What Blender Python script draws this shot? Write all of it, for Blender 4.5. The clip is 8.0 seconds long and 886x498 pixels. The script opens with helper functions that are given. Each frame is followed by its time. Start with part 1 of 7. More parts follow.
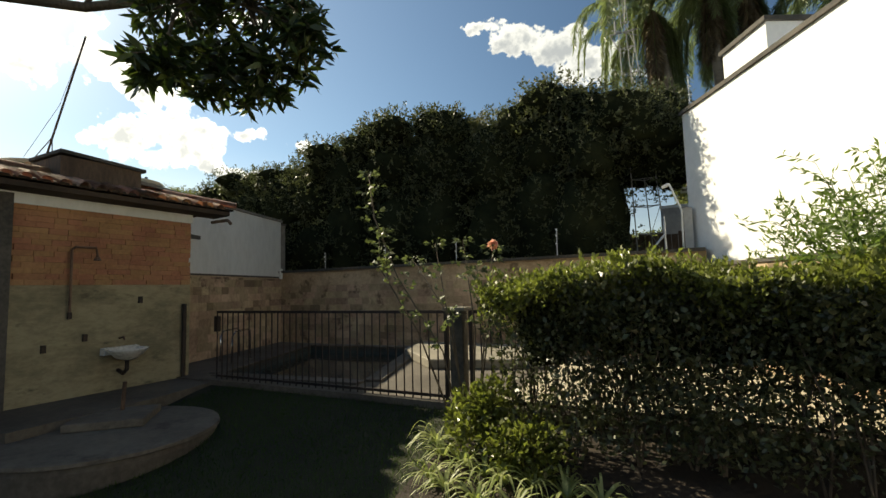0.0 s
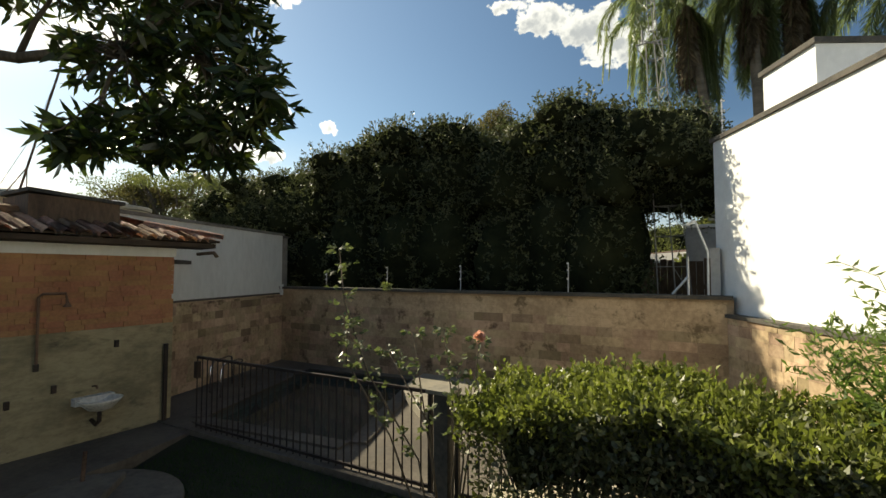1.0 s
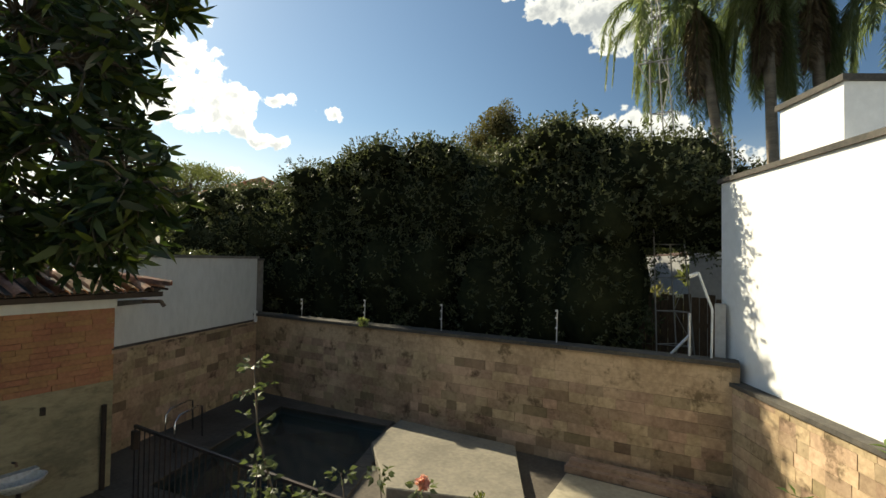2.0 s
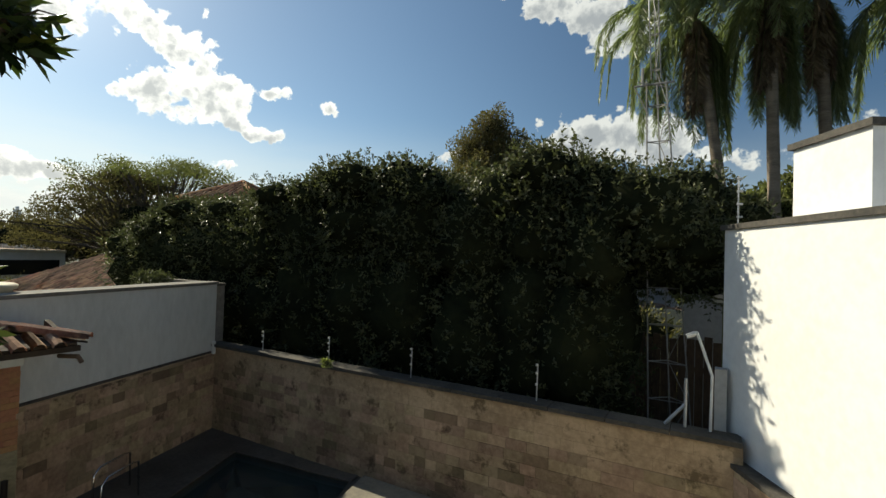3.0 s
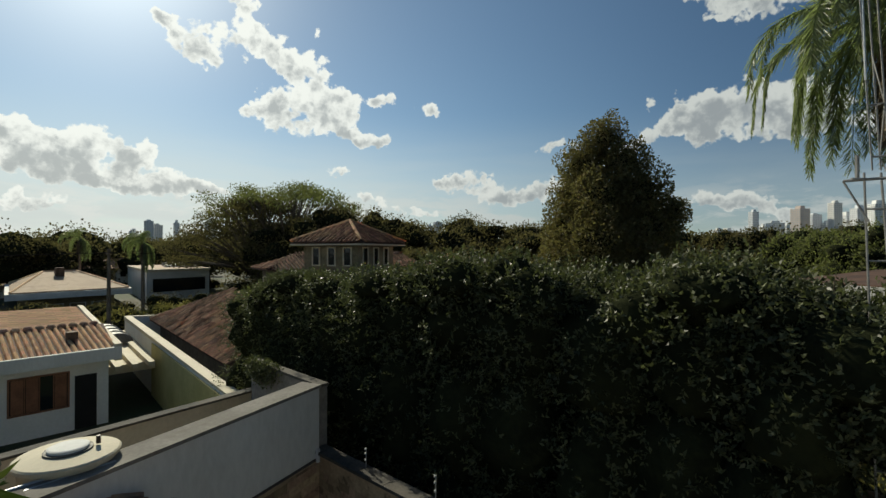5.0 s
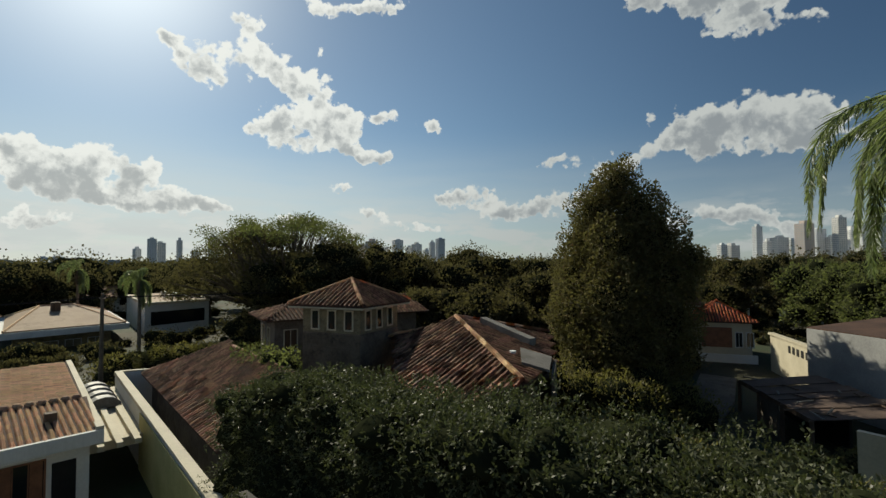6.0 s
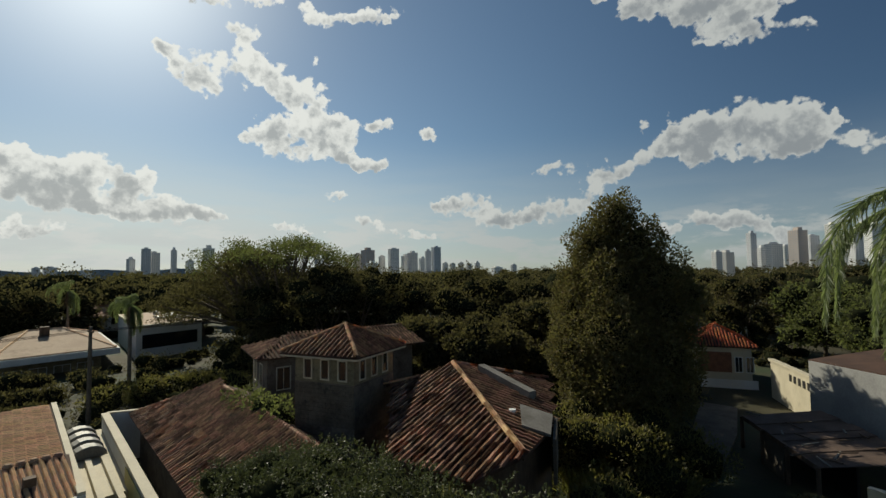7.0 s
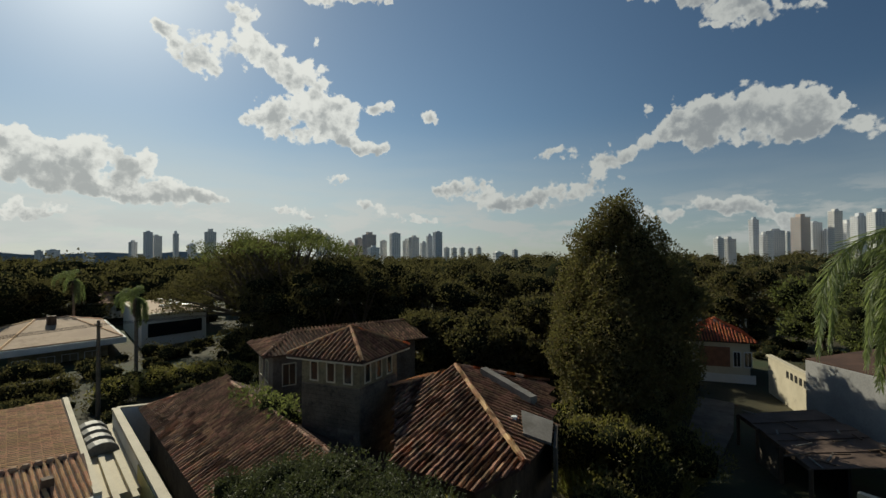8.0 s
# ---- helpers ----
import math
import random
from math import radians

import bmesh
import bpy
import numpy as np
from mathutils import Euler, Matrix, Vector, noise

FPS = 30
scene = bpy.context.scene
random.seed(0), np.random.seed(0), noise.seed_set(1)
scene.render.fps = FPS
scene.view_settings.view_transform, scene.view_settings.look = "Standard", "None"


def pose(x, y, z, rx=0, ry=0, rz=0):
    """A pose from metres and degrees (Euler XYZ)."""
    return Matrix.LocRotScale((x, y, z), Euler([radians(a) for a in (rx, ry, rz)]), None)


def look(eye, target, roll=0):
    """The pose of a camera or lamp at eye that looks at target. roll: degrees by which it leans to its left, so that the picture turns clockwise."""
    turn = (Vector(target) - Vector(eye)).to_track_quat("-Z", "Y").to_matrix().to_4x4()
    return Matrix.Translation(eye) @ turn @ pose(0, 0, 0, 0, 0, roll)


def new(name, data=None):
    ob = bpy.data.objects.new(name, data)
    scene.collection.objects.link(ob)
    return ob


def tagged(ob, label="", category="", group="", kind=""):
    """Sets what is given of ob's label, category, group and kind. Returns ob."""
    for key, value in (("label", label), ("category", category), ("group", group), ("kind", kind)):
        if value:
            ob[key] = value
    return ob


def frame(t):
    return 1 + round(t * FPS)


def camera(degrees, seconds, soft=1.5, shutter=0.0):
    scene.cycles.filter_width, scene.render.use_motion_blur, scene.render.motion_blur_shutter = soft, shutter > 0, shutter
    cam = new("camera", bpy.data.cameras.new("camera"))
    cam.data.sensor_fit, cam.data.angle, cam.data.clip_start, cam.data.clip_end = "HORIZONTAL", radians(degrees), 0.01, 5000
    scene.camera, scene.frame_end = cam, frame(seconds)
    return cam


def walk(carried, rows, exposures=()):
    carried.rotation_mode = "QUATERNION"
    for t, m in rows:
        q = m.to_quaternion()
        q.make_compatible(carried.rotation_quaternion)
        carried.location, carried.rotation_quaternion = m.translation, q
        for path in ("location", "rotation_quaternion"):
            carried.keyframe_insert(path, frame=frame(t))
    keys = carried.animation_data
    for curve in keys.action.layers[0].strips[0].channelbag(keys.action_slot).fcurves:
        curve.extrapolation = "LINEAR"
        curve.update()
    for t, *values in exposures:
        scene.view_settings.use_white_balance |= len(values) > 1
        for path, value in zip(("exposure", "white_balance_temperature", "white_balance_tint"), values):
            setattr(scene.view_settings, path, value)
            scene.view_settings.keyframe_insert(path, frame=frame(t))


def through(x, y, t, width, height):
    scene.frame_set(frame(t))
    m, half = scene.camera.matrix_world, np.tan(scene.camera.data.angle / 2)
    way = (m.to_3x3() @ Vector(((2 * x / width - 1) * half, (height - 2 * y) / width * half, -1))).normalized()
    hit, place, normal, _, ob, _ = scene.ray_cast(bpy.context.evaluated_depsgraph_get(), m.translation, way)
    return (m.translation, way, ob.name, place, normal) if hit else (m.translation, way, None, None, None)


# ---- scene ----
cam = camera(86.9, 8.0)
PATH = [
    (0, (2.962, 4.757, 1.315), (2.046, 6.527, 1.485), -1.5),
    (0.5, (2.992, 5.003, 1.672), (2.06, 6.772, 1.721), -3.3),
    (1, (3.019, 5.45, 2.303), (2.022, 7.181, 2.401), -0.0),
    (1.5, (3.052, 5.899, 2.841), (2.034, 7.619, 2.899), 0.6),
    (3, (2.894, 7.315, 4.036), (1.905, 9.054, 4.075), 1.8),
    (3.5, (2.802, 7.757, 4.395), (1.799, 9.486, 4.453), 3.1),
    (4, (2.563, 8.081, 4.901), (1.366, 9.683, 4.953), 2.5),
    (4.5, (2.264, 8.281, 5.564), (0.969, 9.804, 5.601), -0.1),
    (5, (1.958, 8.402, 6.243), (0.61, 9.879, 6.254), -0.0),
    (5.2, (1.846, 8.405, 6.606), (0.509, 9.892, 6.664), 1.2),
    (6.3, (0.581, 9.539, 9.322), (-0.771, 11.011, 9.403), -1.1),
    (6.5, (0.593, 9.492, 9.656), (-0.753, 10.971, 9.675), -2.1),
    (7, (0.41, 9.725, 10.602), (-0.93, 11.205, 10.709), -0.7),
    (7.5, (0.415, 9.676, 11.329), (-0.939, 11.143, 11.444), 1.1),
    (8, (0.571, 9.374, 11.686), (-0.776, 10.852, 11.726), -0.4),
]
walk(cam, [(t, look(eye, target, roll)) for t, eye, target, roll in PATH],
     exposures=((0.0, 0.74, 7250, 4), (1.7, 0.75, 7200, 4), (3.0, 0.32, 6750, 3), (4.0, 0.04, 6600, 2), (5.2, -0.14, 6550, 1),
                (6.4, -0.30, 6550, 3), (8.0, -0.40, 6600, 3)))

# ---- sky, sun ----
SUN_AZ, SUN_EL = -79.0, 33.0          # degrees: azimuth from +y towards +x, elevation

sun = new("sun", bpy.data.lights.new("sun", "SUN"))
sun.data.energy, sun.data.angle, sun.data.color = 5.0, radians(0.55), (1.0, 0.90, 0.74)
_az, _el = radians(SUN_AZ), radians(SUN_EL)
SUN_DIR = Vector((math.sin(_az) * math.cos(_el), math.cos(_az) * math.cos(_el), math.sin(_el)))
sun.matrix_basis = look(SUN_DIR * 60, (0, 0, 0))

world = bpy.data.worlds.new("world")
scene.world = world
world.use_nodes = True
wt = world.node_tree
wt.nodes.clear()


class Nodes:
    """Short calls for building a node tree."""

    def __init__(self, tree):
        self.tree = tree

    def put(self, kind, inputs=(), **settings):
        n = self.tree.nodes.new(kind)
        for key, value in settings.items():
            if key == "operation":
                n.operation = value
            elif key == "use_clamp":
                n.use_clamp = value
            elif key == "data_type":
                n.data_type = value
            elif key == "blend_type":
                n.blend_type = value
            elif key == "interpolation_type":
                n.interpolation_type = value
        for key, value in dict(inputs).items():
            if isinstance(value, bpy.types.NodeSocket):
                self.tree.links.new(value, n.inputs[key])
            elif value is not None:
                n.inputs[key].default_value = value
        return n

    def math(self, op, a, b=0.0, c=0.0, clamp=False):
        return self.put("ShaderNodeMath", {0: a, 1: b, 2: c}, operation=op, use_clamp=clamp).outputs[0]

    def mix(self, fac, a, b, blend="MIX"):
        n = self.put("ShaderNodeMix", {0: fac, 6: a, 7: b}, data_type="RGBA", blend_type=blend)
        return n.outputs[2]

    def ramp(self, v, lo, hi, a=0.0, b=1.0):
        return self.put("ShaderNodeMapRange", {0: v, 1: lo, 2: hi, 3: a, 4: b}, interpolation_type="SMOOTHSTEP").outputs[0]


def build_world():
    n = Nodes(wt)
    sky = n.put("ShaderNodeTexSky")
    sky.sky_type, sky.sun_disc, sky.sun_elevation, sky.sun_rotation = "NISHITA", False, _el, _az
    sky.altitude, sky.air_density, sky.dust_density, sky.ozone_density = 700.0, 1.0, 0.35, 1.3
    d = n.put("ShaderNodeTexCoord").outputs["Generated"]
    xyz = n.put("ShaderNodeSeparateXYZ", {0: d})
    az = n.math("MULTIPLY", n.math("ARCTAN2", xyz.outputs[0], xyz.outputs[1]), 57.2958)
    el = n.math("MULTIPLY", n.math("ARCSINE", xyz.outputs[2]), 57.2958)
    warp = n.put("ShaderNodeTexNoise", {"Vector": d, "Scale": 11.0, "Detail": 5.0, "Roughness": 0.6})
    wob = n.put("ShaderNodeSeparateColor", {0: warp.outputs["Color"]})
    az2 = n.math("ADD", az, n.math("MULTIPLY", n.math("SUBTRACT", wob.outputs[0], 0.5), 6.0))
    el2 = n.math("ADD", el, n.math("MULTIPLY", n.math("SUBTRACT", wob.outputs[1], 0.5), 5.0))
    # cumulus puffs, cloud by cloud: azimuth, elevation, half width, half height
    long_cloud = (
        (-71.2, 22.7, 3.3, 2.0), (-73.0, 23.3, 1.6, 0.8), (-69.3, 20.7, 2.8, 1.6), (-65.5, 23.5, 3.5, 2.1), (-61.9, 21.9, 4.0, 2.4), (-57.8, 20.8, 2.9, 2.5), (-60.0, 17.3, 5.6, 2.5),
        (-63.4, 15.5, 2.7, 2.3), (-54.5, 16.8, 3.7, 2.4), (-56.2, 14.2, 6.2, 1.7), (-51.8, 13.5, 3.0, 1.1), (-49.8, 18.0, 2.4, 1.3), (-44.6, 16.6, 1.6, 1.1), (-56.9, 24.4, 0.8, 0.7), (-65.8, 26.2, 2.6, 1.1))
    low_bank = (
        (-85.2, 11.5, 1.6, 1.7), (-83.6, 10.0, 2.6, 2.0), (-79.9, 11.1, 2.6, 1.5), (-81.2, 9.2, 3.6, 2.0), (-76.0, 10.3, 2.1, 1.5), (-75.0, 9.1, 2.6, 1.8), (-71.9, 8.1, 2.4, 1.2),
        (-68.9, 7.3, 2.4, 1.0), (-82.0, 7.6, 5.6, 2.0), (-73.5, 6.4, 4.5, 1.3), (-84.7, 8.3, 2.1, 2.3), (-77.1, 7.0, 6.0, 1.1), (-83.6, 4.6, 3.5, 0.7), (-91.0, 10.5, 4.0, 2.4), (-98.0, 9.0, 5.0, 2.4))
    small_clouds = (
        (-55.4, 9.3, 2.0, 0.8), (-50.5, 6.2, 3.6, 1.0), (-39.1, 9.1, 3.9, 1.5), (-37.7, 7.2, 3.7, 1.4), (-42.2, 7.8, 1.7, 1.2), (-46.1, 4.9, 4.8, 0.8), (-60.0, 5.6, 4.0, 0.7),
        (-70.0, 28.3, 4.0, 1.0), (-56.0, 29.0, 6.0, 1.3), (-49.5, 29.4, 3.2, 1.0), (-64.5, 29.5, 3.0, 0.9))
    right_bank = (
        (-28.6, 12.0, 3.9, 1.0), (-18.3, 16.1, 1.1, 1.1), (-16.3, 13.3, 3.4, 2.3), (-21.0, 12.0, 3.5, 1.8), (-13.5, 14.9, 3.2, 2.7), (-9.7, 15.5, 4.6, 2.4), (-5.4, 14.5, 3.6, 2.3), (-3.3, 12.9, 3.2, 2.2),
        (-1.2, 13.9, 1.0, 0.8), (-8.5, 12.5, 7.0, 2.0), (-24.4, 9.4, 3.4, 2.2), (-28.9, 7.5, 5.8, 1.7), (-34.3, 6.3, 4.4, 1.3), (-15.6, 5.0, 6.1, 1.5), (-9.8, 4.6, 4.2, 1.2), (-5.6, 3.6, 2.7, 1.1), (2.0, 11.0, 3.5, 2.2))
    high_right = (
        (-18.5, 28.9, 3.6, 1.8), (-15.4, 27.7, 4.4, 2.0), (-12.1, 25.8, 4.0, 2.2), (-8.8, 23.7, 4.2, 1.7), (-10.4, 27.6, 3.6, 1.7), (-4.2, 22.2, 3.0, 0.9), (-6.5, 25.2, 3.0, 1.2), (-22.0, 30.2, 2.4, 0.9),
        (9.0, 11.0, 4.0, 1.6), (18.0, 13.0, 6.0, 2.4), (60.0, 22.0, 14.0, 4.0), (110.0, 16.0, 16.0, 4.0), (170.0, 25.0, 16.0, 5.0), (-140.0, 20.0, 14.0, 4.0))
    total, tilt_sum = None, None
    for a, e, w, h in long_cloud + low_bank + small_clouds + right_bank + high_right:
        u = n.math("DIVIDE", n.math("SUBTRACT", az2, a), w)
        v = n.math("DIVIDE", n.math("SUBTRACT", el2, e), h)
        r = n.math("ADD", n.math("MULTIPLY", u, u), n.math("MULTIPLY", v, v))
        one = n.math("MAXIMUM", n.math("SUBTRACT", 1.0, n.math("MULTIPLY", r, 0.48)), 0.0)
        one = n.math("MULTIPLY", one, one)
        lean = n.math("MULTIPLY", one, v)
        total = one if total is None else n.math("ADD", total, one)
        tilt_sum = lean if tilt_sum is None else n.math("ADD", tilt_sum, lean)
    fine = n.put("ShaderNodeTexNoise", {"Vector": d, "Scale": 60.0, "Detail": 6.0, "Roughness": 0.62}).outputs[0]
    billow = n.put("ShaderNodeTexVoronoi", {"Vector": n.mix(0.03, d, warp.outputs["Color"]), "Scale": 30.0, "Detail": 2.0, "Roughness": 0.6}).outputs["Distance"]
    dens = n.math("ADD", n.math("MULTIPLY", n.math("SUBTRACT", 0.42, billow), 0.75), n.math("MULTIPLY", n.math("SUBTRACT", fine, 0.5), 1.0))
    dens = n.math("ADD", n.math("MINIMUM", total, 1.6), n.math("MULTIPLY", dens, n.ramp(total, 0.02, 0.25)))
    mask = n.ramp(dens, 0.17, 0.46)
    lumps = n.put("ShaderNodeTexNoise", {"Vector": n.mix(0.05, d, warp.outputs["Color"]), "Scale": 24.0, "Detail": 7.0, "Roughness": 0.62}).outputs[0]
    core = n.math("SUBTRACT", dens, n.math("MULTIPLY", tilt_sum, 0.75))
    core = n.ramp(n.math("ADD", core, n.math("MULTIPLY", n.math("SUBTRACT", 0.5, lumps), 3.0)), 0.32, 1.5)
    # thin white veil towards the horizon under the sun
    low = n.ramp(el, 17.0, 3.0)
    side = n.ramp(az, 0.0, -75.0, 0.40, 1.0)
    streak = n.put("ShaderNodeTexNoise", {"Vector": n.put("ShaderNodeVectorMath", {0: d, 1: (6.0, 6.0, 40.0)}, operation="MULTIPLY").outputs[0], "Scale": 1.0, "Detail": 5.0}).outputs[0]
    veil = n.math("MULTIPLY", n.math("MULTIPLY", low, side), n.ramp(streak, 0.30, 0.66, 0.78, 1.0))
    flat = n.put("ShaderNodeVectorMath", {0: n.mix(0.02, d, warp.outputs["Color"]), 1: (9.0, 9.0, 34.0)}, operation="MULTIPLY").outputs[0]
    bank = n.put("ShaderNodeTexNoise", {"Vector": flat, "Scale": 1.0, "Detail": 7.0, "Roughness": 0.58}).outputs[0]
    bank = n.math("MULTIPLY", n.ramp(bank, 0.46, 0.60), n.math("MULTIPLY", n.ramp(el, 8.5, 4.0), n.ramp(el, 0.3, 2.0)))
    toward = n.put("ShaderNodeVectorMath", {0: d, 1: tuple(SUN_DIR)}, operation="DOT_PRODUCT").outputs["Value"]
    toward = n.math("MAXIMUM", toward, 0.0)
    near_sun = n.ramp(toward, 0.55, 1.0)
    white = n.mix(near_sun, (7.0, 7.05, 7.0, 1), (11.2, 11.0, 10.7, 1))
    grey = n.mix(near_sun, (3.6, 3.8, 4.1, 1), (5.6, 5.7, 5.8, 1))
    cloud = n.mix(core, white, grey)
    # the sky is deeper away from the sun, with a bright haze round it
    clear = n.mix(1.0, sky.outputs[0], n.mix(n.ramp(toward, 0.25, 0.95), (0.45, 0.535, 0.61, 1), (0.84, 0.89, 0.89, 1)), "MULTIPLY")
    halo = n.math("ADD", n.math("MULTIPLY", n.math("POWER", toward, 55.0), 8.0), n.math("MULTIPLY", n.math("POWER", toward, 10.0), 0.9))
    glow = n.put("ShaderNodeCombineXYZ", {0: halo, 1: n.math("MULTIPLY", halo, 0.98), 2: n.math("MULTIPLY", halo, 0.94)}).outputs[0]
    clear = n.mix(1.0, clear, glow, "ADD")
    col = n.mix(veil, clear, n.mix(near_sun, (5.1, 5.45, 5.7, 1), (8.2, 8.4, 8.4, 1)))
    col = n.mix(n.math("MULTIPLY", bank, 0.75), col, n.mix(0.35, white, grey))
    col = n.mix(n.math("MULTIPLY", mask, 0.95), col, cloud)
    bg = n.put("ShaderNodeBackground", {"Color": col, "Strength": 0.095})
    n.put("ShaderNodeOutputWorld", {"Surface": bg.outputs[0]})


build_world()

# ---- materials ----


def surf(name, dark, light, rough=0.8, big=0.6, small=14.0, bump=0.25, depth=0.01, metal=0.0, vary=0.0, island=0.0,
         stain=None, stain_at=(0.55, 0.75), stain_scale=0.9, gloss=0.4, stretch=(1, 1, 1)):
    """A worn opaque surface: two scales of mottling in world metres, relief, and a stain of its own shape."""
    m = bpy.data.materials.new(name)
    m.use_nodes = True
    t = m.node_tree
    t.nodes.clear()
    n = Nodes(t)
    pos = n.put("ShaderNodeVectorMath", {0: n.put("ShaderNodeNewGeometry").outputs["Position"], 1: stretch}, operation="MULTIPLY").outputs[0]
    a = n.put("ShaderNodeTexNoise", {"Vector": pos, "Scale": big, "Detail": 4.0, "Roughness": 0.6}).outputs[0]
    b = n.put("ShaderNodeTexNoise", {"Vector": pos, "Scale": small, "Detail": 6.0, "Roughness": 0.65}).outputs[0]
    f = n.math("ADD", n.math("MULTIPLY", a, 0.55), n.math("MULTIPLY", b, 0.45))
    col = n.mix(n.ramp(f, 0.34, 0.66), (*dark, 1), (*light, 1))
    if stain:
        s = n.put("ShaderNodeTexNoise", {"Vector": pos, "Scale": stain_scale, "Detail": 8.0, "Roughness": 0.7}).outputs[0]
        col = n.mix(n.ramp(s, *stain_at), col, (*stain, 1))
    if vary or island:
        r = n.put("ShaderNodeObjectInfo").outputs["Random"]
        if island:
            r = n.math("FRACT", n.math("ADD", r, n.put("ShaderNodeNewGeometry").outputs["Random Per Island"]))
        hsv = n.put("ShaderNodeHueSaturation", {"Color": col, "Value": n.ramp(r, 0.0, 1.0, 1.0 - (vary or island), 1.0 + (vary or island)),
                                                "Hue": n.ramp(n.math("FRACT", n.math("MULTIPLY", r, 7.31)), 0.0, 1.0, 0.487, 0.513)})
        col = hsv.outputs[0]
    bm_ = n.put("ShaderNodeBump", {"Height": b, "Strength": bump, "Distance": depth}).outputs[0]
    p = n.put("ShaderNodeBsdfPrincipled", {"Base Color": col, "Roughness": n.ramp(b, 0.2, 0.8, max(rough - 0.12, 0.03), min(rough + 0.1, 1.0)),
                                           "Metallic": metal, "Specular IOR Level": gloss, "Normal": bm_})
    n.put("ShaderNodeOutputMaterial", {"Surface": p.outputs[0]})
    return m


def leafy(name, dark, light, rough=0.45, through=0.35, island=0.35, tint=None, gloss=0.45):
    """Leaves: a glossy upper skin, light let through, every leaf a little different."""
    m = bpy.data.materials.new(name)
    m.use_nodes = True
    t = m.node_tree
    t.nodes.clear()
    n = Nodes(t)
    r = n.put("ShaderNodeNewGeometry").outputs["Random Per Island"]
    pos = n.put("ShaderNodeNewGeometry").outputs["Position"]
    a = n.put("ShaderNodeTexNoise", {"Vector": pos, "Scale": 0.9, "Detail": 3.0}).outputs[0]
    f = n.math("ADD", n.math("MULTIPLY", r, 0.6), n.math("MULTIPLY", a, 0.5))
    col = n.mix(n.ramp(f, 0.2, 0.9), (*dark, 1), (*light, 1))
    if tint:
        col = n.mix(n.ramp(n.math("FRACT", n.math("MULTIPLY", r, 13.7)), 0.72, 0.98), col, (*tint, 1))
    p = n.put("ShaderNodeBsdfPrincipled", {"Base Color": col, "Roughness": n.ramp(r, 0, 1, rough - 0.1, rough + 0.15), "Specular IOR Level": gloss})
    tr = n.put("ShaderNodeBsdfTranslucent", {"Color": n.mix(0.5, col, (light[0] * 1.5, light[1] * 1.7, light[2] * 0.8, 1))})
    sh = n.put("ShaderNodeMixShader", {0: through, 1: p.outputs[0], 2: tr.outputs[0]})
    n.put("ShaderNodeOutputMaterial", {"Surface": sh.outputs[0]})
    return m


M = {}
M["stone"] = surf("sandstone", (0.29, 0.20, 0.122), (0.52, 0.385, 0.25), 0.85, 1.1, 14, 0.5, 0.012, vary=0.22, stain=(0.15, 0.105, 0.06), stain_at=(0.54, 0.66), stain_scale=2.6)
M["brick_joint"] = surf("brick_joint", (0.25, 0.12, 0.06), (0.375, 0.19, 0.093), 0.95, 1.5, 30, 0.4)
M["stone_dark"] = surf("dark_sandstone", (0.17, 0.122, 0.07), (0.29, 0.215, 0.13), 0.88, 1.1, 14, 0.5, 0.012, vary=0.2)
M["mortar"] = surf("mortar", (0.27, 0.19, 0.118), (0.48, 0.36, 0.235), 0.95, 1.5, 30, 0.5)
M["coping"] = surf("mossy_coping", (0.04, 0.038, 0.034), (0.12, 0.108, 0.09), 0.95, 1.2, 20, 0.5)
M["white"] = surf("white_paint", (0.70, 0.70, 0.68), (0.82, 0.82, 0.80), 0.75, 0.5, 9, 0.12, stain=(0.60, 0.59, 0.56), stain_at=(0.62, 0.85), stain_scale=0.5)
M["white_old"] = surf("old_white_paint", (0.58, 0.585, 0.56), (0.72, 0.725, 0.70), 0.8, 0.5, 9, 0.15, stain=(0.32, 0.32, 0.30), stain_at=(0.62, 0.85), stain_scale=0.7, stretch=(1, 1, 0.4))
M["brick"] = surf("orange_brick", (0.25, 0.12, 0.06), (0.385, 0.195, 0.095), 0.85, 1.5, 24, 0.4, vary=0.07, stain=(0.22, 0.09, 0.05), stain_at=(0.60, 0.74), stain_scale=2.5)
M["plaster"] = surf("worn_plaster", (0.15, 0.12, 0.075), (0.31, 0.255, 0.165), 0.9, 1.4, 9, 0.35, vary=0.1, stain=(0.09, 0.075, 0.05), stain_at=(0.55, 0.70), stain_scale=2.4, stretch=(1, 0.7, 1.6))
M["tile"] = surf("clay_tile", (0.30, 0.165, 0.105), (0.62, 0.40, 0.27), 0.85, 1.0, 16, 0.3, vary=0.25, stain=(0.10, 0.065, 0.05), stain_at=(0.55, 0.75), stain_scale=1.6)
M["tile_far"] = surf("old_clay_tile", (0.135, 0.066, 0.041), (0.50, 0.29, 0.18), 0.88, 0.5, 7, 0.3, island=0.38, stain=(0.085, 0.066, 0.052), stain_at=(0.52, 0.72), stain_scale=1.1)
M["tile_pale"] = surf("pale_clay_tile", (0.64, 0.39, 0.21), (0.85, 0.57, 0.34), 0.85, 0.5, 9, 0.3, island=0.15, stain=(0.45, 0.26, 0.16), stain_at=(0.60, 0.85))
M["tile_orange"] = surf("orange_tile", (0.42, 0.12, 0.05), (0.60, 0.20, 0.08), 0.85, 0.5, 9, 0.3, island=0.2)
# kept dark so that shade between the tile rows is painted in
M["tile_bed"] = surf("dark_tile_bed", (0.05, 0.028, 0.02), (0.11, 0.06, 0.04), 0.95)
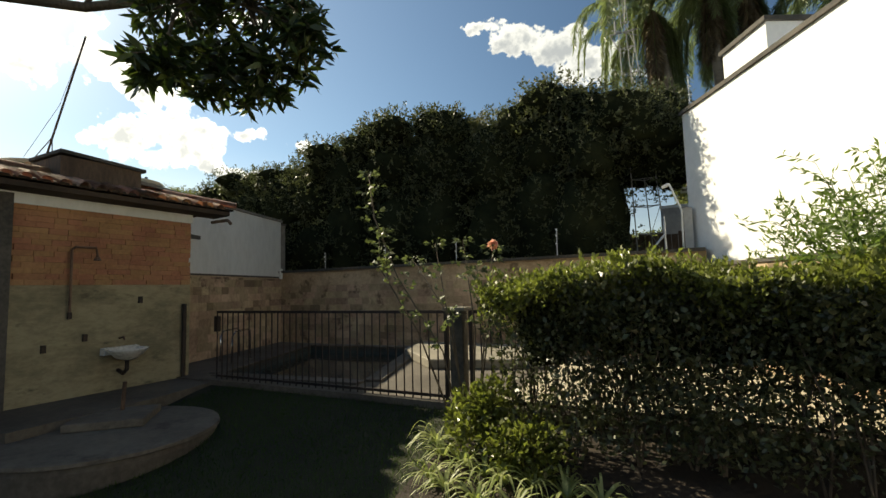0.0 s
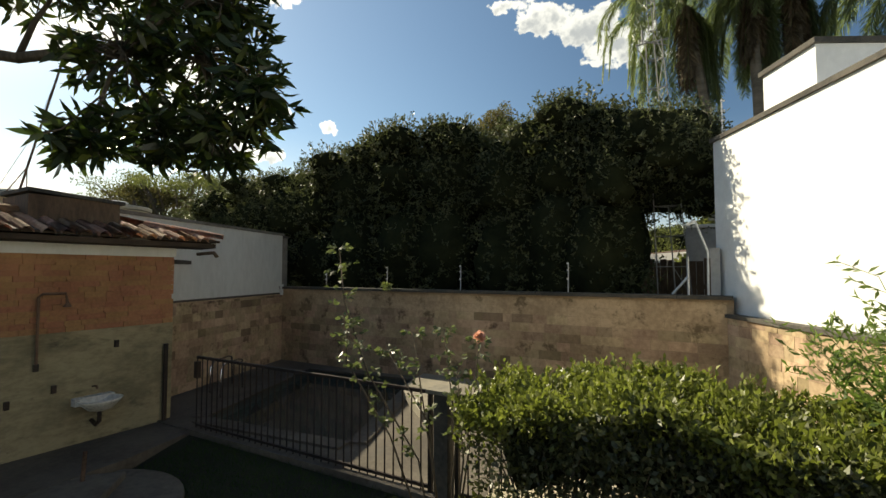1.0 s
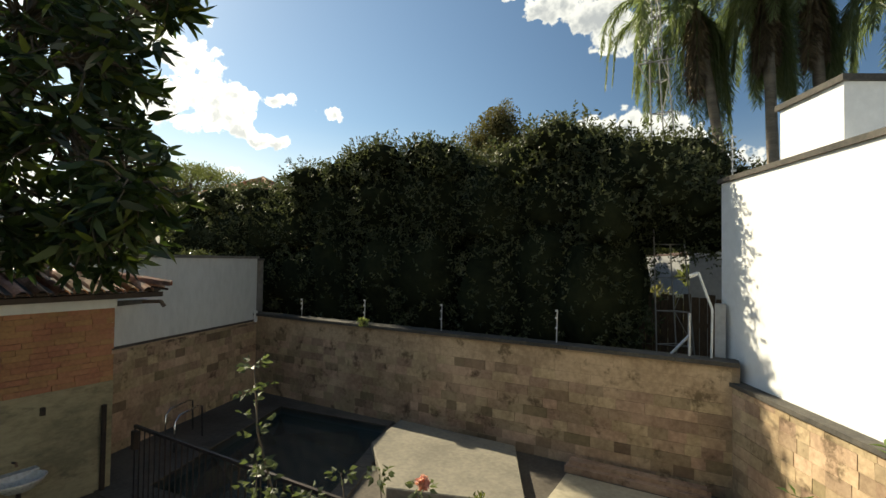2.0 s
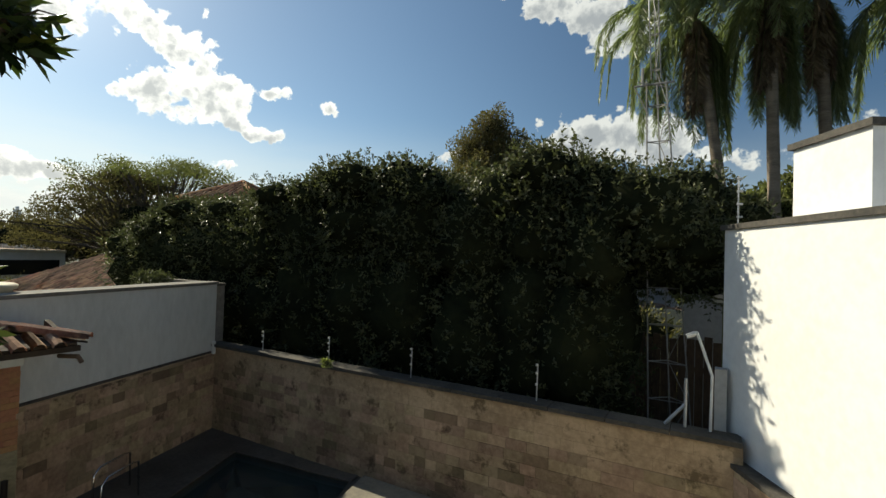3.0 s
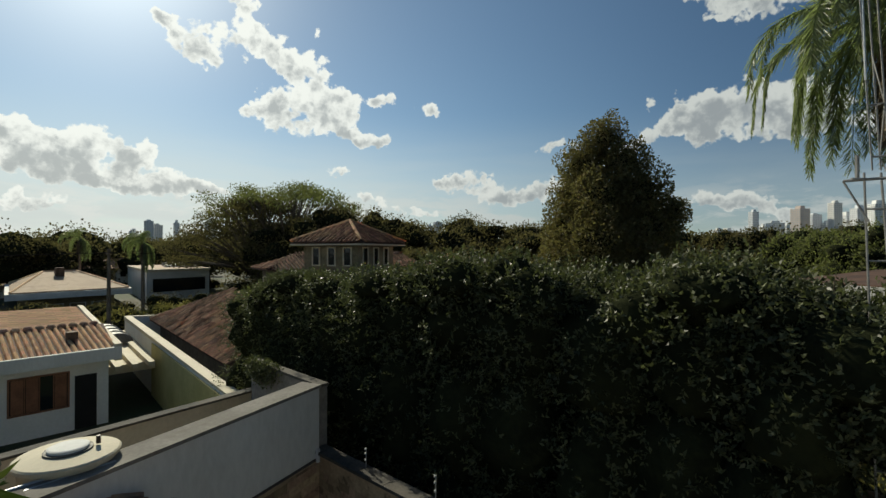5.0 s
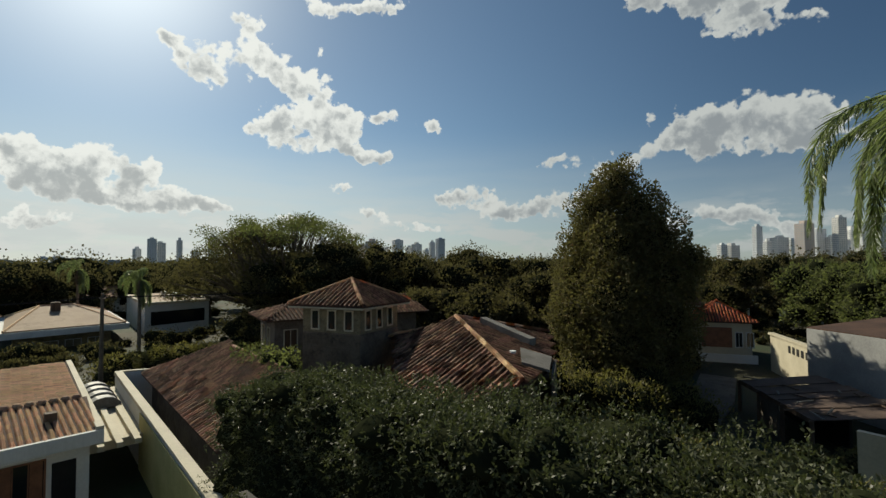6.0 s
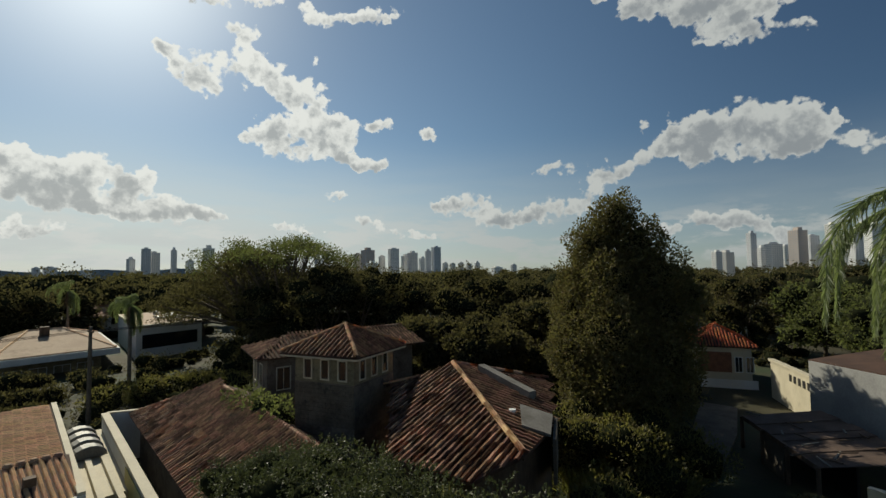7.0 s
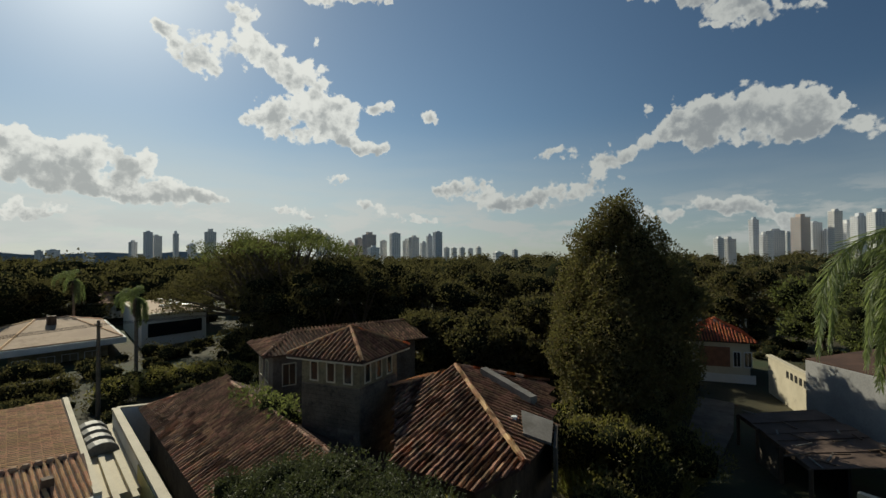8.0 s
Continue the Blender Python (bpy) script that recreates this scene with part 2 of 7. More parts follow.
M["iron"] = surf("dark_iron", (0.015, 0.013, 0.012), (0.05, 0.035, 0.028), 0.55, 3, 40, 0.2, metal=0.4)
M["rust"] = surf("rusty_steel", (0.06, 0.035, 0.025), (0.20, 0.13, 0.09), 0.7, 3, 40, 0.2, metal=0.5)
M["mast"] = surf("pale_painted_steel", (0.20, 0.19, 0.175), (0.36, 0.345, 0.32), 0.6, 3, 40, 0.2)
M["rust_pale"] = surf("weathered_steel", (0.16, 0.14, 0.12), (0.34, 0.31, 0.28), 0.65, 3, 40, 0.2, metal=0.35)
M["galv"] = surf("galvanised_steel", (0.33, 0.34, 0.35), (0.55, 0.56, 0.57), 0.5, 2, 30, 0.1, metal=0.7)
M["zinc"] = surf("dull_zinc", (0.13, 0.13, 0.125), (0.26, 0.26, 0.25), 0.6, 1, 12, 0.1, metal=0.3)
M["chrome"] = surf("chrome", (0.75, 0.75, 0.76), (0.85, 0.85, 0.86), 0.15, 2, 30, 0.02, metal=1.0)
M["concrete"] = surf("concrete", (0.065, 0.055, 0.043), (0.145, 0.125, 0.10), 0.92, 0.8, 16, 0.3, stain=(0.09, 0.085, 0.075), stain_at=(0.56, 0.75))
M["deck"] = surf("pale_deck_stone", (0.15, 0.14, 0.11), (0.27, 0.25, 0.19), 0.85, 0.9, 14, 0.3, vary=0.15, stain=(0.17, 0.15, 0.11), stain_at=(0.58, 0.74), stain_scale=1.4)
# pale stone with the sunlight on the deck put into its colour
M["paving"] = surf("sunlit_deck_stone", (0.30, 0.265, 0.19), (0.46, 0.41, 0.30), 0.85, 0.9, 14, 0.3, stain=(0.24, 0.20, 0.14), stain_at=(0.58, 0.74), stain_scale=1.4)
M["porcelain"] = surf("stained_porcelain", (0.45, 0.44, 0.40), (0.68, 0.67, 0.63), 0.3, 3, 20, 0.05)
M["grass"] = surf("lawn_soil", (0.012, 0.013, 0.005), (0.026, 0.029, 0.010), 0.95, 1.2, 30, 0.6)
M["earth"] = surf("ground_cover", (0.028, 0.027, 0.013), (0.070, 0.062, 0.032), 0.98, 0.12, 2.5, 0.5, 0.05, stain=(0.03, 0.05, 0.018), stain_at=(0.45, 0.6), stain_scale=0.05)
M["asphalt"] = surf("asphalt", (0.040, 0.036, 0.031), (0.080, 0.073, 0.064), 0.9, 0.4, 9, 0.2)
M["bark"] = surf("bark", (0.05, 0.038, 0.026), (0.16, 0.125, 0.09), 0.95, 3, 30, 0.7, 0.02, stretch=(1, 1, 0.3))
M["palm_bark"] = surf("palm_bark", (0.12, 0.095, 0.07), (0.26, 0.21, 0.16), 0.95, 1.2, 14, 0.6, 0.02, stretch=(0.5, 0.5, 3))
M["dry"] = surf("dry_fibre", (0.085, 0.062, 0.038), (0.20, 0.15, 0.092), 0.95, 2, 20, 0.5, island=0.3)
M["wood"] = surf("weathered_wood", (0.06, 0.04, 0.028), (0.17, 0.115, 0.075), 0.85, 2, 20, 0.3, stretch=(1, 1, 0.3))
M["dark_wood"] = surf("dark_roof_timber", (0.025, 0.018, 0.013), (0.07, 0.05, 0.035), 0.9, 2, 20, 0.3)
M["wood_red"] = surf("red_brown_shutter", (0.16, 0.07, 0.04), (0.28, 0.13, 0.07), 0.7, 2, 20, 0.2)
# near-black paint for the shade inside openings
M["dark"] = surf("interior_shade", (0.010, 0.010, 0.010), (0.025, 0.024, 0.022), 0.9)
M["yellow"] = surf("faded_yellow_paint", (0.36, 0.32, 0.12), (0.50, 0.45, 0.20), 0.8, 0.7, 9, 0.15, stain=(0.25, 0.22, 0.11), stain_at=(0.6, 0.8))
M["cream"] = surf("cream_paint", (0.50, 0.45, 0.33), (0.64, 0.58, 0.44), 0.8, 0.5, 9, 0.15, stain=(0.33, 0.29, 0.22), stain_at=(0.58, 0.8))
M["roofsheet"] = surf("cream_roofing", (0.33, 0.225, 0.145), (0.46, 0.335, 0.22), 0.85, 0.3, 5, 0.15, stain=(0.27, 0.18, 0.11), stain_at=(0.5, 0.7), stain_scale=0.3)
M["fibre"] = surf("fibre_cement", (0.065, 0.044, 0.035), (0.16, 0.112, 0.088), 0.95, 0.8, 12, 0.3, stain=(0.10, 0.07, 0.055), stain_at=(0.48, 0.68), stain_scale=1.0)
M["fibre_pale"] = surf("pale_fibre_cement", (0.13, 0.12, 0.105), (0.25, 0.235, 0.21), 0.95, 0.8, 12, 0.3, stain=(0.12, 0.11, 0.09), stain_at=(0.5, 0.7))
# rubble tone lowered to hold the tree shade on the tower
M["grey_stone"] = surf("grey_rubble", (0.085, 0.069, 0.052), (0.20, 0.165, 0.128), 0.95, 0.9, 7, 0.7, 0.05, stain=(0.05, 0.045, 0.04), stain_at=(0.55, 0.7), stain_scale=1.5, vary=0.25)
M["pool_tile"] = surf("pool_tile", (0.030, 0.045, 0.045), (0.06, 0.08, 0.08), 0.4, 0.8, 14, 0.05)
M["pvc"] = surf("grey_white_pipe", (0.55, 0.55, 0.53), (0.70, 0.70, 0.68), 0.5, 3, 30, 0.05)
M["soil"] = surf("dark_soil", (0.02, 0.015, 0.011), (0.06, 0.045, 0.032), 0.98, 2, 25, 0.7, 0.02)
M["moss"] = surf("mossy_post", (0.10, 0.11, 0.04), (0.20, 0.21, 0.09), 0.95, 2, 20, 0.4)
M["ring"] = surf("dark_ring", (0.05, 0.05, 0.045), (0.09, 0.09, 0.08), 0.7)
# white wall paint lowered to grey for the shade it stands in
M["wall_shade"] = surf("shade_toned_white_wall", (0.30, 0.30, 0.295), (0.44, 0.44, 0.43), 0.85, 0.5, 9, 0.15, stain=(0.28, 0.28, 0.27), stain_at=(0.55, 0.75), stain_scale=0.8)
M["plinth"] = surf("worn_concrete", (0.095, 0.080, 0.062), (0.185, 0.160, 0.125), 0.92, 0.9, 14, 0.35, stain=(0.07, 0.058, 0.045), stain_at=(0.54, 0.72), stain_scale=1.6)
# distance haze put into the hill colour
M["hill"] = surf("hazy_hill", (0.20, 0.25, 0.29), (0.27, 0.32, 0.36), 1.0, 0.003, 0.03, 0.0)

M["leaf_tall"] = leafy("ficus_leaf", (0.040, 0.046, 0.024), (0.120, 0.130, 0.066), 0.52, 0.22, gloss=0.24)
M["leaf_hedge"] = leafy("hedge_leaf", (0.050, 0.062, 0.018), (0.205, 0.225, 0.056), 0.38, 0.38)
# darker copy of the hedge leaf, for the front that lies in shade
M["leaf_hedge_shade"] = leafy("shaded_hedge_leaf", (0.030, 0.036, 0.016), (0.105, 0.115, 0.050), 0.40, 0.12)
M["leaf_rose"] = leafy("rose_leaf", (0.045, 0.058, 0.026), (0.135, 0.155, 0.075), 0.5, 0.35)
M["leaf_near"] = leafy("mango_leaf", (0.014, 0.024, 0.008), (0.045, 0.070, 0.018), 0.4, 0.25, tint=(0.11, 0.13, 0.02))
M["leaf_shrub"] = leafy("bamboo_leaf", (0.06, 0.10, 0.025), (0.17, 0.23, 0.07), 0.5, 0.45)
M["leaf_big"] = leafy("olive_leaf", (0.080, 0.072, 0.036), (0.195, 0.170, 0.082), 0.7, 0.30, tint=(0.17, 0.115, 0.06), gloss=0.12)
M["leaf_far"] = leafy("wood_leaf", (0.066, 0.057, 0.034), (0.132, 0.113, 0.062), 0.9, 0.36, gloss=0.04)
M["leaf_far2"] = leafy("light_wood_leaf", (0.070, 0.080, 0.038), (0.165, 0.175, 0.080), 0.85, 0.45, gloss=0.06)
M["leaf_palm"] = leafy("palm_leaf", (0.085, 0.108, 0.055), (0.250, 0.285, 0.155), 0.42, 0.48, gloss=0.4)
M["leaf_rough"] = leafy("scrub_leaf", (0.085, 0.080, 0.032), (0.210, 0.185, 0.072), 0.7, 0.42, tint=(0.20, 0.155, 0.07))
M["leaf_weed"] = leafy("tall_grass", (0.10, 0.105, 0.03), (0.26, 0.25, 0.085), 0.7, 0.45, tint=(0.30, 0.24, 0.11))
M["leaf_spider"] = leafy("spider_plant_leaf", (0.16, 0.20, 0.06), (0.42, 0.44, 0.20), 0.45, 0.35)
M["grassblade"] = leafy("grass_blade", (0.014, 0.030, 0.004), (0.042, 0.075, 0.009), 0.7, 0.3)
M["petal"] = leafy("rose_petal", (0.62, 0.26, 0.25), (0.78, 0.42, 0.40), 0.5, 0.35)
# near-black green that stands for the shade deep in foliage
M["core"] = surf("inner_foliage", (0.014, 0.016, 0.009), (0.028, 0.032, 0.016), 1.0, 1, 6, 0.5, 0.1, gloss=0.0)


def glassy(name, color, rough, ior=1.33, alpha=0.0):
    m = bpy.data.materials.new(name)
    m.use_nodes = True
    t = m.node_tree
    t.nodes.clear()
    n = Nodes(t)
    w = n.put("ShaderNodeTexNoise", {"Scale": 3.5, "Detail": 3.0, "Vector": n.put("ShaderNodeNewGeometry").outputs["Position"]}).outputs[0]
    bp = n.put("ShaderNodeBump", {"Height": w, "Strength": 0.06, "Distance": 0.05}).outputs[0]
    p = n.put("ShaderNodeBsdfPrincipled", {"Base Color": (*color, 1), "Roughness": rough, "IOR": ior, "Transmission Weight": alpha, "Normal": bp})
    n.put("ShaderNodeOutputMaterial", {"Surface": p.outputs[0]})
    return m


M["water"] = glassy("pool_water", (0.26, 0.32, 0.30), 0.02, 1.33, 0.85)
M["pane"] = glassy("dark_pane", (0.015, 0.018, 0.02), 0.06, 1.45, 0.0)

# ---- mesh helpers ----


def finish(name, bm, material, smooth=False):
    me = bpy.data.meshes.new(name)
    bmesh.ops.recalc_face_normals(bm, faces=bm.faces)
    bm.to_mesh(me)
    bm.free()
    if smooth:
        me.polygons.foreach_set("use_smooth", [True] * len(me.polygons))
    me.materials.append(material)
    return me


def part(name, bm, material, parent, label="", smooth=False):
    ob = new(name, bm if isinstance(bm, bpy.types.Mesh) else finish(name, bm, material, smooth))
    ob.parent = parent
    if parent is not None:
        ob.matrix_parent_inverse = parent.matrix_basis.inverted()
    if label:
        ob["label"] = label
    return ob


def thing(name, label, category, at=(0, 0, 0), group="", kind=""):
    ob = new(name)
    ob.location = at
    ob.empty_display_size = 0.1
    return tagged(ob, label, category, group, kind)


def solid(name, bm, material, label, category, group="", kind="", smooth=False):
    return tagged(new(name, finish(name, bm, material, smooth)), label, category, group, kind)


def structure(name, bm, material, label="", category=""):
    return tagged(new(name, finish(name, bm, material)), label, category, kind="structure")


def hexa(bm, p):
    """A solid with eight corners: four below, four above."""
    v = [bm.verts.new(q) for q in p]
    for f in ((3, 2, 1, 0), (4, 5, 6, 7), (0, 1, 5, 4), (1, 2, 6, 5), (2, 3, 7, 6), (3, 0, 4, 7)):
        bm.faces.new([v[i] for i in f])
    return v


def box(bm, x0, x1, y0, y1, z0, z1):
    return hexa(bm, [(x0, y0, z0), (x1, y0, z0), (x1, y1, z0), (x0, y1, z0), (x0, y0, z1), (x1, y0, z1), (x1, y1, z1), (x0, y1, z1)])


def B(*sizes):
    bm = bmesh.new()
    for s in sizes:
        box(bm, *s)
    return bm


def run(bm, a, b, thick, z0, z1, z2=None, shift=0.0):
    """A wall piece from a to b (x, y); thick to the left of the way; z2: the top at b."""
    a, b = Vector(a), Vector(b)
    d = (b - a).normalized()
    s = Vector((-d.y, d.x))
    a, b = a + s * shift, b + s * shift
    c, e = b + s * thick, a + s * thick
    t = z1 if z2 is None else z2
    return hexa(bm, [(*a, z0), (*b, z0), (*c, z0), (*e, z0), (*a, z1), (*b, t), (*c, t), (*e, z1)])


def prism(bm, poly, z0, z1):
    lo = [bm.verts.new((x, y, z0)) for x, y in poly]
    hi = [bm.verts.new((x, y, z1)) for x, y in poly]
    k = len(poly)
    bm.faces.new(lo[::-1]), bm.faces.new(hi)
    for i in range(k):
        bm.faces.new((lo[i], lo[(i + 1) % k], hi[(i + 1) % k], hi[i]))


def slab(bm, pts, down=0.1):
    """A plate under a flat or bent polygon of 3D points."""
    hi = [bm.verts.new(p) for p in pts]
    lo = [bm.verts.new((p[0], p[1], p[2] - down)) for p in pts]
    k = len(pts)
    bm.faces.new(hi), bm.faces.new(lo[::-1])
    for i in range(k):
        bm.faces.new((lo[i], lo[(i + 1) % k], hi[(i + 1) % k], hi[i]))


def tube(bm, pts, radii, sides=6, cap=True):
    """A tube along points; radii one number or one for each point."""
    pts = [Vector(p) for p in pts]
    if not hasattr(radii, "__len__"):
        radii = [radii] * len(pts)
    rings, ref = [], None
    for i, p in enumerate(pts):
        d = (pts[min(i + 1, len(pts) - 1)] - pts[max(i - 1, 0)]).normalized()
        u = d.cross(Vector((0, 0, 1)) if abs(d.z) < 0.9 else Vector((1, 0, 0))).normalized() if ref is None else (ref - d * ref.dot(d)).normalized()
        ref = u
        w = d.cross(u)
        rings.append([bm.verts.new(p + (u * math.cos(2 * math.pi * k / sides) + w * math.sin(2 * math.pi * k / sides)) * radii[i]) for k in range(sides)])
    for a, b in zip(rings, rings[1:]):
        for k in range(sides):
            bm.faces.new((a[k], a[(k + 1) % sides], b[(k + 1) % sides], b[k]))
    if cap:
        bm.faces.new(rings[0][::-1]), bm.faces.new(rings[-1])


def lathe(bm, profile, at=(0, 0, 0), sides=24, squash=(1, 1)):
    rings = []
    for r, z in profile:
        rings.append([bm.verts.new((at[0] + squash[0] * r * math.cos(2 * math.pi * k / sides), at[1] + squash[1] * r * math.sin(2 * math.pi * k / sides), at[2] + z)) for k in range(sides)])
    for a, b in zip(rings, rings[1:]):
        for k in range(sides):
            bm.faces.new((a[k], a[(k + 1) % sides], b[(k + 1) % sides], b[k]))
    bm.faces.new(rings[0][::-1]), bm.faces.new(rings[-1])


RNG = np.random.default_rng(7)


def unit(v):
    return v / np.maximum(np.linalg.norm(v, axis=1, keepdims=True), 1e-6)


HANG = -1.0          # leaf_mesh droop: tips hang straight down


def leaf_mesh(name, base, way, length, width, material, points=4, droop=0.15):
    """One mesh of many leaves: rhombs (4 corners) or lance-shaped leaves (6 corners), folded along the rib."""
    k = len(base)
    way = unit(way)
    side = unit(np.cross(way, RNG.normal(size=(k, 3))))
    up = np.cross(side, way)
    length, width = np.broadcast_to(length, k)[:, None], np.broadcast_to(width, k)[:, None]
    if droop == HANG:
        fall = np.array((0, 0, 1.0)) * length * RNG.uniform(0.08, 0.36, (k, 1))
    else:
        fall = up * length * droop
    tip = base + way * length - fall
    if points == 4:
        mid = base + way * length * 0.45
        fold = up * width * 0.25
        co = np.stack([base, mid + side * width * 0.5 + fold, tip, mid - side * width * 0.5 + fold], 1)
    else:
        m1, m2 = base + way * length * 0.3 - fall * 0.06, base + way * length * 0.68 - fall * 0.45
        fold = up * width * 0.2
        co = np.stack([base, m1 + side * width * 0.5 + fold, m2 + side * width * 0.4 + fold, tip, m2 - side * width * 0.4 + fold, m1 - side * width * 0.5 + fold], 1)
    c = co.shape[1]
    me = bpy.data.meshes.new(name)
    me.vertices.add(k * c), me.loops.add(k * c), me.polygons.add(k)
    me.vertices.foreach_set("co", co.reshape(-1).astype(np.float32))
    me.loops.foreach_set("vertex_index", np.arange(k * c, dtype=np.int32))
    me.polygons.foreach_set("loop_start", np.arange(0, k * c, c, dtype=np.int32))
    me.update(calc_edges=True)
    me.materials.append(material)
    return me


def blob_points(blobs, count, thick=0.3, lump=0.25, freq=1.2, floor=None):
    """Points and outward ways in the shells of lumpy ellipsoids (centre, radii), shared out by area."""
    area = np.array([(r[0] * r[1] + r[1] * r[2] + r[0] * r[2]) for _, r in blobs])
    share = np.maximum((count * area / area.sum()).astype(int), 8)
    P, W = [], []
    for (c, r), k in zip(blobs, share):
        d = unit(RNG.normal(size=(k, 3)))
        ph = RNG.uniform(0, 6.28, 6)
        s = freq * np.mean(r) ** 0.5 * 2.2
        lumps = 1 + lump * (np.sin(d[:, 0] * s + ph[0]) * np.sin(d[:, 1] * s + ph[1]) + 0.6 * np.sin(d[:, 2] * s * 1.7 + ph[2]) * np.sin(d[:, 0] * s * 1.9 + ph[3])) 
        depth = 1 - thick * RNG.random(k) ** 1.6
        P.append(np.array(c) + d * np.array(r) * (lumps * depth)[:, None])
        W.append(unit(d / np.array(r)))
    P, W = np.concatenate(P), np.concatenate(W)
    if floor is not None:
        keep = P[:, 2] > floor
        P, W = P[keep], W[keep]
    return P, W


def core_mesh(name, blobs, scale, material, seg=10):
    """Solid lumps well inside the leaves, uneven, coloured dark as the shade there."""
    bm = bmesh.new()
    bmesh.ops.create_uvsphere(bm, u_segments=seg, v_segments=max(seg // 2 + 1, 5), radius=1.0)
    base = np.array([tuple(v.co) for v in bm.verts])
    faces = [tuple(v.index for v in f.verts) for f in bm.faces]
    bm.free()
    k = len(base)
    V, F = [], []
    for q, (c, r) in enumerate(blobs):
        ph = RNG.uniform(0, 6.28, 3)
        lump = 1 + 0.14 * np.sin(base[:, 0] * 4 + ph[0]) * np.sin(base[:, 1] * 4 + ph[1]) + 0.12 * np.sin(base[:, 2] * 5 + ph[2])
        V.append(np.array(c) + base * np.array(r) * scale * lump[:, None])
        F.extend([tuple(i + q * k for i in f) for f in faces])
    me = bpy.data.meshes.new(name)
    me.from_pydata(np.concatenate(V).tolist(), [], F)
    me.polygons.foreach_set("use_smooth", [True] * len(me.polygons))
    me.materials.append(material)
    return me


def canopy(name, blobs, count, size, material, parent, thick=0.35, lump=0.22, freq=1.2, points=4, slim=0.5, core=0.72, label="", floor=None, up=0.3, ragged=0.9):
    P, W = blob_points(blobs, count, thick, lump, freq, floor)
    way = W + RNG.normal(size=P.shape) * ragged + np.array((0, 0, up))
    ln = size * RNG.uniform(0.6, 1.35, len(P))
    ob = part(name, leaf_mesh(name, P, way, ln, ln * slim, material, points), material, parent, label)
    if core:
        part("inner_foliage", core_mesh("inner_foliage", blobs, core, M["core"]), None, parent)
    return ob


def sprigs(name, blobs, count, each, reach, size, material, parent, thick=0.35, lump=0.2, freq=1.4, core=0.78, up=0.35, slim=0.48, bare=None):
    """Foliage in sprigs: every twig end carries a tuft of leaves that fan out round it; thinner below bare, where the
    dark core shows as shade.
    """
    P, W = blob_points(blobs, count, thick, lump, freq)
    if bare is not None:
        keep = RNG.random(len(P)) < np.clip(1 - 0.8 * (bare - P[:, 2]) / 2.0, 0.55, 1)
        P, W = P[keep], W[keep]
    axis = unit(W + RNG.normal(size=P.shape) * 0.55 + np.array((0, 0, up)))
    k = len(P)
    along = np.tile(np.linspace(0.15, 1.0, each), k)
    base = np.repeat(P, each, 0) + np.repeat(axis, each, 0) * (reach * along)[:, None]
    way = np.repeat(axis, each, 0) * 0.7 + unit(RNG.normal(size=(k * each, 3))) * 0.9
    ln = size * RNG.uniform(0.65, 1.3, k * each)
    part(name, leaf_mesh(name, base, way, ln, ln * slim, material, 4, 0.12), material, parent)
    if core:
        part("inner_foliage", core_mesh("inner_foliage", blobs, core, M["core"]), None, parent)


def limbs(base, top_blobs, radius, bend=0.15, twist=0.5, material=None, parent=None, sides=8, fork=0.45):
    """A tapered trunk with a limb into every clump of the crown."""
    bm = bmesh.new()
    b = Vector(base)
    mean = Vector(np.mean([c for c, _ in top_blobs], axis=0))
    f = b.lerp(mean, fork)
    f.x += RNG.normal() * bend
    tube(bm, [b, b.lerp(f, 0.5) + Vector((RNG.normal() * bend * 0.5, RNG.normal() * bend * 0.5, 0)), f], [radius * 1.25, radius, radius * 0.8], sides)
    for c, r in top_blobs:
        e = Vector(c)
        m = f.lerp(e, 0.5) + Vector((RNG.normal(), RNG.normal(), abs(RNG.normal()))) * bend * twist * 2
        tube(bm, [f, m, e], [radius * 0.6, radius * 0.4, radius * 0.16], 6)
    part("trunk", bm, material or M["bark"], parent, smooth=True)

# ---- ground: one sheet to the horizon ----
WALL_L0, WALL_L1 = Vector((-6.90, 14.12)), Vector((-4.55, 7.0))      # line of the white side wall
WALL_R0, WALL_R1 = Vector((3.08, 14.70)), Vector((7.90, 5.75))       # line of the tall white wall
POOL = ((-3.95, 10.05), (-1.25, 10.35), (-2.55, 13.85), (-5.30, 13.55))


def lawn_z(x, y):
    """Height of the garden inside the lot."""
    return -0.06 - 0.46 * min(max((9.5 - y) / 3.2, 0.0), 1.0)


def inside(x, y, poly):
    sign = [(b[0] - a[0]) * (y - a[1]) - (b[1] - a[1]) * (x - a[0]) for a, b in zip(poly, poly[1:] + poly[:1])]
    return all(s >= 0 for s in sign) or all(s <= 0 for s in sign)


def ground_z(x, y):
    if x > -6.6 and y < 14.3:
        z = lawn_z(x, y)
        if y > 9.75 and x < 4.0:
            z = -1.7 if inside(x, y, POOL) else -0.10
        return z
    far = math.hypot(x, y - 10)
    z = -0.6 - 1.0 * min(max((far - 8) / 14, 0.0), 1.0)
    return z + min(far / 90, 1.0) * 0.5 * math.sin(x * 0.031) * math.cos(y * 0.027) - 9.0 * min(max((far - 90) / 500, 0), 1)


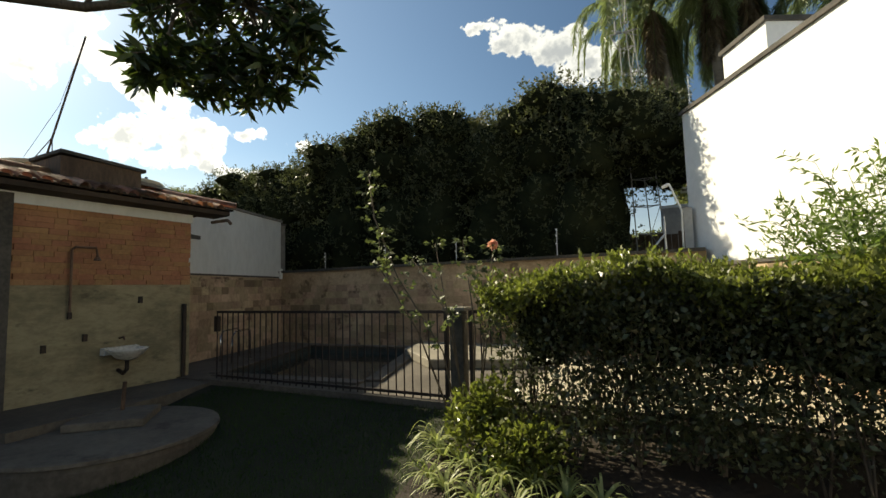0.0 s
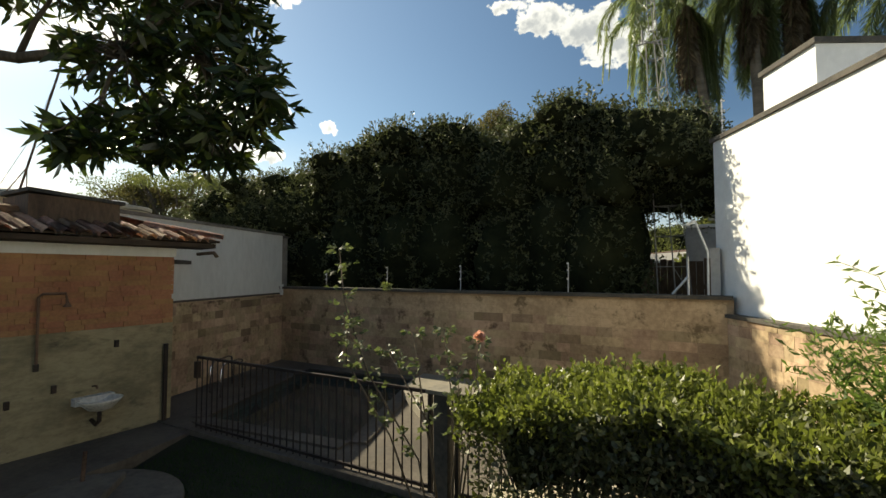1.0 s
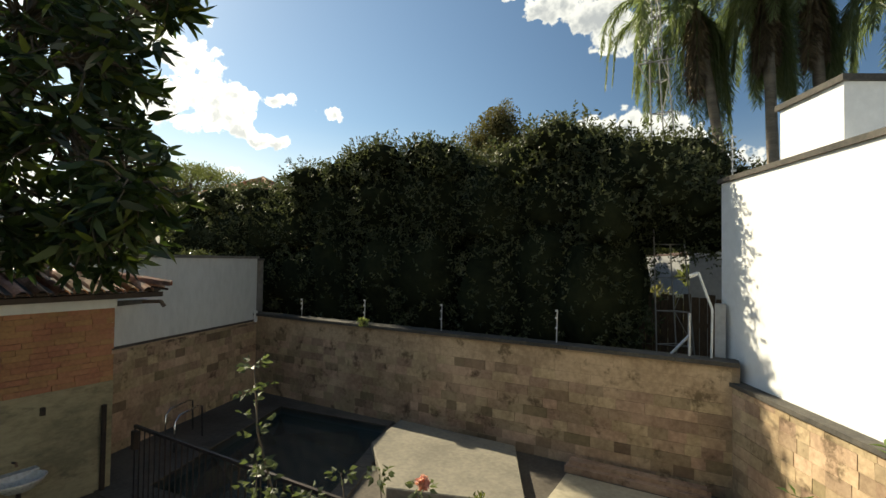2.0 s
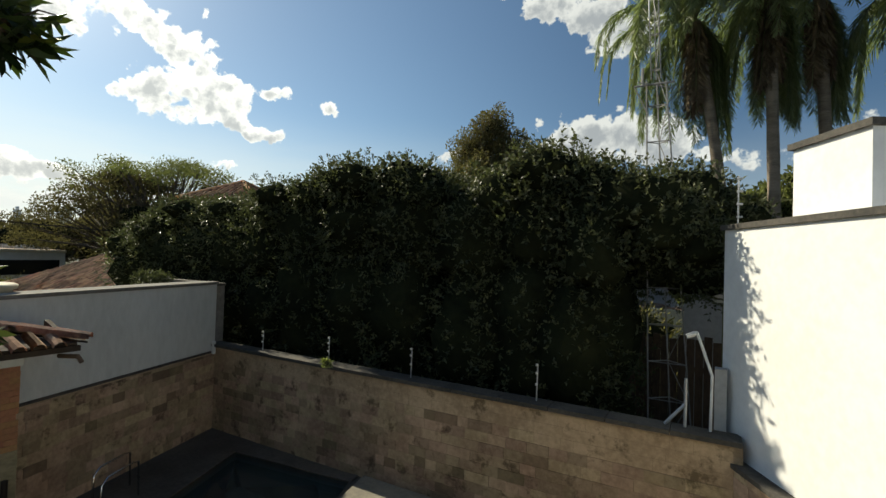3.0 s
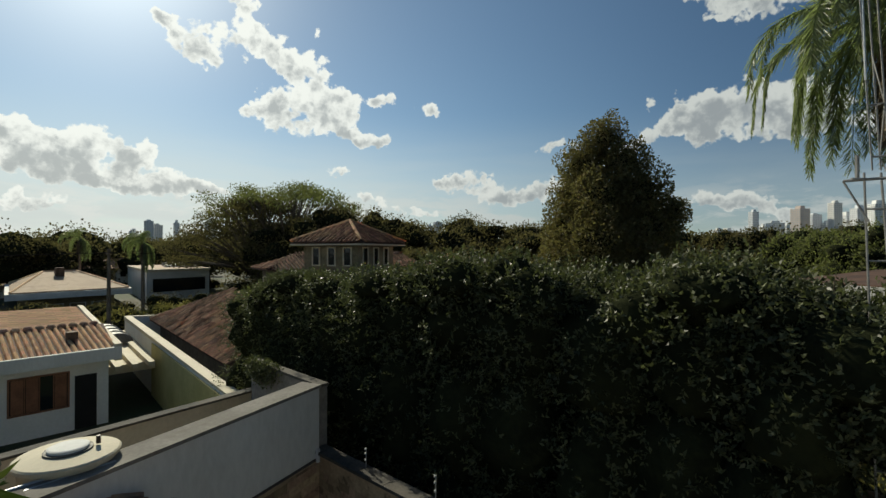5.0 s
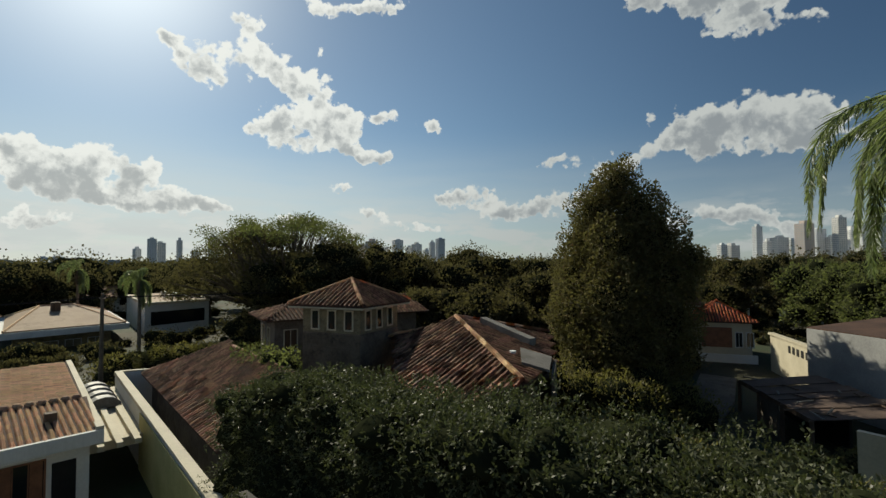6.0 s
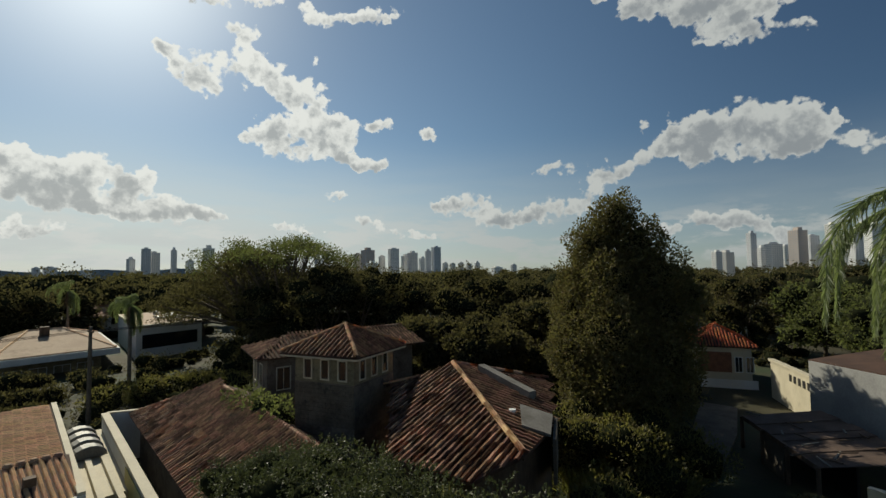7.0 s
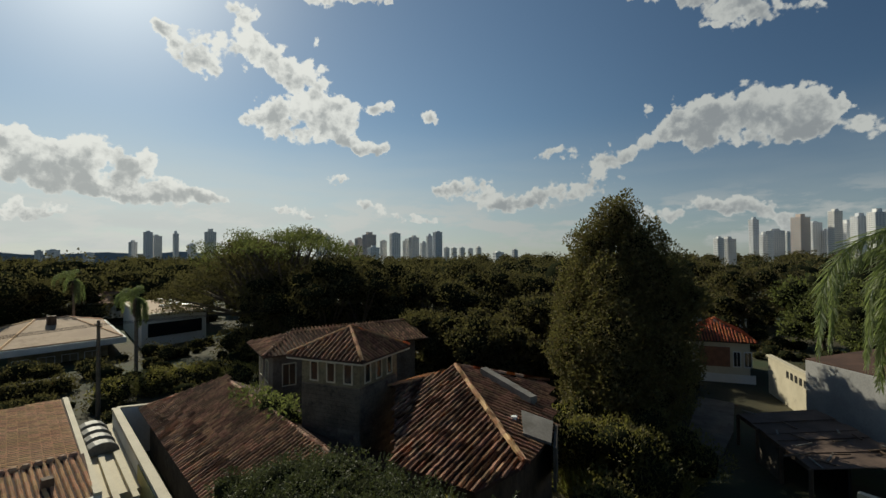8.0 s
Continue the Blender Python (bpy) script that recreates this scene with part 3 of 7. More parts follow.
def build_ground():
    near = [i * 0.3 for i in range(-34, 26)]
    out = [8.0 * 1.16 ** k for k in range(1, 44)]
    xs = sorted([-10.2 - (v - 8.0) for v in out] + near + [7.5 + (v - 8.0) for v in out])
    ys = sorted([0.6 - (v - 8.0) for v in out] + [0.6 + i * 0.3 for i in range(60)] + [18.3 + (v - 8.0) for v in out])
    xs, ys = [v for v in xs if abs(v) < 4800], [v for v in ys if abs(v) < 4800]
    vs = [(x, y, ground_z(x, y)) for y in ys for x in xs]
    w = len(xs)
    fs = [(j * w + i, j * w + i + 1, (j + 1) * w + i + 1, (j + 1) * w + i) for j in range(len(ys) - 1) for i in range(w - 1)]
    me = bpy.data.meshes.new("ground")
    me.from_pydata(vs, [], fs)
    me.materials.append(M["earth"]), me.materials.append(M["grass"])
    for p in me.polygons:
        c = p.center
        p.material_index = 1 if (-6.6 < c.x < 8 and c.y < 9.8) else 0
    tagged(new("ground", me), "sloping ground of lawn, soil and scrub", "ground", kind="structure")


build_ground()

# ---- pool yard ----
bm = bmesh.new()
outer = [(-7.0, 9.62), (8.0, 9.62), (8.0, 14.3), (-7.0, 14.3)]
for i in range(4):
    j = (i + 1) % 4
    slab(bm, [(*outer[i], 0.0), (*outer[j], 0.0), (*POOL[j], 0.0), (*POOL[i], 0.0)], 0.08)
deck = structure("floor_deck", bm, M["concrete"], "worn concrete pool deck", "deck")

bm = bmesh.new()
pv = [bm.verts.new((*p, -0.01)) for p in POOL]
pd = [bm.verts.new((*p, -1.3)) for p in POOL]
for i in range(4):
    j = (i + 1) % 4
    bm.faces.new((pv[i], pv[j], pd[j], pd[i]))
bm.faces.new(pd)
pool = thing("swimming_pool", "small blue-tiled swimming pool sunk in a stone deck", "pool", (-3.2, 12.0, -1.3))
part("basin", bm, M["pool_tile"], pool)
bm = bmesh.new()
bm.faces.new([bm.verts.new((*p, -0.14)) for p in POOL])
water = part("water", bm, M["water"], pool, "still dark blue-green water")
water.visible_shadow = False

# rim stones round the pool
for a, b in zip(POOL, POOL[1:] + POOL[:1]):
    a, b = Vector(a), Vector(b)
    k = max(int((b - a).length / 0.42), 1)
    for i in range(k):
        p, q = a.lerp(b, i / k), a.lerp(b, (i + 1) / k)
        d = (q - p).normalized() * 0.006
        bm = bmesh.new()
        run(bm, p + d, q - d, -0.26, 0.002, 0.035, shift=0.02)
        part("rim_stone", bm, M["concrete"], pool)

# pale sheet laid over the deck east of the pool as its sunlit patch
bm = bmesh.new()
slab(bm, [(0.95, 9.85, 0.012), (6.4, 9.85, 0.012), (4.2, 13.7, 0.012), (1.0, 13.7, 0.012)], 0.008)
structure("floor_paving", bm, M["paving"], "pale stone sheet on the deck, lightened as a sunlit patch", "paving")

# raised slab beside the pool
bm = bmesh.new()
prism(bm, [(-2.10, 12.75), (-0.9, 11.6), (0.9, 12.2), (0.05, 13.95), (-2.35, 13.95)], 0.002, 0.16)
bmesh.ops.bevel(bm, geom=bm.edges[:], offset=0.015, segments=1, affect="EDGES")
slab_pad = solid("stone_slab", bm, M["deck"], "pale low concrete slab beside the pool", "slab")
bm = B((0.95, 2.95, 13.75, 14.0, 0.002, 0.10), (1.0, 2.9, 13.85, 14.02, 0.10, 0.16))
solid("stone_step", bm, M["stone"], "low stone step along the back wall", "step")

# chrome hand rails at the pool's far end
for dx, dy in ((0.0, 0.0), (0.46, -0.10)):
    bm = bmesh.new()
    tube(bm, [(-5.32 + dx, 11.05 + dy, 0), (-5.32 + dx, 11.05 + dy, 0.50), (-5.36 + dx, 11.15 + dy, 0.585), (-5.55 + dx, 11.60 + dy, 0.60), (-5.62 + dx, 11.72 + dy, 0.56), (-5.62 + dx, 11.74 + dy, 0.0)], 0.016, 8)
    solid("hand_rail", bm, M["chrome"], "bent chrome pool hand rail on the deck", "rail", "pool rails", smooth=True)


def stone_face(owner, a, b, z0, z1, out, piece=(0.34, 0.15), keep=300, name="stone", material="stone", proud=0.012, seed=3, jitter=0.3):
    """Courses of single stones on the face from a to b; out: the side on which they stand proud."""
    rnd = random.Random(seed)
    a, b = Vector(a), Vector(b)
    ln = (b - a).length
    d = (b - a) / ln
    s = Vector((-d.y, d.x)) * out
    shapes = []
    g = 0.005 if material == "grey_stone" else 0.002
    for k in range(9):
        bm = bmesh.new()
        w, h, t = piece[0] * (0.62 + 0.1 * k), piece[1], 0.05
        v = box(bm, g, w - g, -0.02, proud + 0.003 * (k % 3), g, h - g)
        for q in v:
            if q.co.y > 0:
                q.co.x += rnd.uniform(-1.5, 1.5) * g
                q.co.z += rnd.uniform(-1.2, 1.2) * g
        me = finish(name, bm, M[material])
        odd = me
        if material == "stone":
            odd = me.copy()
            odd.materials[0] = M["stone_dark"]
        shapes.append((w, me, odd))
    count = 0
    z = z0
    rest = bmesh.new()
    rot = Matrix(((d.x, s.x, 0, 0), (d.y, s.y, 0, 0), (0, 0, 1, 0), (0, 0, 0, 1)))
    while z < z1 - 0.02:
        x = -rnd.uniform(0, piece[0])
        h = min(piece[1], z1 - z)
        while x < ln:
            w, me, odd = shapes[rnd.randrange(9)]
            me = odd if rnd.random() < 0.06 else me
            x0, x1 = max(x, 0), min(x + w, ln)
            if x1 - x0 > 0.05:
                m = Matrix.Translation((*(a + d * x0), z)) @ rot @ Matrix.Diagonal(((x1 - x0) / w, 1, h / piece[1], 1))
                if count < keep:
                    ob = new(name, me)
                    ob.parent = owner
                    ob.matrix_parent_inverse = owner.matrix_basis.inverted()
                    ob.matrix_basis = m
                    count += 1
                else:
                    f = rest
                    pts = [m @ Vector(p) for p in ((g, -0.02, g), (w - g, -0.02, g), (w - g, proud, g), (g, proud, g), (g, -0.02, h - g), (w - g, -0.02, h - g), (w - g, proud, h - g), (g, proud, h - g))]
                    hexa(f, pts)
            x += w
        z += piece[1]
    if len(rest.verts):
        me = finish("stonework", rest, M[material])
        ob = new("stonework", me)
        ob.parent = owner
        ob.matrix_parent_inverse = owner.matrix_basis.inverted()
        ob["kind"] = "stuff"
    else:
        rest.free()


# back wall
bm = bmesh.new()
run(bm, (-7.2, 14.12), (3.3, 14.12), 0.22, -1.5, 1.86)
wall_back = structure("wall_back", bm, M["mortar"], "sandstone boundary wall with a dark coping", "wall")
bm = bmesh.new()
for i in range(13):
    run(bm, (-7.1 + i * 0.8, 14.04), (-6.31 + i * 0.8, 14.04), 0.36, 1.86, 1.92)
part("coping", bm, M["coping"], wall_back)

# side wall: sandstone below, white plaster above
d = (WALL_L0 - WALL_L1).normalized()
bm = bmesh.new()
run(bm, WALL_L1 + d * 1.9, WALL_L0, 0.25, -1.5, 1.72)
wall_side = structure("wall_side", bm, M["mortar"], "sandstone lower part of the side wall", "wall")
bm = bmesh.new()
run(bm, WALL_L1 + d * 1.9, WALL_L0 + d * 0.05, 0.45, 1.72, 3.27, shift=0.05)
wall_side_up = structure("wall_side_upper", bm, M["white_old"], "weathered white plastered wall", "wall")
bm = bmesh.new()
run(bm, WALL_L1 + d * 1.9, WALL_L0 + d * 0.08, 0.53, 3.27, 3.33, shift=0.01)
part("coping", bm, M["fibre_pale"], wall_side_up, "pale weathered coping")
bm = bmesh.new()
run(bm, WALL_L1 + d * 1.0, WALL_L0, -0.035, 1.70, 1.76, shift=0.05)
part("ledge", bm, M["coping"], wall_side)
bm = bmesh.new()
run(bm, WALL_L1 + d * 3.1, WALL_L1 + d * 4.1, -0.05, 1.5 + 0.95, 1.5 + 1.05, 1.5 + 1.02)
part("bracket", bm, M["coping"], wall_side_up)

# tall white wall of the house next door
dr = (WALL_R1 - WALL_R0).normalized()
sr = Vector((-dr.y, dr.x))
bm = bmesh.new()
run(bm, WALL_R0, WALL_R1 + dr * 4, 5.0, -1.5, 4.53)
wall_tall = structure("wall_tall", bm, M["white"], "tall bright white plastered house wall", "wall")
bm = bmesh.new()
run(bm, WALL_R0 - dr * 0.05, WALL_R1 + dr * 4, 0.22, 4.53, 4.60, shift=-0.04)
part("coping", bm, M["coping"], wall_tall)
bm = bmesh.new()
p0 = WALL_R0 + dr * 0.25 + sr * 0.72
run(bm, p0, p0 + dr * 1.15, 3.0, 4.4, 5.58)
upper = structure("wall_upper_block", bm, M["white"], "white upper block of the house", "wall")
bm = bmesh.new()
run(bm, p0 - dr * 0.05, p0 + dr * 1.2, 3.0, 5.58, 5.66, shift=-0.05)
part("coping", bm, M["coping"], upper)
bm = bmesh.new()
run(bm, WALL_R0 - dr * 0.02, WALL_R1 + dr * 4, -0.16, -1.0, 1.58)
wall_low_r = structure("wall_stone_base", bm, M["mortar"], "sunlit sandstone base of the white wall", "wall")
bm = bmesh.new()
run(bm, WALL_R0 - dr * 0.02, WALL_R1 + dr * 4, -0.20, 1.58, 1.635)
part("coping", bm, M["coping"], wall_low_r)

# walls that close the garden behind the camera
bm = B((-8.0, 14.0, -6.2, -6.0, -0.8, 2.6))
structure("wall_south", bm, M["white"], "plain white garden wall", "wall")

# ---- thin rods on the back wall ----
for x, h in ((-5.45, 0.42), (-3.55, 0.50), (-1.62, 0.52), (0.66, 0.56)):
    rod = thing("fence_rod", "thin grey rod for an electric wire on the wall", "rod", (x, 14.25, 1.92), "wall rods")
    bm = bmesh.new()
    tube(bm, [(x, 14.25, 1.92), (x + 0.01, 14.25, 1.92 + h)], 0.011, 6)
    part("rod", bm, M["galv"], rod)
    for f in (0.45, 0.75, 0.97):
        bm = bmesh.new()
        tube(bm, [(x, 14.235, 1.92 + h * f - 0.015), (x, 14.235, 1.92 + h * f + 0.015)], 0.02, 6)
        part("insulator", bm, M["pvc"], rod)
bm = bmesh.new()
tube(bm, [(-6.86, 14.06, 1.70), (-6.86, 14.06, 1.98)], 0.045, 8)
solid("pipe_stub", bm, M["pvc"], "short white pipe at the wall corner", "pipe")
for pts, nm in (([(2.66, 14.3, 1.92), (2.66, 14.3, 2.55)], "post"), ([(2.42, 14.25, 1.93), (2.66, 14.3, 2.22)], "brace")):
    bm = bmesh.new()
    tube(bm, pts, 0.022, 6)
    solid("metal_" + nm, bm, M["galv"], "pale metal " + nm + " on the back wall", nm)
bm = bmesh.new()
tube(bm, [(2.95, 14.3, 1.9), (2.96, 14.3, 2.63), (2.78, 14.36, 3.16)], 0.02, 6)
solid("bent_post", bm, M["pvc"], "bent white metal post on the back wall", "post")
bm = B((2.99, 3.13, 14.45, 14.6, 0.0, 2.70))
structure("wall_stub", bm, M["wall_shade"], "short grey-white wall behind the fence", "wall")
bm = bmesh.new()
run(bm, (2.4, 20.0), (4.6, 20.0), 0.2, -1.5, 3.52)
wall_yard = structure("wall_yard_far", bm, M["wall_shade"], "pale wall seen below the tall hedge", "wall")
bm = bmesh.new()
run(bm, (2.38, 19.96), (4.6, 19.96), 0.28, 3.52, 3.60)
part("coping", bm, M["white"], wall_yard)
yard = thing("board_fence", "dark weathered board fence below the hedge", "fence", (2.6, 18.0, -1.0))
for k in range(16):
    x = 1.45 + k * 0.155
    part("board", B((x, x + 0.145, 18.0 + 0.012 * (k % 2), 18.03 + 0.012 * (k % 2), -1.4, 2.58 + 0.05 * math.sin(k * 2.3))), M["wood"], yard)
for z in (0.2, 1.9):
    part("rail", B((1.4, 4.0, 18.05, 18.10, z, z + 0.1)), M["wood"], yard)
bm = bmesh.new()
tube(bm, [(2.79, 14.37, 3.16), (2.74, 14.36, 3.14), (2.66, 14.34, 3.10)], [0.02, 0.035, 0.03], 6)
solid("arm_lamp", bm, M["pvc"], "small white lamp head on the bent post", "lamp")
sign = thing("small_sign", "small white notice on a mossy post behind the wall", "sign", (3.05, 17.0, 2.2))
part("post", B((3.12, 3.20, 16.98, 17.04, -1.2, 3.7)), M["moss"], sign)
part("plate", B((2.96, 3.13, 16.93, 16.95, 3.40, 3.54)), M["white"], sign)
part("print_bar", B((2.99, 3.09, 16.92, 16.93, 3.45, 3.48)), M["ring"], sign)
p = WALL_R0 + dr * 0.15 + sr * 0.08
rod = thing("fence_rod", "thin grey rod for an electric wire on the white wall", "rod", (p.x, p.y, 4.6), "wall rods")
bm = bmesh.new()
tube(bm, [(p.x, p.y, 4.6), (p.x, p.y, 5.25)], 0.011, 6)
part("rod", bm, M["galv"], rod)
for f in (0.12, 0.32, 0.52, 0.72):
    bm = bmesh.new()
    tube(bm, [(p.x - 0.02, p.y, 4.6 + f * 0.85), (p.x + 0.05, p.y, 4.6 + f * 0.85)], 0.016, 6)
    part("insulator", bm, M["pvc"], rod)

# ---- picket fence ----
FY = 9.70
fence = thing("iron_fence", "dark iron picket fence round the pool", "fence", (0, FY, 0.0))
for a, b in ((-3.62, 0.42), (0.74, 6.6)):
    for z, r in ((1.045, 0.018), (0.07, 0.016)):
        part("rail", B((a, b, FY - r, FY + r, z - r, z + r)), M["iron"], fence)
    k = int((b - a) / 0.118)
    picket = finish("picket", B((-0.0065, 0.0065, -0.0065, 0.0065, 0.02, 1.03)), M["iron"])
    for i in range(k + 1):
        ob = new("picket", picket)
        ob.parent = fence
        ob.location = (a + (b - a) * i / k, 0, 0)
part("lock_box", B((-3.66, -3.58, FY - 0.03, FY + 0.03, 0.74, 0.98)), M["iron"], fence)
for x in (0.42, 0.74):
    part("end_post", B((x - 0.022, x + 0.022, FY - 0.022, FY + 0.022, 0.0, 1.06)), M["iron"], fence)
pier = thing("fence_pier", "narrow masonry pier with a pale stone cap", "pier", (0.58, FY, 0))
part("shaft", B((0.50, 0.66, FY - 0.07, FY + 0.07, -0.05, 1.06)), M["coping"], pier)
bm = B((0.44, 0.72, FY - 0.13, FY + 0.13, 1.06, 1.10))
part("cap", bm, M["deck"], pier)
bm = B((-3.9, 7.0, FY - 0.10, FY + 0.10, -0.25, 0.02))
structure("kerb", bm, M["concrete"], "low concrete kerb below the fence", "kerb")
bm = bmesh.new()
prism(bm, [(-4.5, 7.0), (-3.2, 7.0), (-3.35, 8.6), (-3.62, 9.6), (-4.5, 9.62)], -0.30, -0.02)
structure("floor_path", bm, M["concrete"], "stained concrete path beside the shed", "path")

# ---- brick shed ----
SX = -4.50          # its wall towards the garden
SY0, SY1 = 4.6, 9.82


def tile_mesh(name, length, radius, material, sides=5, arch=1.05):
    """One half-round clay tile, lying along -y from the origin, slightly tapered."""
    bm = bmesh.new()
    rows = []
    for y, r in ((0.0, radius * 0.86), (-length, radius)):
        ring_o = [bm.verts.new((r * math.cos(math.pi * k / sides), y, r * arch * math.sin(math.pi * k / sides))) for k in range(sides + 1)]
        rows.append(ring_o)
    for k in range(sides):
        bm.faces.new((rows[0][k], rows[0][k + 1], rows[1][k + 1], rows[1][k]))
    r = bmesh.ops.solidify(bm, geom=bm.faces[:], thickness=0.014)
    return finish(name, bm, material)


def roof_frame(corner, along, down):
    """Axes of a roof plane: x along the eave, -y down the slope, z its normal."""
    x = Vector(along).normalized()
    y = -Vector(down)
    y = (y - x * y.dot(x)).normalized()
    z = x.cross(y)
    return Matrix(((x.x, y.x, z.x, corner[0]), (x.y, y.y, z.y, corner[1]), (x.z, y.z, z.z, corner[2]), (0, 0, 0, 1)))


def tiled_plane(owner, poly, eave, pitch, course, material, keep=300, seed=1, sink=0.0, sides=3, name="roof_tile", arch=1.05, barrel=0.31):
    """Covers a flat polygon (3D points, first two the ends of the eave) with rows of half-round tiles."""
    rnd = random.Random(seed)
    P = [Vector(p) for p in poly]
    e0, e1 = P[eave[0]], P[eave[1]]
    nrm = (P[1] - P[0]).cross(P[2] - P[0])
    if nrm.z < 0:
        nrm = -nrm
    nrm.normalize()
    x = (e1 - e0).normalized()
    up = nrm.cross(x)
    if up.z < 0:
        up = -up
    flip = x.cross(up).dot(nrm) < 0
    if flip:
        x = -x
    o = e0
    uv = [((p - o).dot(x), (p - o).dot(up)) for p in P]
    lo_u, hi_u = min(u for u, v in uv), max(u for u, v in uv)
    top = max(v for u, v in uv)

    def has(u, v):
        c = False
        for (u0, v0), (u1, v1) in zip(uv, uv[1:] + uv[:1]):
            if (v0 > v) != (v1 > v) and u < (u1 - u0) * (v - v0) / (v1 - v0) + u0:
                c = not c
        return c

    me = tile_mesh(name, course * 1.12, pitch * barrel, material, sides, arch)
    base_v = np.array([tuple(v.co) for v in me.vertices])
    faces = [tuple(p.vertices) for p in me.polygons]
    rot = Matrix(((x.x, up.x, nrm.x, 0), (x.y, up.y, nrm.y, 0), (x.z, up.z, nrm.z, 0), (0, 0, 0, 1)))
    spots = []
    j = 0
    while j * course < top:
        v = (j + 1) * course
        i = 0
        while lo_u + i * pitch < hi_u:
            u = lo_u + (i + 0.5) * pitch
            if has(u, v - course * 0.5):
                spots.append((u, v))
            i += 1
        j += 1
    keepers = spots if len(spots) <= keep else spots[:keep]
    tilt = Matrix.Rotation(0.075, 4, "X")
    for u, v in keepers:
        ob = new(name, me)
        ob.parent = owner
        ob.matrix_basis = Matrix.Translation(o + x * u + up * v + nrm * (0.02 - sink)) @ rot @ Matrix.Rotation(rnd.uniform(-0.03, 0.03), 4, "Z") @ tilt
        if owner is not None:
            ob.matrix_parent_inverse = owner.matrix_basis.inverted()
    rest = spots[len(keepers):]
    if rest:
        V, F = [], []
        k = len(base_v)
        R = np.array((rot.to_3x3() @ tilt.to_3x3()))
        for q, (u, v) in enumerate(rest):
            at = np.array(o + x * (u + rnd.uniform(-0.012, 0.012)) + up * v + nrm * (0.02 - sink + rnd.uniform(0, 0.008)))
            V.append(base_v @ R.T + at)
            F.extend([tuple(i + q * k for i in f) for f in faces])
        m2 = bpy.data.meshes.new("tiling")
        m2.from_pydata(np.concatenate(V).tolist(), [], F)
        m2.materials.append(material)
        ob = new("tiling", m2)
        ob.parent = owner
        ob["kind"] = "stuff"
        if owner is not None:
            ob.matrix_parent_inverse = owner.matrix_basis.inverted()


def ridge_tiles(owner, a, b, radius, material, step=0.36, name="ridge_tile", sides=4):
    a, b = Vector(a), Vector(b)
    k = max(int((b - a).length / step), 1)
    me = tile_mesh(name, step * 1.15, radius, material, sides)
    m = roof_frame((0, 0, 0), (b - a).cross(Vector((0, 0, 1))), a - b)
    for i in range(k):
        ob = new(name, me)
        ob.parent = owner
        ob.matrix_basis = Matrix.Translation(a.lerp(b, (i + 1) / k)) @ m.to_3x3().to_4x4()
        if owner is not None:
            ob.matrix_parent_inverse = owner.matrix_basis.inverted()


shed = thing("brick_shed", "orange brick pool shed on worn plaster with clay tile roof", "shed", (SX - 1, 7.2, -0.3))
part("wall", B((SX - 1.55, SX - 0.02, SY0, SY1 - 0.02, -0.6, 2.60)), M["brick_joint"], shed)
bm = B((SX - 0.03, SX + 0.006, SY0, SY1 + 0.004, -0.6, 1.50))
part("plaster", bm, M["plaster"], shed, "grey worn plaster with stains")
bm = B((SX - 1.55, SX + 0.02, SY0, SY1 + 0.02, 2.54, 2.74))
part("white_band", bm, M["white_old"], shed)
ROOF_E, ROOF_T = 2.80, 3.06
eave_a, eave_b = Vector((SX + 0.42, 10.38, ROOF_E)), Vector((SX + 0.42, 4.0, ROOF_E))
back_a, back_b = Vector((SX - 1.62, 10.38, ROOF_E)), Vector((SX - 1.62, 4.0, ROOF_E))
hip_a, hip_b = Vector((SX - 0.60, 9.25, ROOF_T)), Vector((SX - 0.60, 4.0, ROOF_T))
slopes = ([eave_a, eave_b, hip_b, hip_a], [back_a, eave_a, hip_a], [back_b, back_a, hip_a, hip_b])
for poly in slopes:
    bm = bmesh.new()
    m_ = sum(poly, Vector()) / len(poly)
    slab(bm, [p.lerp(m_, 0.04) + Vector((0, 0, 0.01)) for p in poly], 0.03)
    part("roof_board", bm, M["dark_wood"], shed)
bm = bmesh.new()
slab(bm, [(SX - 0.05, 10.30, 2.75), (SX - 0.05, 4.0, 2.75), (SX + 0.36, 4.0, 2.765), (SX + 0.36, 10.30, 2.765)], 0.07)
part("soffit", bm, M["dark_wood"], shed, "dark boarded soffit")
# dark panel added in place of the shade beyond the wall corner
part("corner_pier", B((SX - 0.02, SX + 0.035, 4.6, 7.43, -0.6, 2.66)), M["coping"], shed, "dark panel added for the unlit end of the wall")
for i in range(5):
    y = 10.25 - i * 1.4
    bm = bmesh.new()
    hexa(bm, [(SX - 0.6, y, ROOF_E + 0.12), (SX + 0.22, y, ROOF_E - 0.09), (SX + 0.22, y + 0.06, ROOF_E - 0.09), (SX - 0.6, y + 0.06, ROOF_E + 0.12),
              (SX - 0.6, y, ROOF_E + 0.21), (SX + 0.22, y, ROOF_E - 0.01), (SX + 0.22, y + 0.06, ROOF_E - 0.01), (SX - 0.6, y + 0.06, ROOF_E + 0.21)])
    part("rafter", bm, M["dark_wood"], shed)
bm = bmesh.new()
tube(bm, [(SX + 0.02, 10.2, 2.60), (SX + 0.34, 10.28, 2.62), (SX + 0.40, 10.30, 2.55)], 0.03, 6)
part("rafter_tail", bm, M["wood"], shed)
for k, poly in enumerate(slopes):
    tiled_plane(shed, poly, (0, 1), 0.205, 0.36, M["tile"], 220, 5 + k, 0.0, 5, barrel=0.36)
ridge_tiles(shed, hip_a + Vector((0, 0, 0.04)), eave_a + Vector((0, 0, 0.05)), 0.09, M["tile"], 0.34)
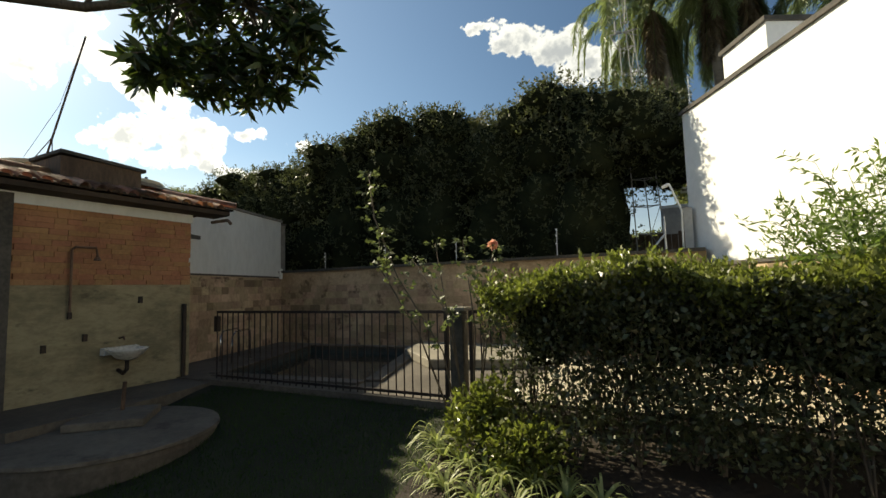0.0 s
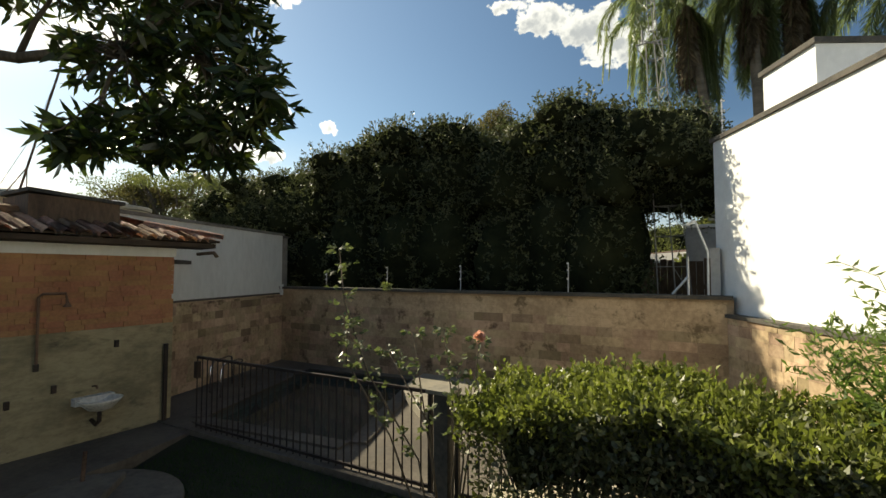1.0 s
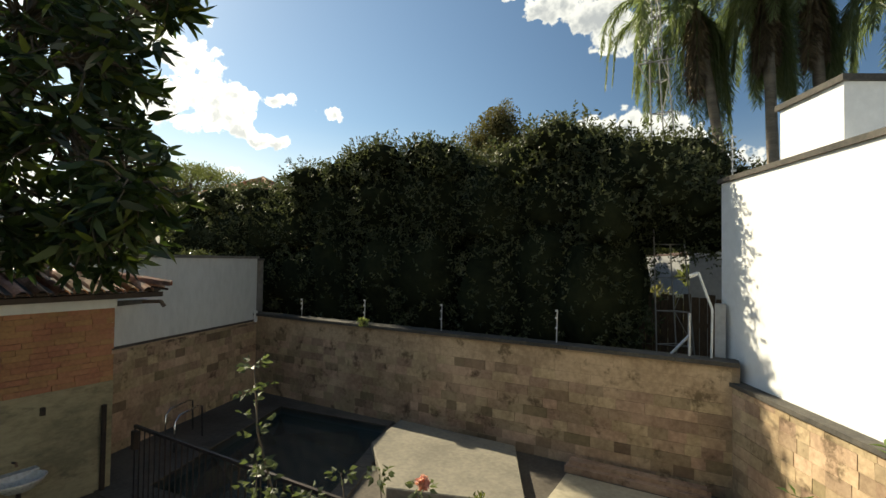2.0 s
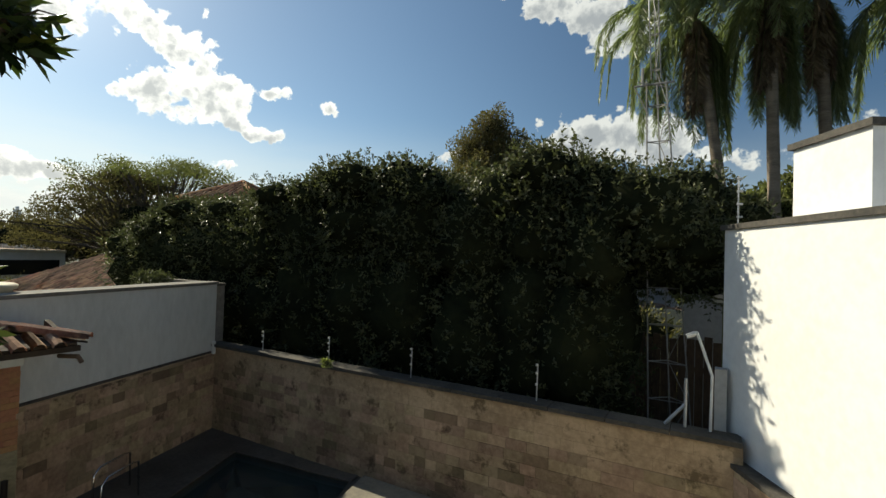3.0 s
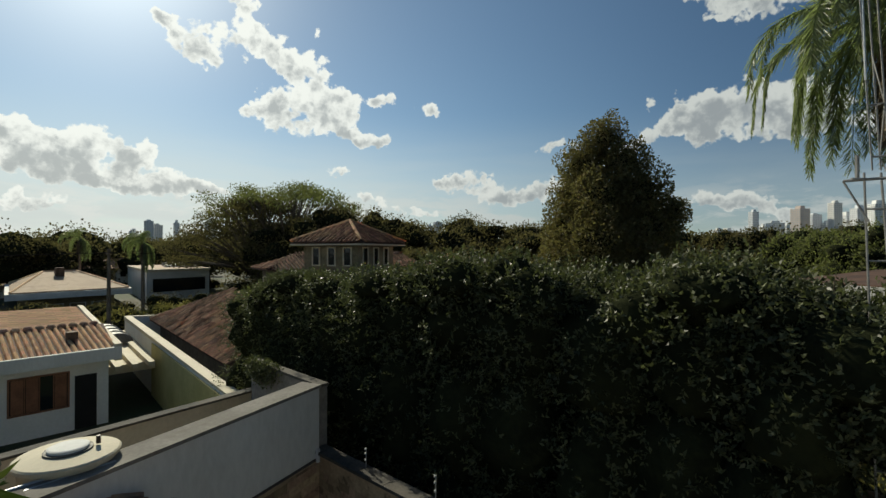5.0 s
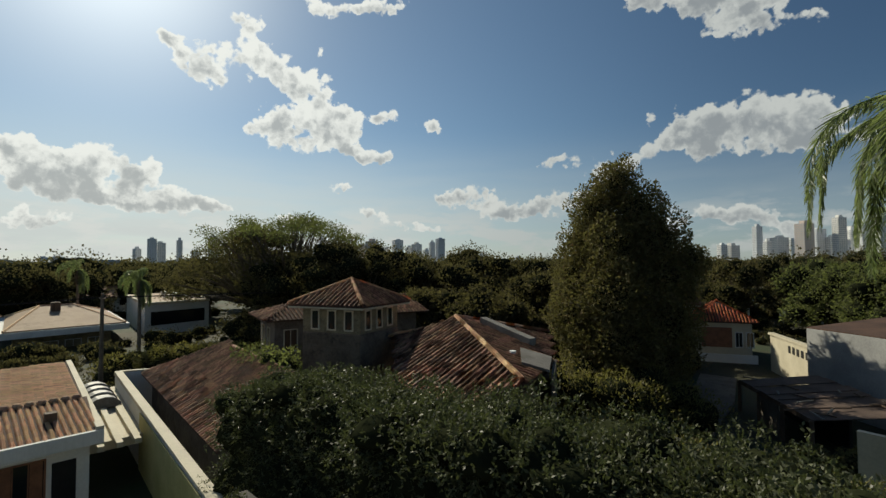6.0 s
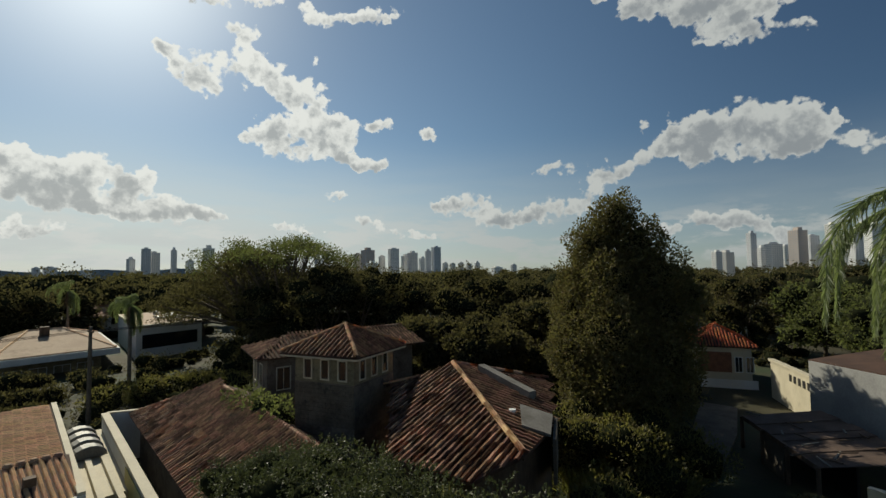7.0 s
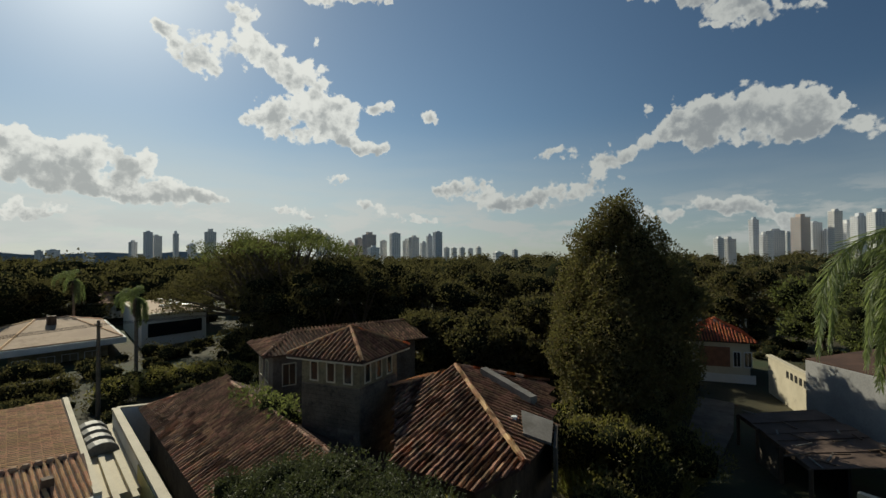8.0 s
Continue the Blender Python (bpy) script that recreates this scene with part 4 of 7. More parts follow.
ridge_tiles(shed, hip_a + Vector((0, 0, 0.04)), back_a + Vector((0, 0, 0.05)), 0.09, M["tile"], 0.34)
ridge_tiles(shed, hip_b + Vector((0, 0, 0.05)), hip_a + Vector((0, 0, 0.05)), 0.10, M["tile"], 0.34)
bm = B((SX - 1.1, SX - 0.25, 8.02, 9.12, 2.9, 3.34))
part("roof_box", bm, M["wood"], shed, "dark rendered box on the roof")
bm = bmesh.new()
slab(bm, [(SX - 1.15, 8.0, 3.42), (SX - 0.2, 8.0, 3.42), (SX - 0.2, 9.17, 3.36), (SX - 1.15, 9.17, 3.36)], 0.05)
part("box_lid", bm, M["coping"], shed)

# shower pipe and tap on the shed wall
bm = bmesh.new()
tube(bm, [(SX + 0.05, 8.07, 1.12), (SX + 0.05, 8.07, 1.98), (SX + 0.08, 8.10, 2.02), (SX + 0.10, 8.34, 2.02), (SX + 0.10, 8.36, 1.90)], 0.018, 6)
shower = solid("shower_pipe", bm, M["rust"], "rusty outdoor shower pipe on the brick wall", "pipe")
bm = bmesh.new()
lathe(bm, [(0.012, 0.06), (0.03, 0.04), (0.05, 0.0)], (SX + 0.10, 8.36, 1.84), 10)
part("rose", bm, M["rust"], shower)
bm = bmesh.new()
tube(bm, [(SX + 0.05, 8.07, 1.13), (SX + 0.05, 8.07, 1.04)], 0.03, 8)
part("valve", bm, M["iron"], shower)
bm = bmesh.new()
tube(bm, [(SX + 0.05, 9.70, -0.05), (SX + 0.05, 9.70, 1.18)], 0.035, 8)
solid("down_pipe", bm, M["iron"], "dark iron pipe at the shed corner", "pipe")

# wash basin
sink = thing("wash_basin", "small stained white wall-hung wash basin", "basin", (SX + 0.25, 8.72, 0.5))
bm = bmesh.new()
lathe(bm, [(0.05, -0.16), (0.14, -0.13), (0.24, -0.03), (0.26, 0.0), (0.235, 0.0), (0.21, -0.03), (0.12, -0.10), (0.03, -0.115)], (SX + 0.26, 8.72, 0.58), 20, (0.85, 1.05))
part("bowl", bm, M["porcelain"], sink, smooth=True)
part("back_ledge", B((SX + 0.0, SX + 0.12, 8.48, 8.96, 0.50, 0.60)), M["porcelain"], sink)
bm = bmesh.new()
tube(bm, [(SX + 0.24, 8.72, 0.43), (SX + 0.24, 8.72, 0.28), (SX + 0.15, 8.72, 0.22), (SX + 0.02, 8.72, 0.26)], 0.028, 8)
part("trap", bm, M["iron"], sink, "dark waste trap")
bm = bmesh.new()
tube(bm, [(SX + 0.03, 8.72, 0.72), (SX + 0.14, 8.72, 0.74), (SX + 0.16, 8.72, 0.70)], 0.014, 6)
part("tap", bm, M["rust"], sink)
for y, z in ((8.25, 0.72), (8.98, 1.22), (7.78, 0.62)):
    solid("wall_hook", B((SX + 0.006, SX + 0.045, y, y + 0.05, z, z + 0.10)), M["iron"], "small dark fitting on the plaster", "fitting", "wall fittings")

# round masonry well head with a slab and a stand pipe
WX, WY, WZ = -2.72, 7.72, -0.12
well = thing("round_plinth", "round masonry plinth with a cracked concrete top", "plinth", (WX, WY, -0.7))
bm = bmesh.new()
lathe(bm, [(1.05, -0.75), (1.07, -0.10), (1.05, -0.05)], (WX, WY, WZ), 48)
# side in darker concrete than the top, to carry its shade
part("drum", bm, M["concrete"], well, "stained drum, its side coloured darker for shade")
bm = bmesh.new()
lathe(bm, [(1.07, -0.05), (1.09, -0.04), (1.08, -0.01), (1.02, 0.0)], (WX, WY, WZ), 48)
part("top", bm, M["plinth"], well)
bm = bmesh.new()
run(bm, (-3.05, 7.40), (-2.50, 7.95), 0.72, WZ, WZ + 0.09)
bmesh.ops.bevel(bm, geom=bm.edges[:], offset=0.012, segments=1, affect="EDGES")
solid("cover_slab", bm, M["plinth"], "square concrete cover slab on the plinth", "slab")
bm = bmesh.new()
tube(bm, [(-3.14, 8.07, WZ + 0.08), (-3.12, 8.08, WZ + 0.42)], 0.024, 8)
solid("stand_pipe", bm, M["rust"], "short rusty stand pipe on the slab", "pipe")

# thin aerial pole with stays on the shed roof
aer = thing("aerial_pole", "thin leaning aerial pole with stay wires on the roof", "aerial", (-5.75, 8.2, 3.2))
bm = bmesh.new()
tube(bm, [(-5.75, 8.14, 3.0), (-5.75, 8.72, 5.7)], 0.016, 6)
part("pole", bm, M["rust"], aer)
for dx, dy in ((-0.3, -0.25), (0.05, 0.10), (-0.05, -0.06)):
    bm = bmesh.new()
    tube(bm, [(-5.75 + dx, 8.22 + dy, 3.1), (-5.75, 8.32, 3.85)], 0.008, 5)
    part("stay", bm, M["rust"], aer)
bm = bmesh.new()
tube(bm, [(-5.95, 8.05, 3.5), (-5.76, 8.40, 4.4), (-5.75, 8.60, 5.2)], 0.004, 4)
part("cable", bm, M["pvc"], aer)

# ---- planting of the garden ----


def tall_hedge():
    h = thing("tall_hedge", "dense dark ficus hedge taller than the wall", "hedge", (-4, 16.2, -0.5))
    rnd = random.Random(4)
    # crown line along x: height and depth of the hedge
    blobs = []
    line = [(-15.0, 16.9, 4.5), (-13.6, 16.8, 5.0), (-12.1, 16.7, 5.4), (-10.4, 16.6, 5.6), (-8.8, 16.5, 5.65), (-7.3, 16.4, 5.7), (-5.7, 16.3, 6.0), (-4.2, 16.2, 6.15),
            (-2.7, 16.2, 6.1), (-1.2, 16.2, 5.85), (0.1, 16.2, 6.05), (1.1, 16.3, 5.85), (2.0, 16.5, 5.72), (2.75, 16.7, 5.25)]
    for x, y, z in line:
        blobs.append(((x, y, z - 1.35), (1.25, 1.45, 1.30)) if x < 1.0 else ((x, y - 0.2, z - 0.98), (0.85, 1.25, 0.95)))
        if x < 1.0:
            blobs.append(((x + rnd.uniform(-0.5, 0.3), y - 0.15, z - 3.3), (1.15, 1.35, 1.9)))
        if x < 0.5:
            blobs.append(((x + rnd.uniform(-0.5, 0.3), y + 1.7, z - 1.6), (1.4, 1.5, 1.5)))
        for q in range(5):
            blobs.append(((x + rnd.uniform(-0.8, 0.8), y + rnd.uniform(-1.0, 0.8), z - rnd.uniform(0.35, 0.75)), (rnd.uniform(0.5, 0.8), rnd.uniform(0.5, 0.8), rnd.uniform(0.35, 0.5))))
        if x < 1.0:
            blobs.append(((x, y, 0.9), (1.2, 1.2, 1.6)))
    for c, r in (((2.35, 15.25, 4.62), (0.75, 0.55, 0.45)), ((1.9, 15.2, 5.0), (0.8, 0.6, 0.55)), ((2.75, 15.3, 4.35), (0.42, 0.42, 0.36)), ((1.3, 15.2, 4.2), (0.6, 0.5, 0.75)), ((0.9, 15.3, 2.6), (0.75, 0.6, 1.4)), ((1.25, 15.5, 2.9), (0.5, 0.5, 1.0)), ((1.0, 16.2, 1.6), (0.8, 0.9, 1.6)), ((1.42, 15.85, 3.0), (0.5, 0.6, 1.7)), ((1.5, 16.2, 1.2), (0.45, 0.7, 1.4)), ((1.56, 16.3, 2.9), (0.42, 0.6, 1.5)), ((2.1, 16.5, 4.0), (0.75, 0.8, 0.48)), ((2.8, 16.6, 3.95), (0.5, 0.7, 0.42))):
        blobs.append((c, r))
    sprigs("leaves", blobs, 56000, 6, 0.19, 0.082, M["leaf_tall"], h, 0.34, 0.16, 1.8, 0.80, bare=4.6)
    for x, y, z in line[:-2:2]:
        bm = bmesh.new()
        tube(bm, [(x, y, -1.2), (x + 0.1, y, 1.5), (x - 0.1, y + 0.1, 4.0)], [0.16, 0.12, 0.05], 7)
        part("trunk", bm, M["bark"], h, smooth=True)
    # shoots above the clipped line
    P, W = [], []
    bm = bmesh.new()
    for x, z, t in ((-3.25, 5.5, 6.15), (0.75, 5.4, 6.35), (-4.4, 5.5, 6.2), (-6.0, 5.2, 6.0), (0.2, 5.4, 6.25), (-2.2, 5.4, 6.2), (-9.2, 4.7, 5.5), (1.6, 5.0, 5.9)):
        tube(bm, [(x, 15.6, z), (x + 0.05, 15.6, t)], [0.012, 0.005], 5)
        for k in range(16):
            P.append((x + 0.03, 15.6, z + (t - z) * (0.35 + 0.65 * k / 15))), W.append((rnd.uniform(-1, 1), rnd.uniform(-1, 1), 0.5))
    part("shoot", bm, M["bark"], h)["kind"] = "stuff"
    part("shoot_leaves", leaf_mesh("shoot_leaves", np.array(P), np.array(W), 0.10, 0.05, M["leaf_tall"]), None, h)


tall_hedge()


def low_hedge():
    h = thing("clipped_hedge", "clipped box hedge with yellow-green tips beside the fence", "hedge", (3.6, 9.2, -0.2))
    # leaves coloured dark as the shaded front, on thin stems: dense above, open towards the ground
    k = 62000
    x = RNG.uniform(1.25, 7.2, k)
    top = 1.36 + 0.07 * np.sin(x * 3.1) + 0.05 * np.sin(x * 7.7)
    z = top * (1 - RNG.random(k) ** 1.35) - 0.02
    end = np.clip((x - 1.25) / 0.9, 0, 1)
    y = 8.55 + 1.4 * RNG.random(k) ** 1.7 + 0.09 * np.sin(x * 5 + z * 4) + 0.25 * (1 - end)
    gap = np.sin(x * 2.3 + 1.0) * np.sin(z * 5.0 + x * 1.1)
    thin = (RNG.random(k) < np.clip((0.80 - z) * 0.55 + 0.40 * gap, 0, 0.85)) | (RNG.random(k) < 0.7 * (1 - end) * (z < 1.1))
    P = np.stack([x, y, z], 1)[~thin]
    way = RNG.normal(size=P.shape) * 0.8 + np.array((0, -0.25, 0.5))
    ln = RNG.uniform(0.035, 0.070, len(P))
    part("old_leaves", leaf_mesh("old_leaves", P, way, ln, ln * 0.55, M["leaf_hedge_shade"]), None, h, "hedge leaves coloured dark as the shaded front")
    # leaves coloured bright as the sunlit top, in a shallow band
    k = 46000
    x, y = RNG.uniform(1.3, 7.2, k), RNG.uniform(8.5, 9.95, k)
    z = 1.40 + 0.07 * np.sin(x * 3.1) + 0.05 * np.sin(x * 7.7 + y * 5) - 0.12 * np.abs(RNG.normal(size=k))
    P = np.stack([x, y, z], 1)
    way = RNG.normal(size=P.shape) * 0.8 + np.array((0, -0.1, 0.75))
    ln = RNG.uniform(0.035, 0.070, len(P))
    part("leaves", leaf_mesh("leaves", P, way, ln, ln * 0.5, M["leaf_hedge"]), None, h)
    rc = random.Random(41)
    # dark lumps added as the shade inside the hedge
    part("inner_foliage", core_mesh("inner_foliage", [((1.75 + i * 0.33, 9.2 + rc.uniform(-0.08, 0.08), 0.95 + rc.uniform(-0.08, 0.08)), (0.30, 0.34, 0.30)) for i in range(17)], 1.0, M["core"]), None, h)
    # upright shoots on top
    rnd = random.Random(2)
    bm = bmesh.new()
    Q, W = [], []
    for i in range(420):
        a, b = rnd.uniform(1.3, 7.0), rnd.uniform(8.6, 9.9)
        t = rnd.uniform(0.04, 0.16)
        z0 = 1.38 + 0.07 * math.sin(a * 3.1)
        tube(bm, [(a, b, z0 - 0.15), (a + rnd.uniform(-0.03, 0.03), b, z0 + t)], 0.003, 3, False)
        for j in range(7):
            Q.append((a, b, z0 + t * (j / 6))), W.append((rnd.uniform(-1, 1), rnd.uniform(-1, 1), 0.9))
    part("shoot", bm, M["leaf_hedge"], h)["kind"] = "stuff"
    part("shoot_leaves", leaf_mesh("shoot_leaves", np.array(Q), np.array(W), 0.06, 0.028, M["leaf_hedge"]), None, h)
    bm = bmesh.new()
    for i in range(34):
        a, b = rnd.uniform(1.4, 7.0), rnd.uniform(8.75, 9.6)
        p = Vector((a, b, -0.2))
        for j in range(3):
            tube(bm, [p, p + Vector((rnd.uniform(-0.15, 0.15), rnd.uniform(-0.1, 0.1), 0.6)), p + Vector((rnd.uniform(-0.3, 0.3), rnd.uniform(-0.2, 0.2), 1.25))], [0.010, 0.008, 0.004], 5)
    part("stem", bm, M["bark"], h)["kind"] = "stuff"


low_hedge()


def near_tree():
    t = thing("mango_tree", "overhanging tree with long dark leaves", "tree", (-6.4, 4.2, -0.5))
    blobs = [((-0.55, 7.85, 3.40), (0.45, 0.45, 0.36)), ((-0.95, 7.65, 3.45), (0.50, 0.50, 0.40)), ((0.0, 7.84, 3.70), (0.30, 0.35, 0.32)), ((-0.85, 7.05, 3.25), (0.30, 0.30, 0.26)),
             ((-0.55, 7.75, 4.00), (0.62, 0.50, 0.50)), ((-1.15, 7.40, 4.05), (0.62, 0.50, 0.46)), ((-0.35, 7.75, 4.55), (0.50, 0.40, 0.45)), ((-0.95, 7.60, 4.90), (0.75, 0.60, 0.55)),
             ((-1.70, 7.10, 4.90), (0.75, 0.60, 0.50)), ((-0.62, 8.35, 5.30), (0.28, 0.25, 0.28)), ((-1.2, 8.0, 5.3), (0.5, 0.4, 0.4)), ((-2.6, 6.6, 5.2), (0.8, 0.7, 0.5)), ((-3.8, 5.6, 5.6), (1.1, 1.0, 0.8)), ((-3.0, 4.8, 6.0), (1.2, 1.1, 0.9))]
    bm = bmesh.new()
    hub = Vector((-1.15, 7.55, 4.25))
    root = [Vector(p) for p in ((-6.4, 4.2, -0.7), (-6.2, 4.4, 2.0), (-5.6, 5.0, 3.7), (-4.2, 5.9, 4.20), (-3.0, 6.5, 4.30), (-2.0, 7.0, 4.10), hub)]
    tube(bm, root, [0.28, 0.22, 0.13, 0.075, 0.055, 0.045, 0.04], 9)
    P, W = [], []
    rnd = random.Random(8)
    for c, r in blobs:
        e = Vector(c)
        f = min(root[2:], key=lambda q: (q - e).length)
        mid = f.lerp(e, 0.5) + Vector((rnd.uniform(-0.15, 0.15), rnd.uniform(-0.15, 0.15), 0.12))
        tube(bm, [f, f.lerp(mid, 0.5) + Vector((0, 0, 0.06)), mid, e], [0.026, 0.022, 0.018, 0.010], 6)
        twigs = int(26 + 190 * r[0] * r[1] * r[2])
        for i in range(twigs):
            d = Vector((rnd.gauss(0, 1), rnd.gauss(0, 1), rnd.gauss(0, 1))).normalized()
            q = e + Vector((d.x * r[0], d.y * r[1], d.z * r[2])) * rnd.uniform(0.5, 1.08)
            tube(bm, [mid.lerp(e, rnd.uniform(0.3, 1.0)), e.lerp(q, 0.6) + Vector((0, 0, 0.05)), q], [0.010, 0.007, 0.004], 4, False)
            for j in range(rnd.randint(8, 12)):
                a = rnd.uniform(0, 6.28)
                o = (d * 0.45 + Vector((math.cos(a), math.sin(a), rnd.uniform(-1.1, 0.6)))).normalized()
                P.append(q - d * rnd.uniform(0, 0.14)), W.append(o)
    part("branching", bm, M["bark"], t, smooth=True)
    P, W = np.array([tuple(p) for p in P]), np.array([tuple(w) for w in W])
    ln = RNG.uniform(0.11, 0.21, len(P))
    part("foliage", leaf_mesh("foliage", P, W, ln, ln * 0.26, M["leaf_near"], 6, 0.22), None, t)


near_tree()


def shrub(at, height, spread, seed):
    s = thing("feathery_shrub", "light green feathery shrub with arching twigs", "shrub", at)
    rnd = random.Random(seed)
    bm = bmesh.new()
    P, W = [], []
    for i in range(84):
        a = rnd.uniform(0, 6.28)
        r = spread * rnd.uniform(0.3, 1.0)
        h = height * rnd.uniform(0.6, 1.05) * (1 - 0.25 * (r / spread) ** 2)
        b = Vector(at)
        m = b + Vector((math.cos(a) * r * 0.35, math.sin(a) * r * 0.35, h * 0.6))
        e = b + Vector((math.cos(a) * r, math.sin(a) * r, h))
        tube(bm, [b, m, e], [0.010, 0.006, 0.002], 4, False)
        for k in range(9):
            q = m.lerp(e, 0.1 + 0.9 * k / 8) if k > 1 else b.lerp(m, 0.7)
            o = Vector((rnd.gauss(0, 1), rnd.gauss(0, 1), rnd.uniform(0, 1.0))).normalized()
            tip = q + o * rnd.uniform(0.12, 0.26)
            tube(bm, [q, tip], 0.0025, 3, False)
            for j in range(8):
                P.append(tuple(q.lerp(tip, (j + 1) / 8)))
                W.append(tuple(o * 0.6 + Vector((rnd.gauss(0, 0.7), rnd.gauss(0, 0.7), rnd.gauss(0.1, 0.5)))))
    part("twig", bm, M["leaf_shrub"], s)["kind"] = "stuff"
    part("leaves", leaf_mesh("leaves", np.array(P), np.array(W), RNG.uniform(0.05, 0.10, len(P)), 0.024, M["leaf_shrub"]), None, s)


shrub((4.5, 9.6, -0.1), 2.45, 1.0, 5)
shrub((5.3, 9.1, -0.1), 2.5, 1.0, 6)
shrub((4.9, 9.9, -0.1), 2.7, 0.9, 7)


def roses():
    rnd = random.Random(12)
    b = thing("rose_bush", "tall thin rose bush with sparse leaves and one pink bloom", "rose", (1.0, 8.95, -0.12))
    bm = bmesh.new()
    P, W = [], []
    stems = [((0.98, 8.9), [(0.80, 8.88, 0.7), (0.45, 8.62, 1.45), (0.20, 8.60, 2.05), (0.12, 8.62, 2.52)]), ((1.02, 9.0), [(0.85, 8.95, 0.9), (0.74, 8.88, 1.78)]),
             ((1.05, 8.95), [(1.10, 9.0, 0.9), (1.0, 8.98, 1.8)]), ((1.06, 9.0), [(1.2, 9.08, 0.9), (1.26, 9.13, 1.72)]), ((0.96, 8.92), [(0.6, 8.75, 0.9), (0.32, 8.5, 1.55), (0.33, 8.5, 1.9)]),
             ((1.0, 8.95), [(0.9, 8.9, 1.0), (0.52, 8.8, 1.62)]), ((1.1, 8.9), [(1.25, 8.85, 0.8), (1.22, 8.8, 1.5)])]
    for (x, y), way in stems:
        pts = [(x, y, -0.2)] + way
        tube(bm, pts, [0.012] + [0.008] * (len(way) - 1) + [0.004], 5)
        for a, c in zip(pts[1:], pts[2:] or [pts[-1]]):
            a, c = Vector(a), Vector(c)
            for k in range(9):
                q = a.lerp(c, rnd.random())
                o = Vector((rnd.gauss(0, 1), rnd.gauss(0, 1), rnd.uniform(-0.3, 0.8))).normalized()
                for j in range(5):
                    P.append(tuple(q + o * (0.04 + 0.022 * j))), W.append(tuple(o * 0.5 + Vector((rnd.gauss(0, 0.8), rnd.gauss(0, 0.8), rnd.gauss(0, 0.4)))))
        q = Vector(way[-1])
        for j in range(26):
            o = Vector((rnd.gauss(0, 1), rnd.gauss(0, 1), rnd.uniform(-0.6, 0.3))).normalized()
            P.append(tuple(q + o * 0.06)), W.append(tuple(o))
    part("stem", bm, M["bark"], b, smooth=True)["kind"] = "stuff"
    part("leaves", leaf_mesh("leaves", np.array(P), np.array(W), RNG.uniform(0.04, 0.075, len(P)), 0.034, M["leaf_rose"]), None, b)
    k = 46
    d = unit(RNG.normal(size=(k, 3)) + np.array((0, 0, 0.5)))
    part("bloom", leaf_mesh("bloom", np.array((1.26, 9.13, 1.74)) + d * 0.012, d, 0.05, 0.05, M["petal"]), None, b, "pink rose bloom")


roses()


def bush(name, label, at, r, count, size, material, seed, category="bush", slim=0.5):
    s = thing(name, label, category, at)
    rnd = random.Random(seed)
    blobs = [((at[0] + rnd.uniform(-0.4, 0.4) * r[0], at[1] + rnd.uniform(-0.4, 0.4) * r[1], at[2] + r[2] * rnd.uniform(0.5, 1.2)), (r[0] * rnd.uniform(0.5, 0.8), r[1] * rnd.uniform(0.5, 0.8), r[2] * rnd.uniform(0.5, 0.8))) for i in range(5)]
    canopy("leaves", blobs, count, size, material, s, 0.7, 0.2, 1.2, 4, slim, 0)
    bm = bmesh.new()
    for c, q in blobs:
        for j in range(4):
            e = Vector(c) + Vector((rnd.uniform(-0.5, 0.5) * q[0], rnd.uniform(-0.5, 0.5) * q[1], q[2] * 0.5))
            tube(bm, [at, Vector(at).lerp(e, 0.5) + Vector((0, 0, 0.05)), e], [0.012, 0.008, 0.003], 4, False)
    part("stem", bm, M["bark"], s)["kind"] = "stuff"
    return s


bush("small_bush", "small loose bush with light green leaves", (1.25, 8.75, -0.15), (0.32, 0.28, 0.42), 2200, 0.055, M["leaf_hedge"], 4)
bush("wall_fern", "small fern growing from the wall coping", (-3.36, 14.02, 1.90), (0.13, 0.09, 0.09), 160, 0.06, M["leaf_spider"], 14, "fern")
bush("ivy", "dark ivy hanging over the old rear wall", (-9.7, 14.22, 2.75), (0.9, 0.22, 0.42), 1900, 0.075, M["leaf_tall"], 23, "ivy")
bush("small_bush", "small loose bush with light green leaves", (1.75, 8.45, -0.2), (0.38, 0.3, 0.3), 1800, 0.055, M["leaf_hedge"], 9)


def spider_plant(at, seed, size):
    s = thing("spider_plant", "arching striped spider plant at the lawn edge", "plant", at, "spider plants")
    rnd = random.Random(seed)
    V, F = [], []
    for i in range(30):
        a = rnd.uniform(0, 6.28)
        ln = size * rnd.uniform(0.6, 1.1)
        rise = rnd.uniform(0.4, 1.0)
        d = Vector((math.cos(a), math.sin(a), 0))
        sd = Vector((-d.y, d.x, 0))
        k0 = len(V)
        for j in range(6):
            f = j / 5
            c = Vector(at) + d * ln * f * 0.8 + Vector((0, 0, ln * rise * (f - 0.95 * f * f) * 1.6 + 0.02))
            w = 0.011 * (1 - f ** 2 * 0.95)
            V += [tuple(c + sd * w), tuple(c - sd * w)]
        F += [(k0 + 2 * j, k0 + 2 * j + 1, k0 + 2 * j + 3, k0 + 2 * j + 2) for j in range(5)]
    me = bpy.data.meshes.new("leaves")
    me.from_pydata(V, [], F)
    me.materials.append(M["leaf_spider"])
    part("leaves", me, None, s)


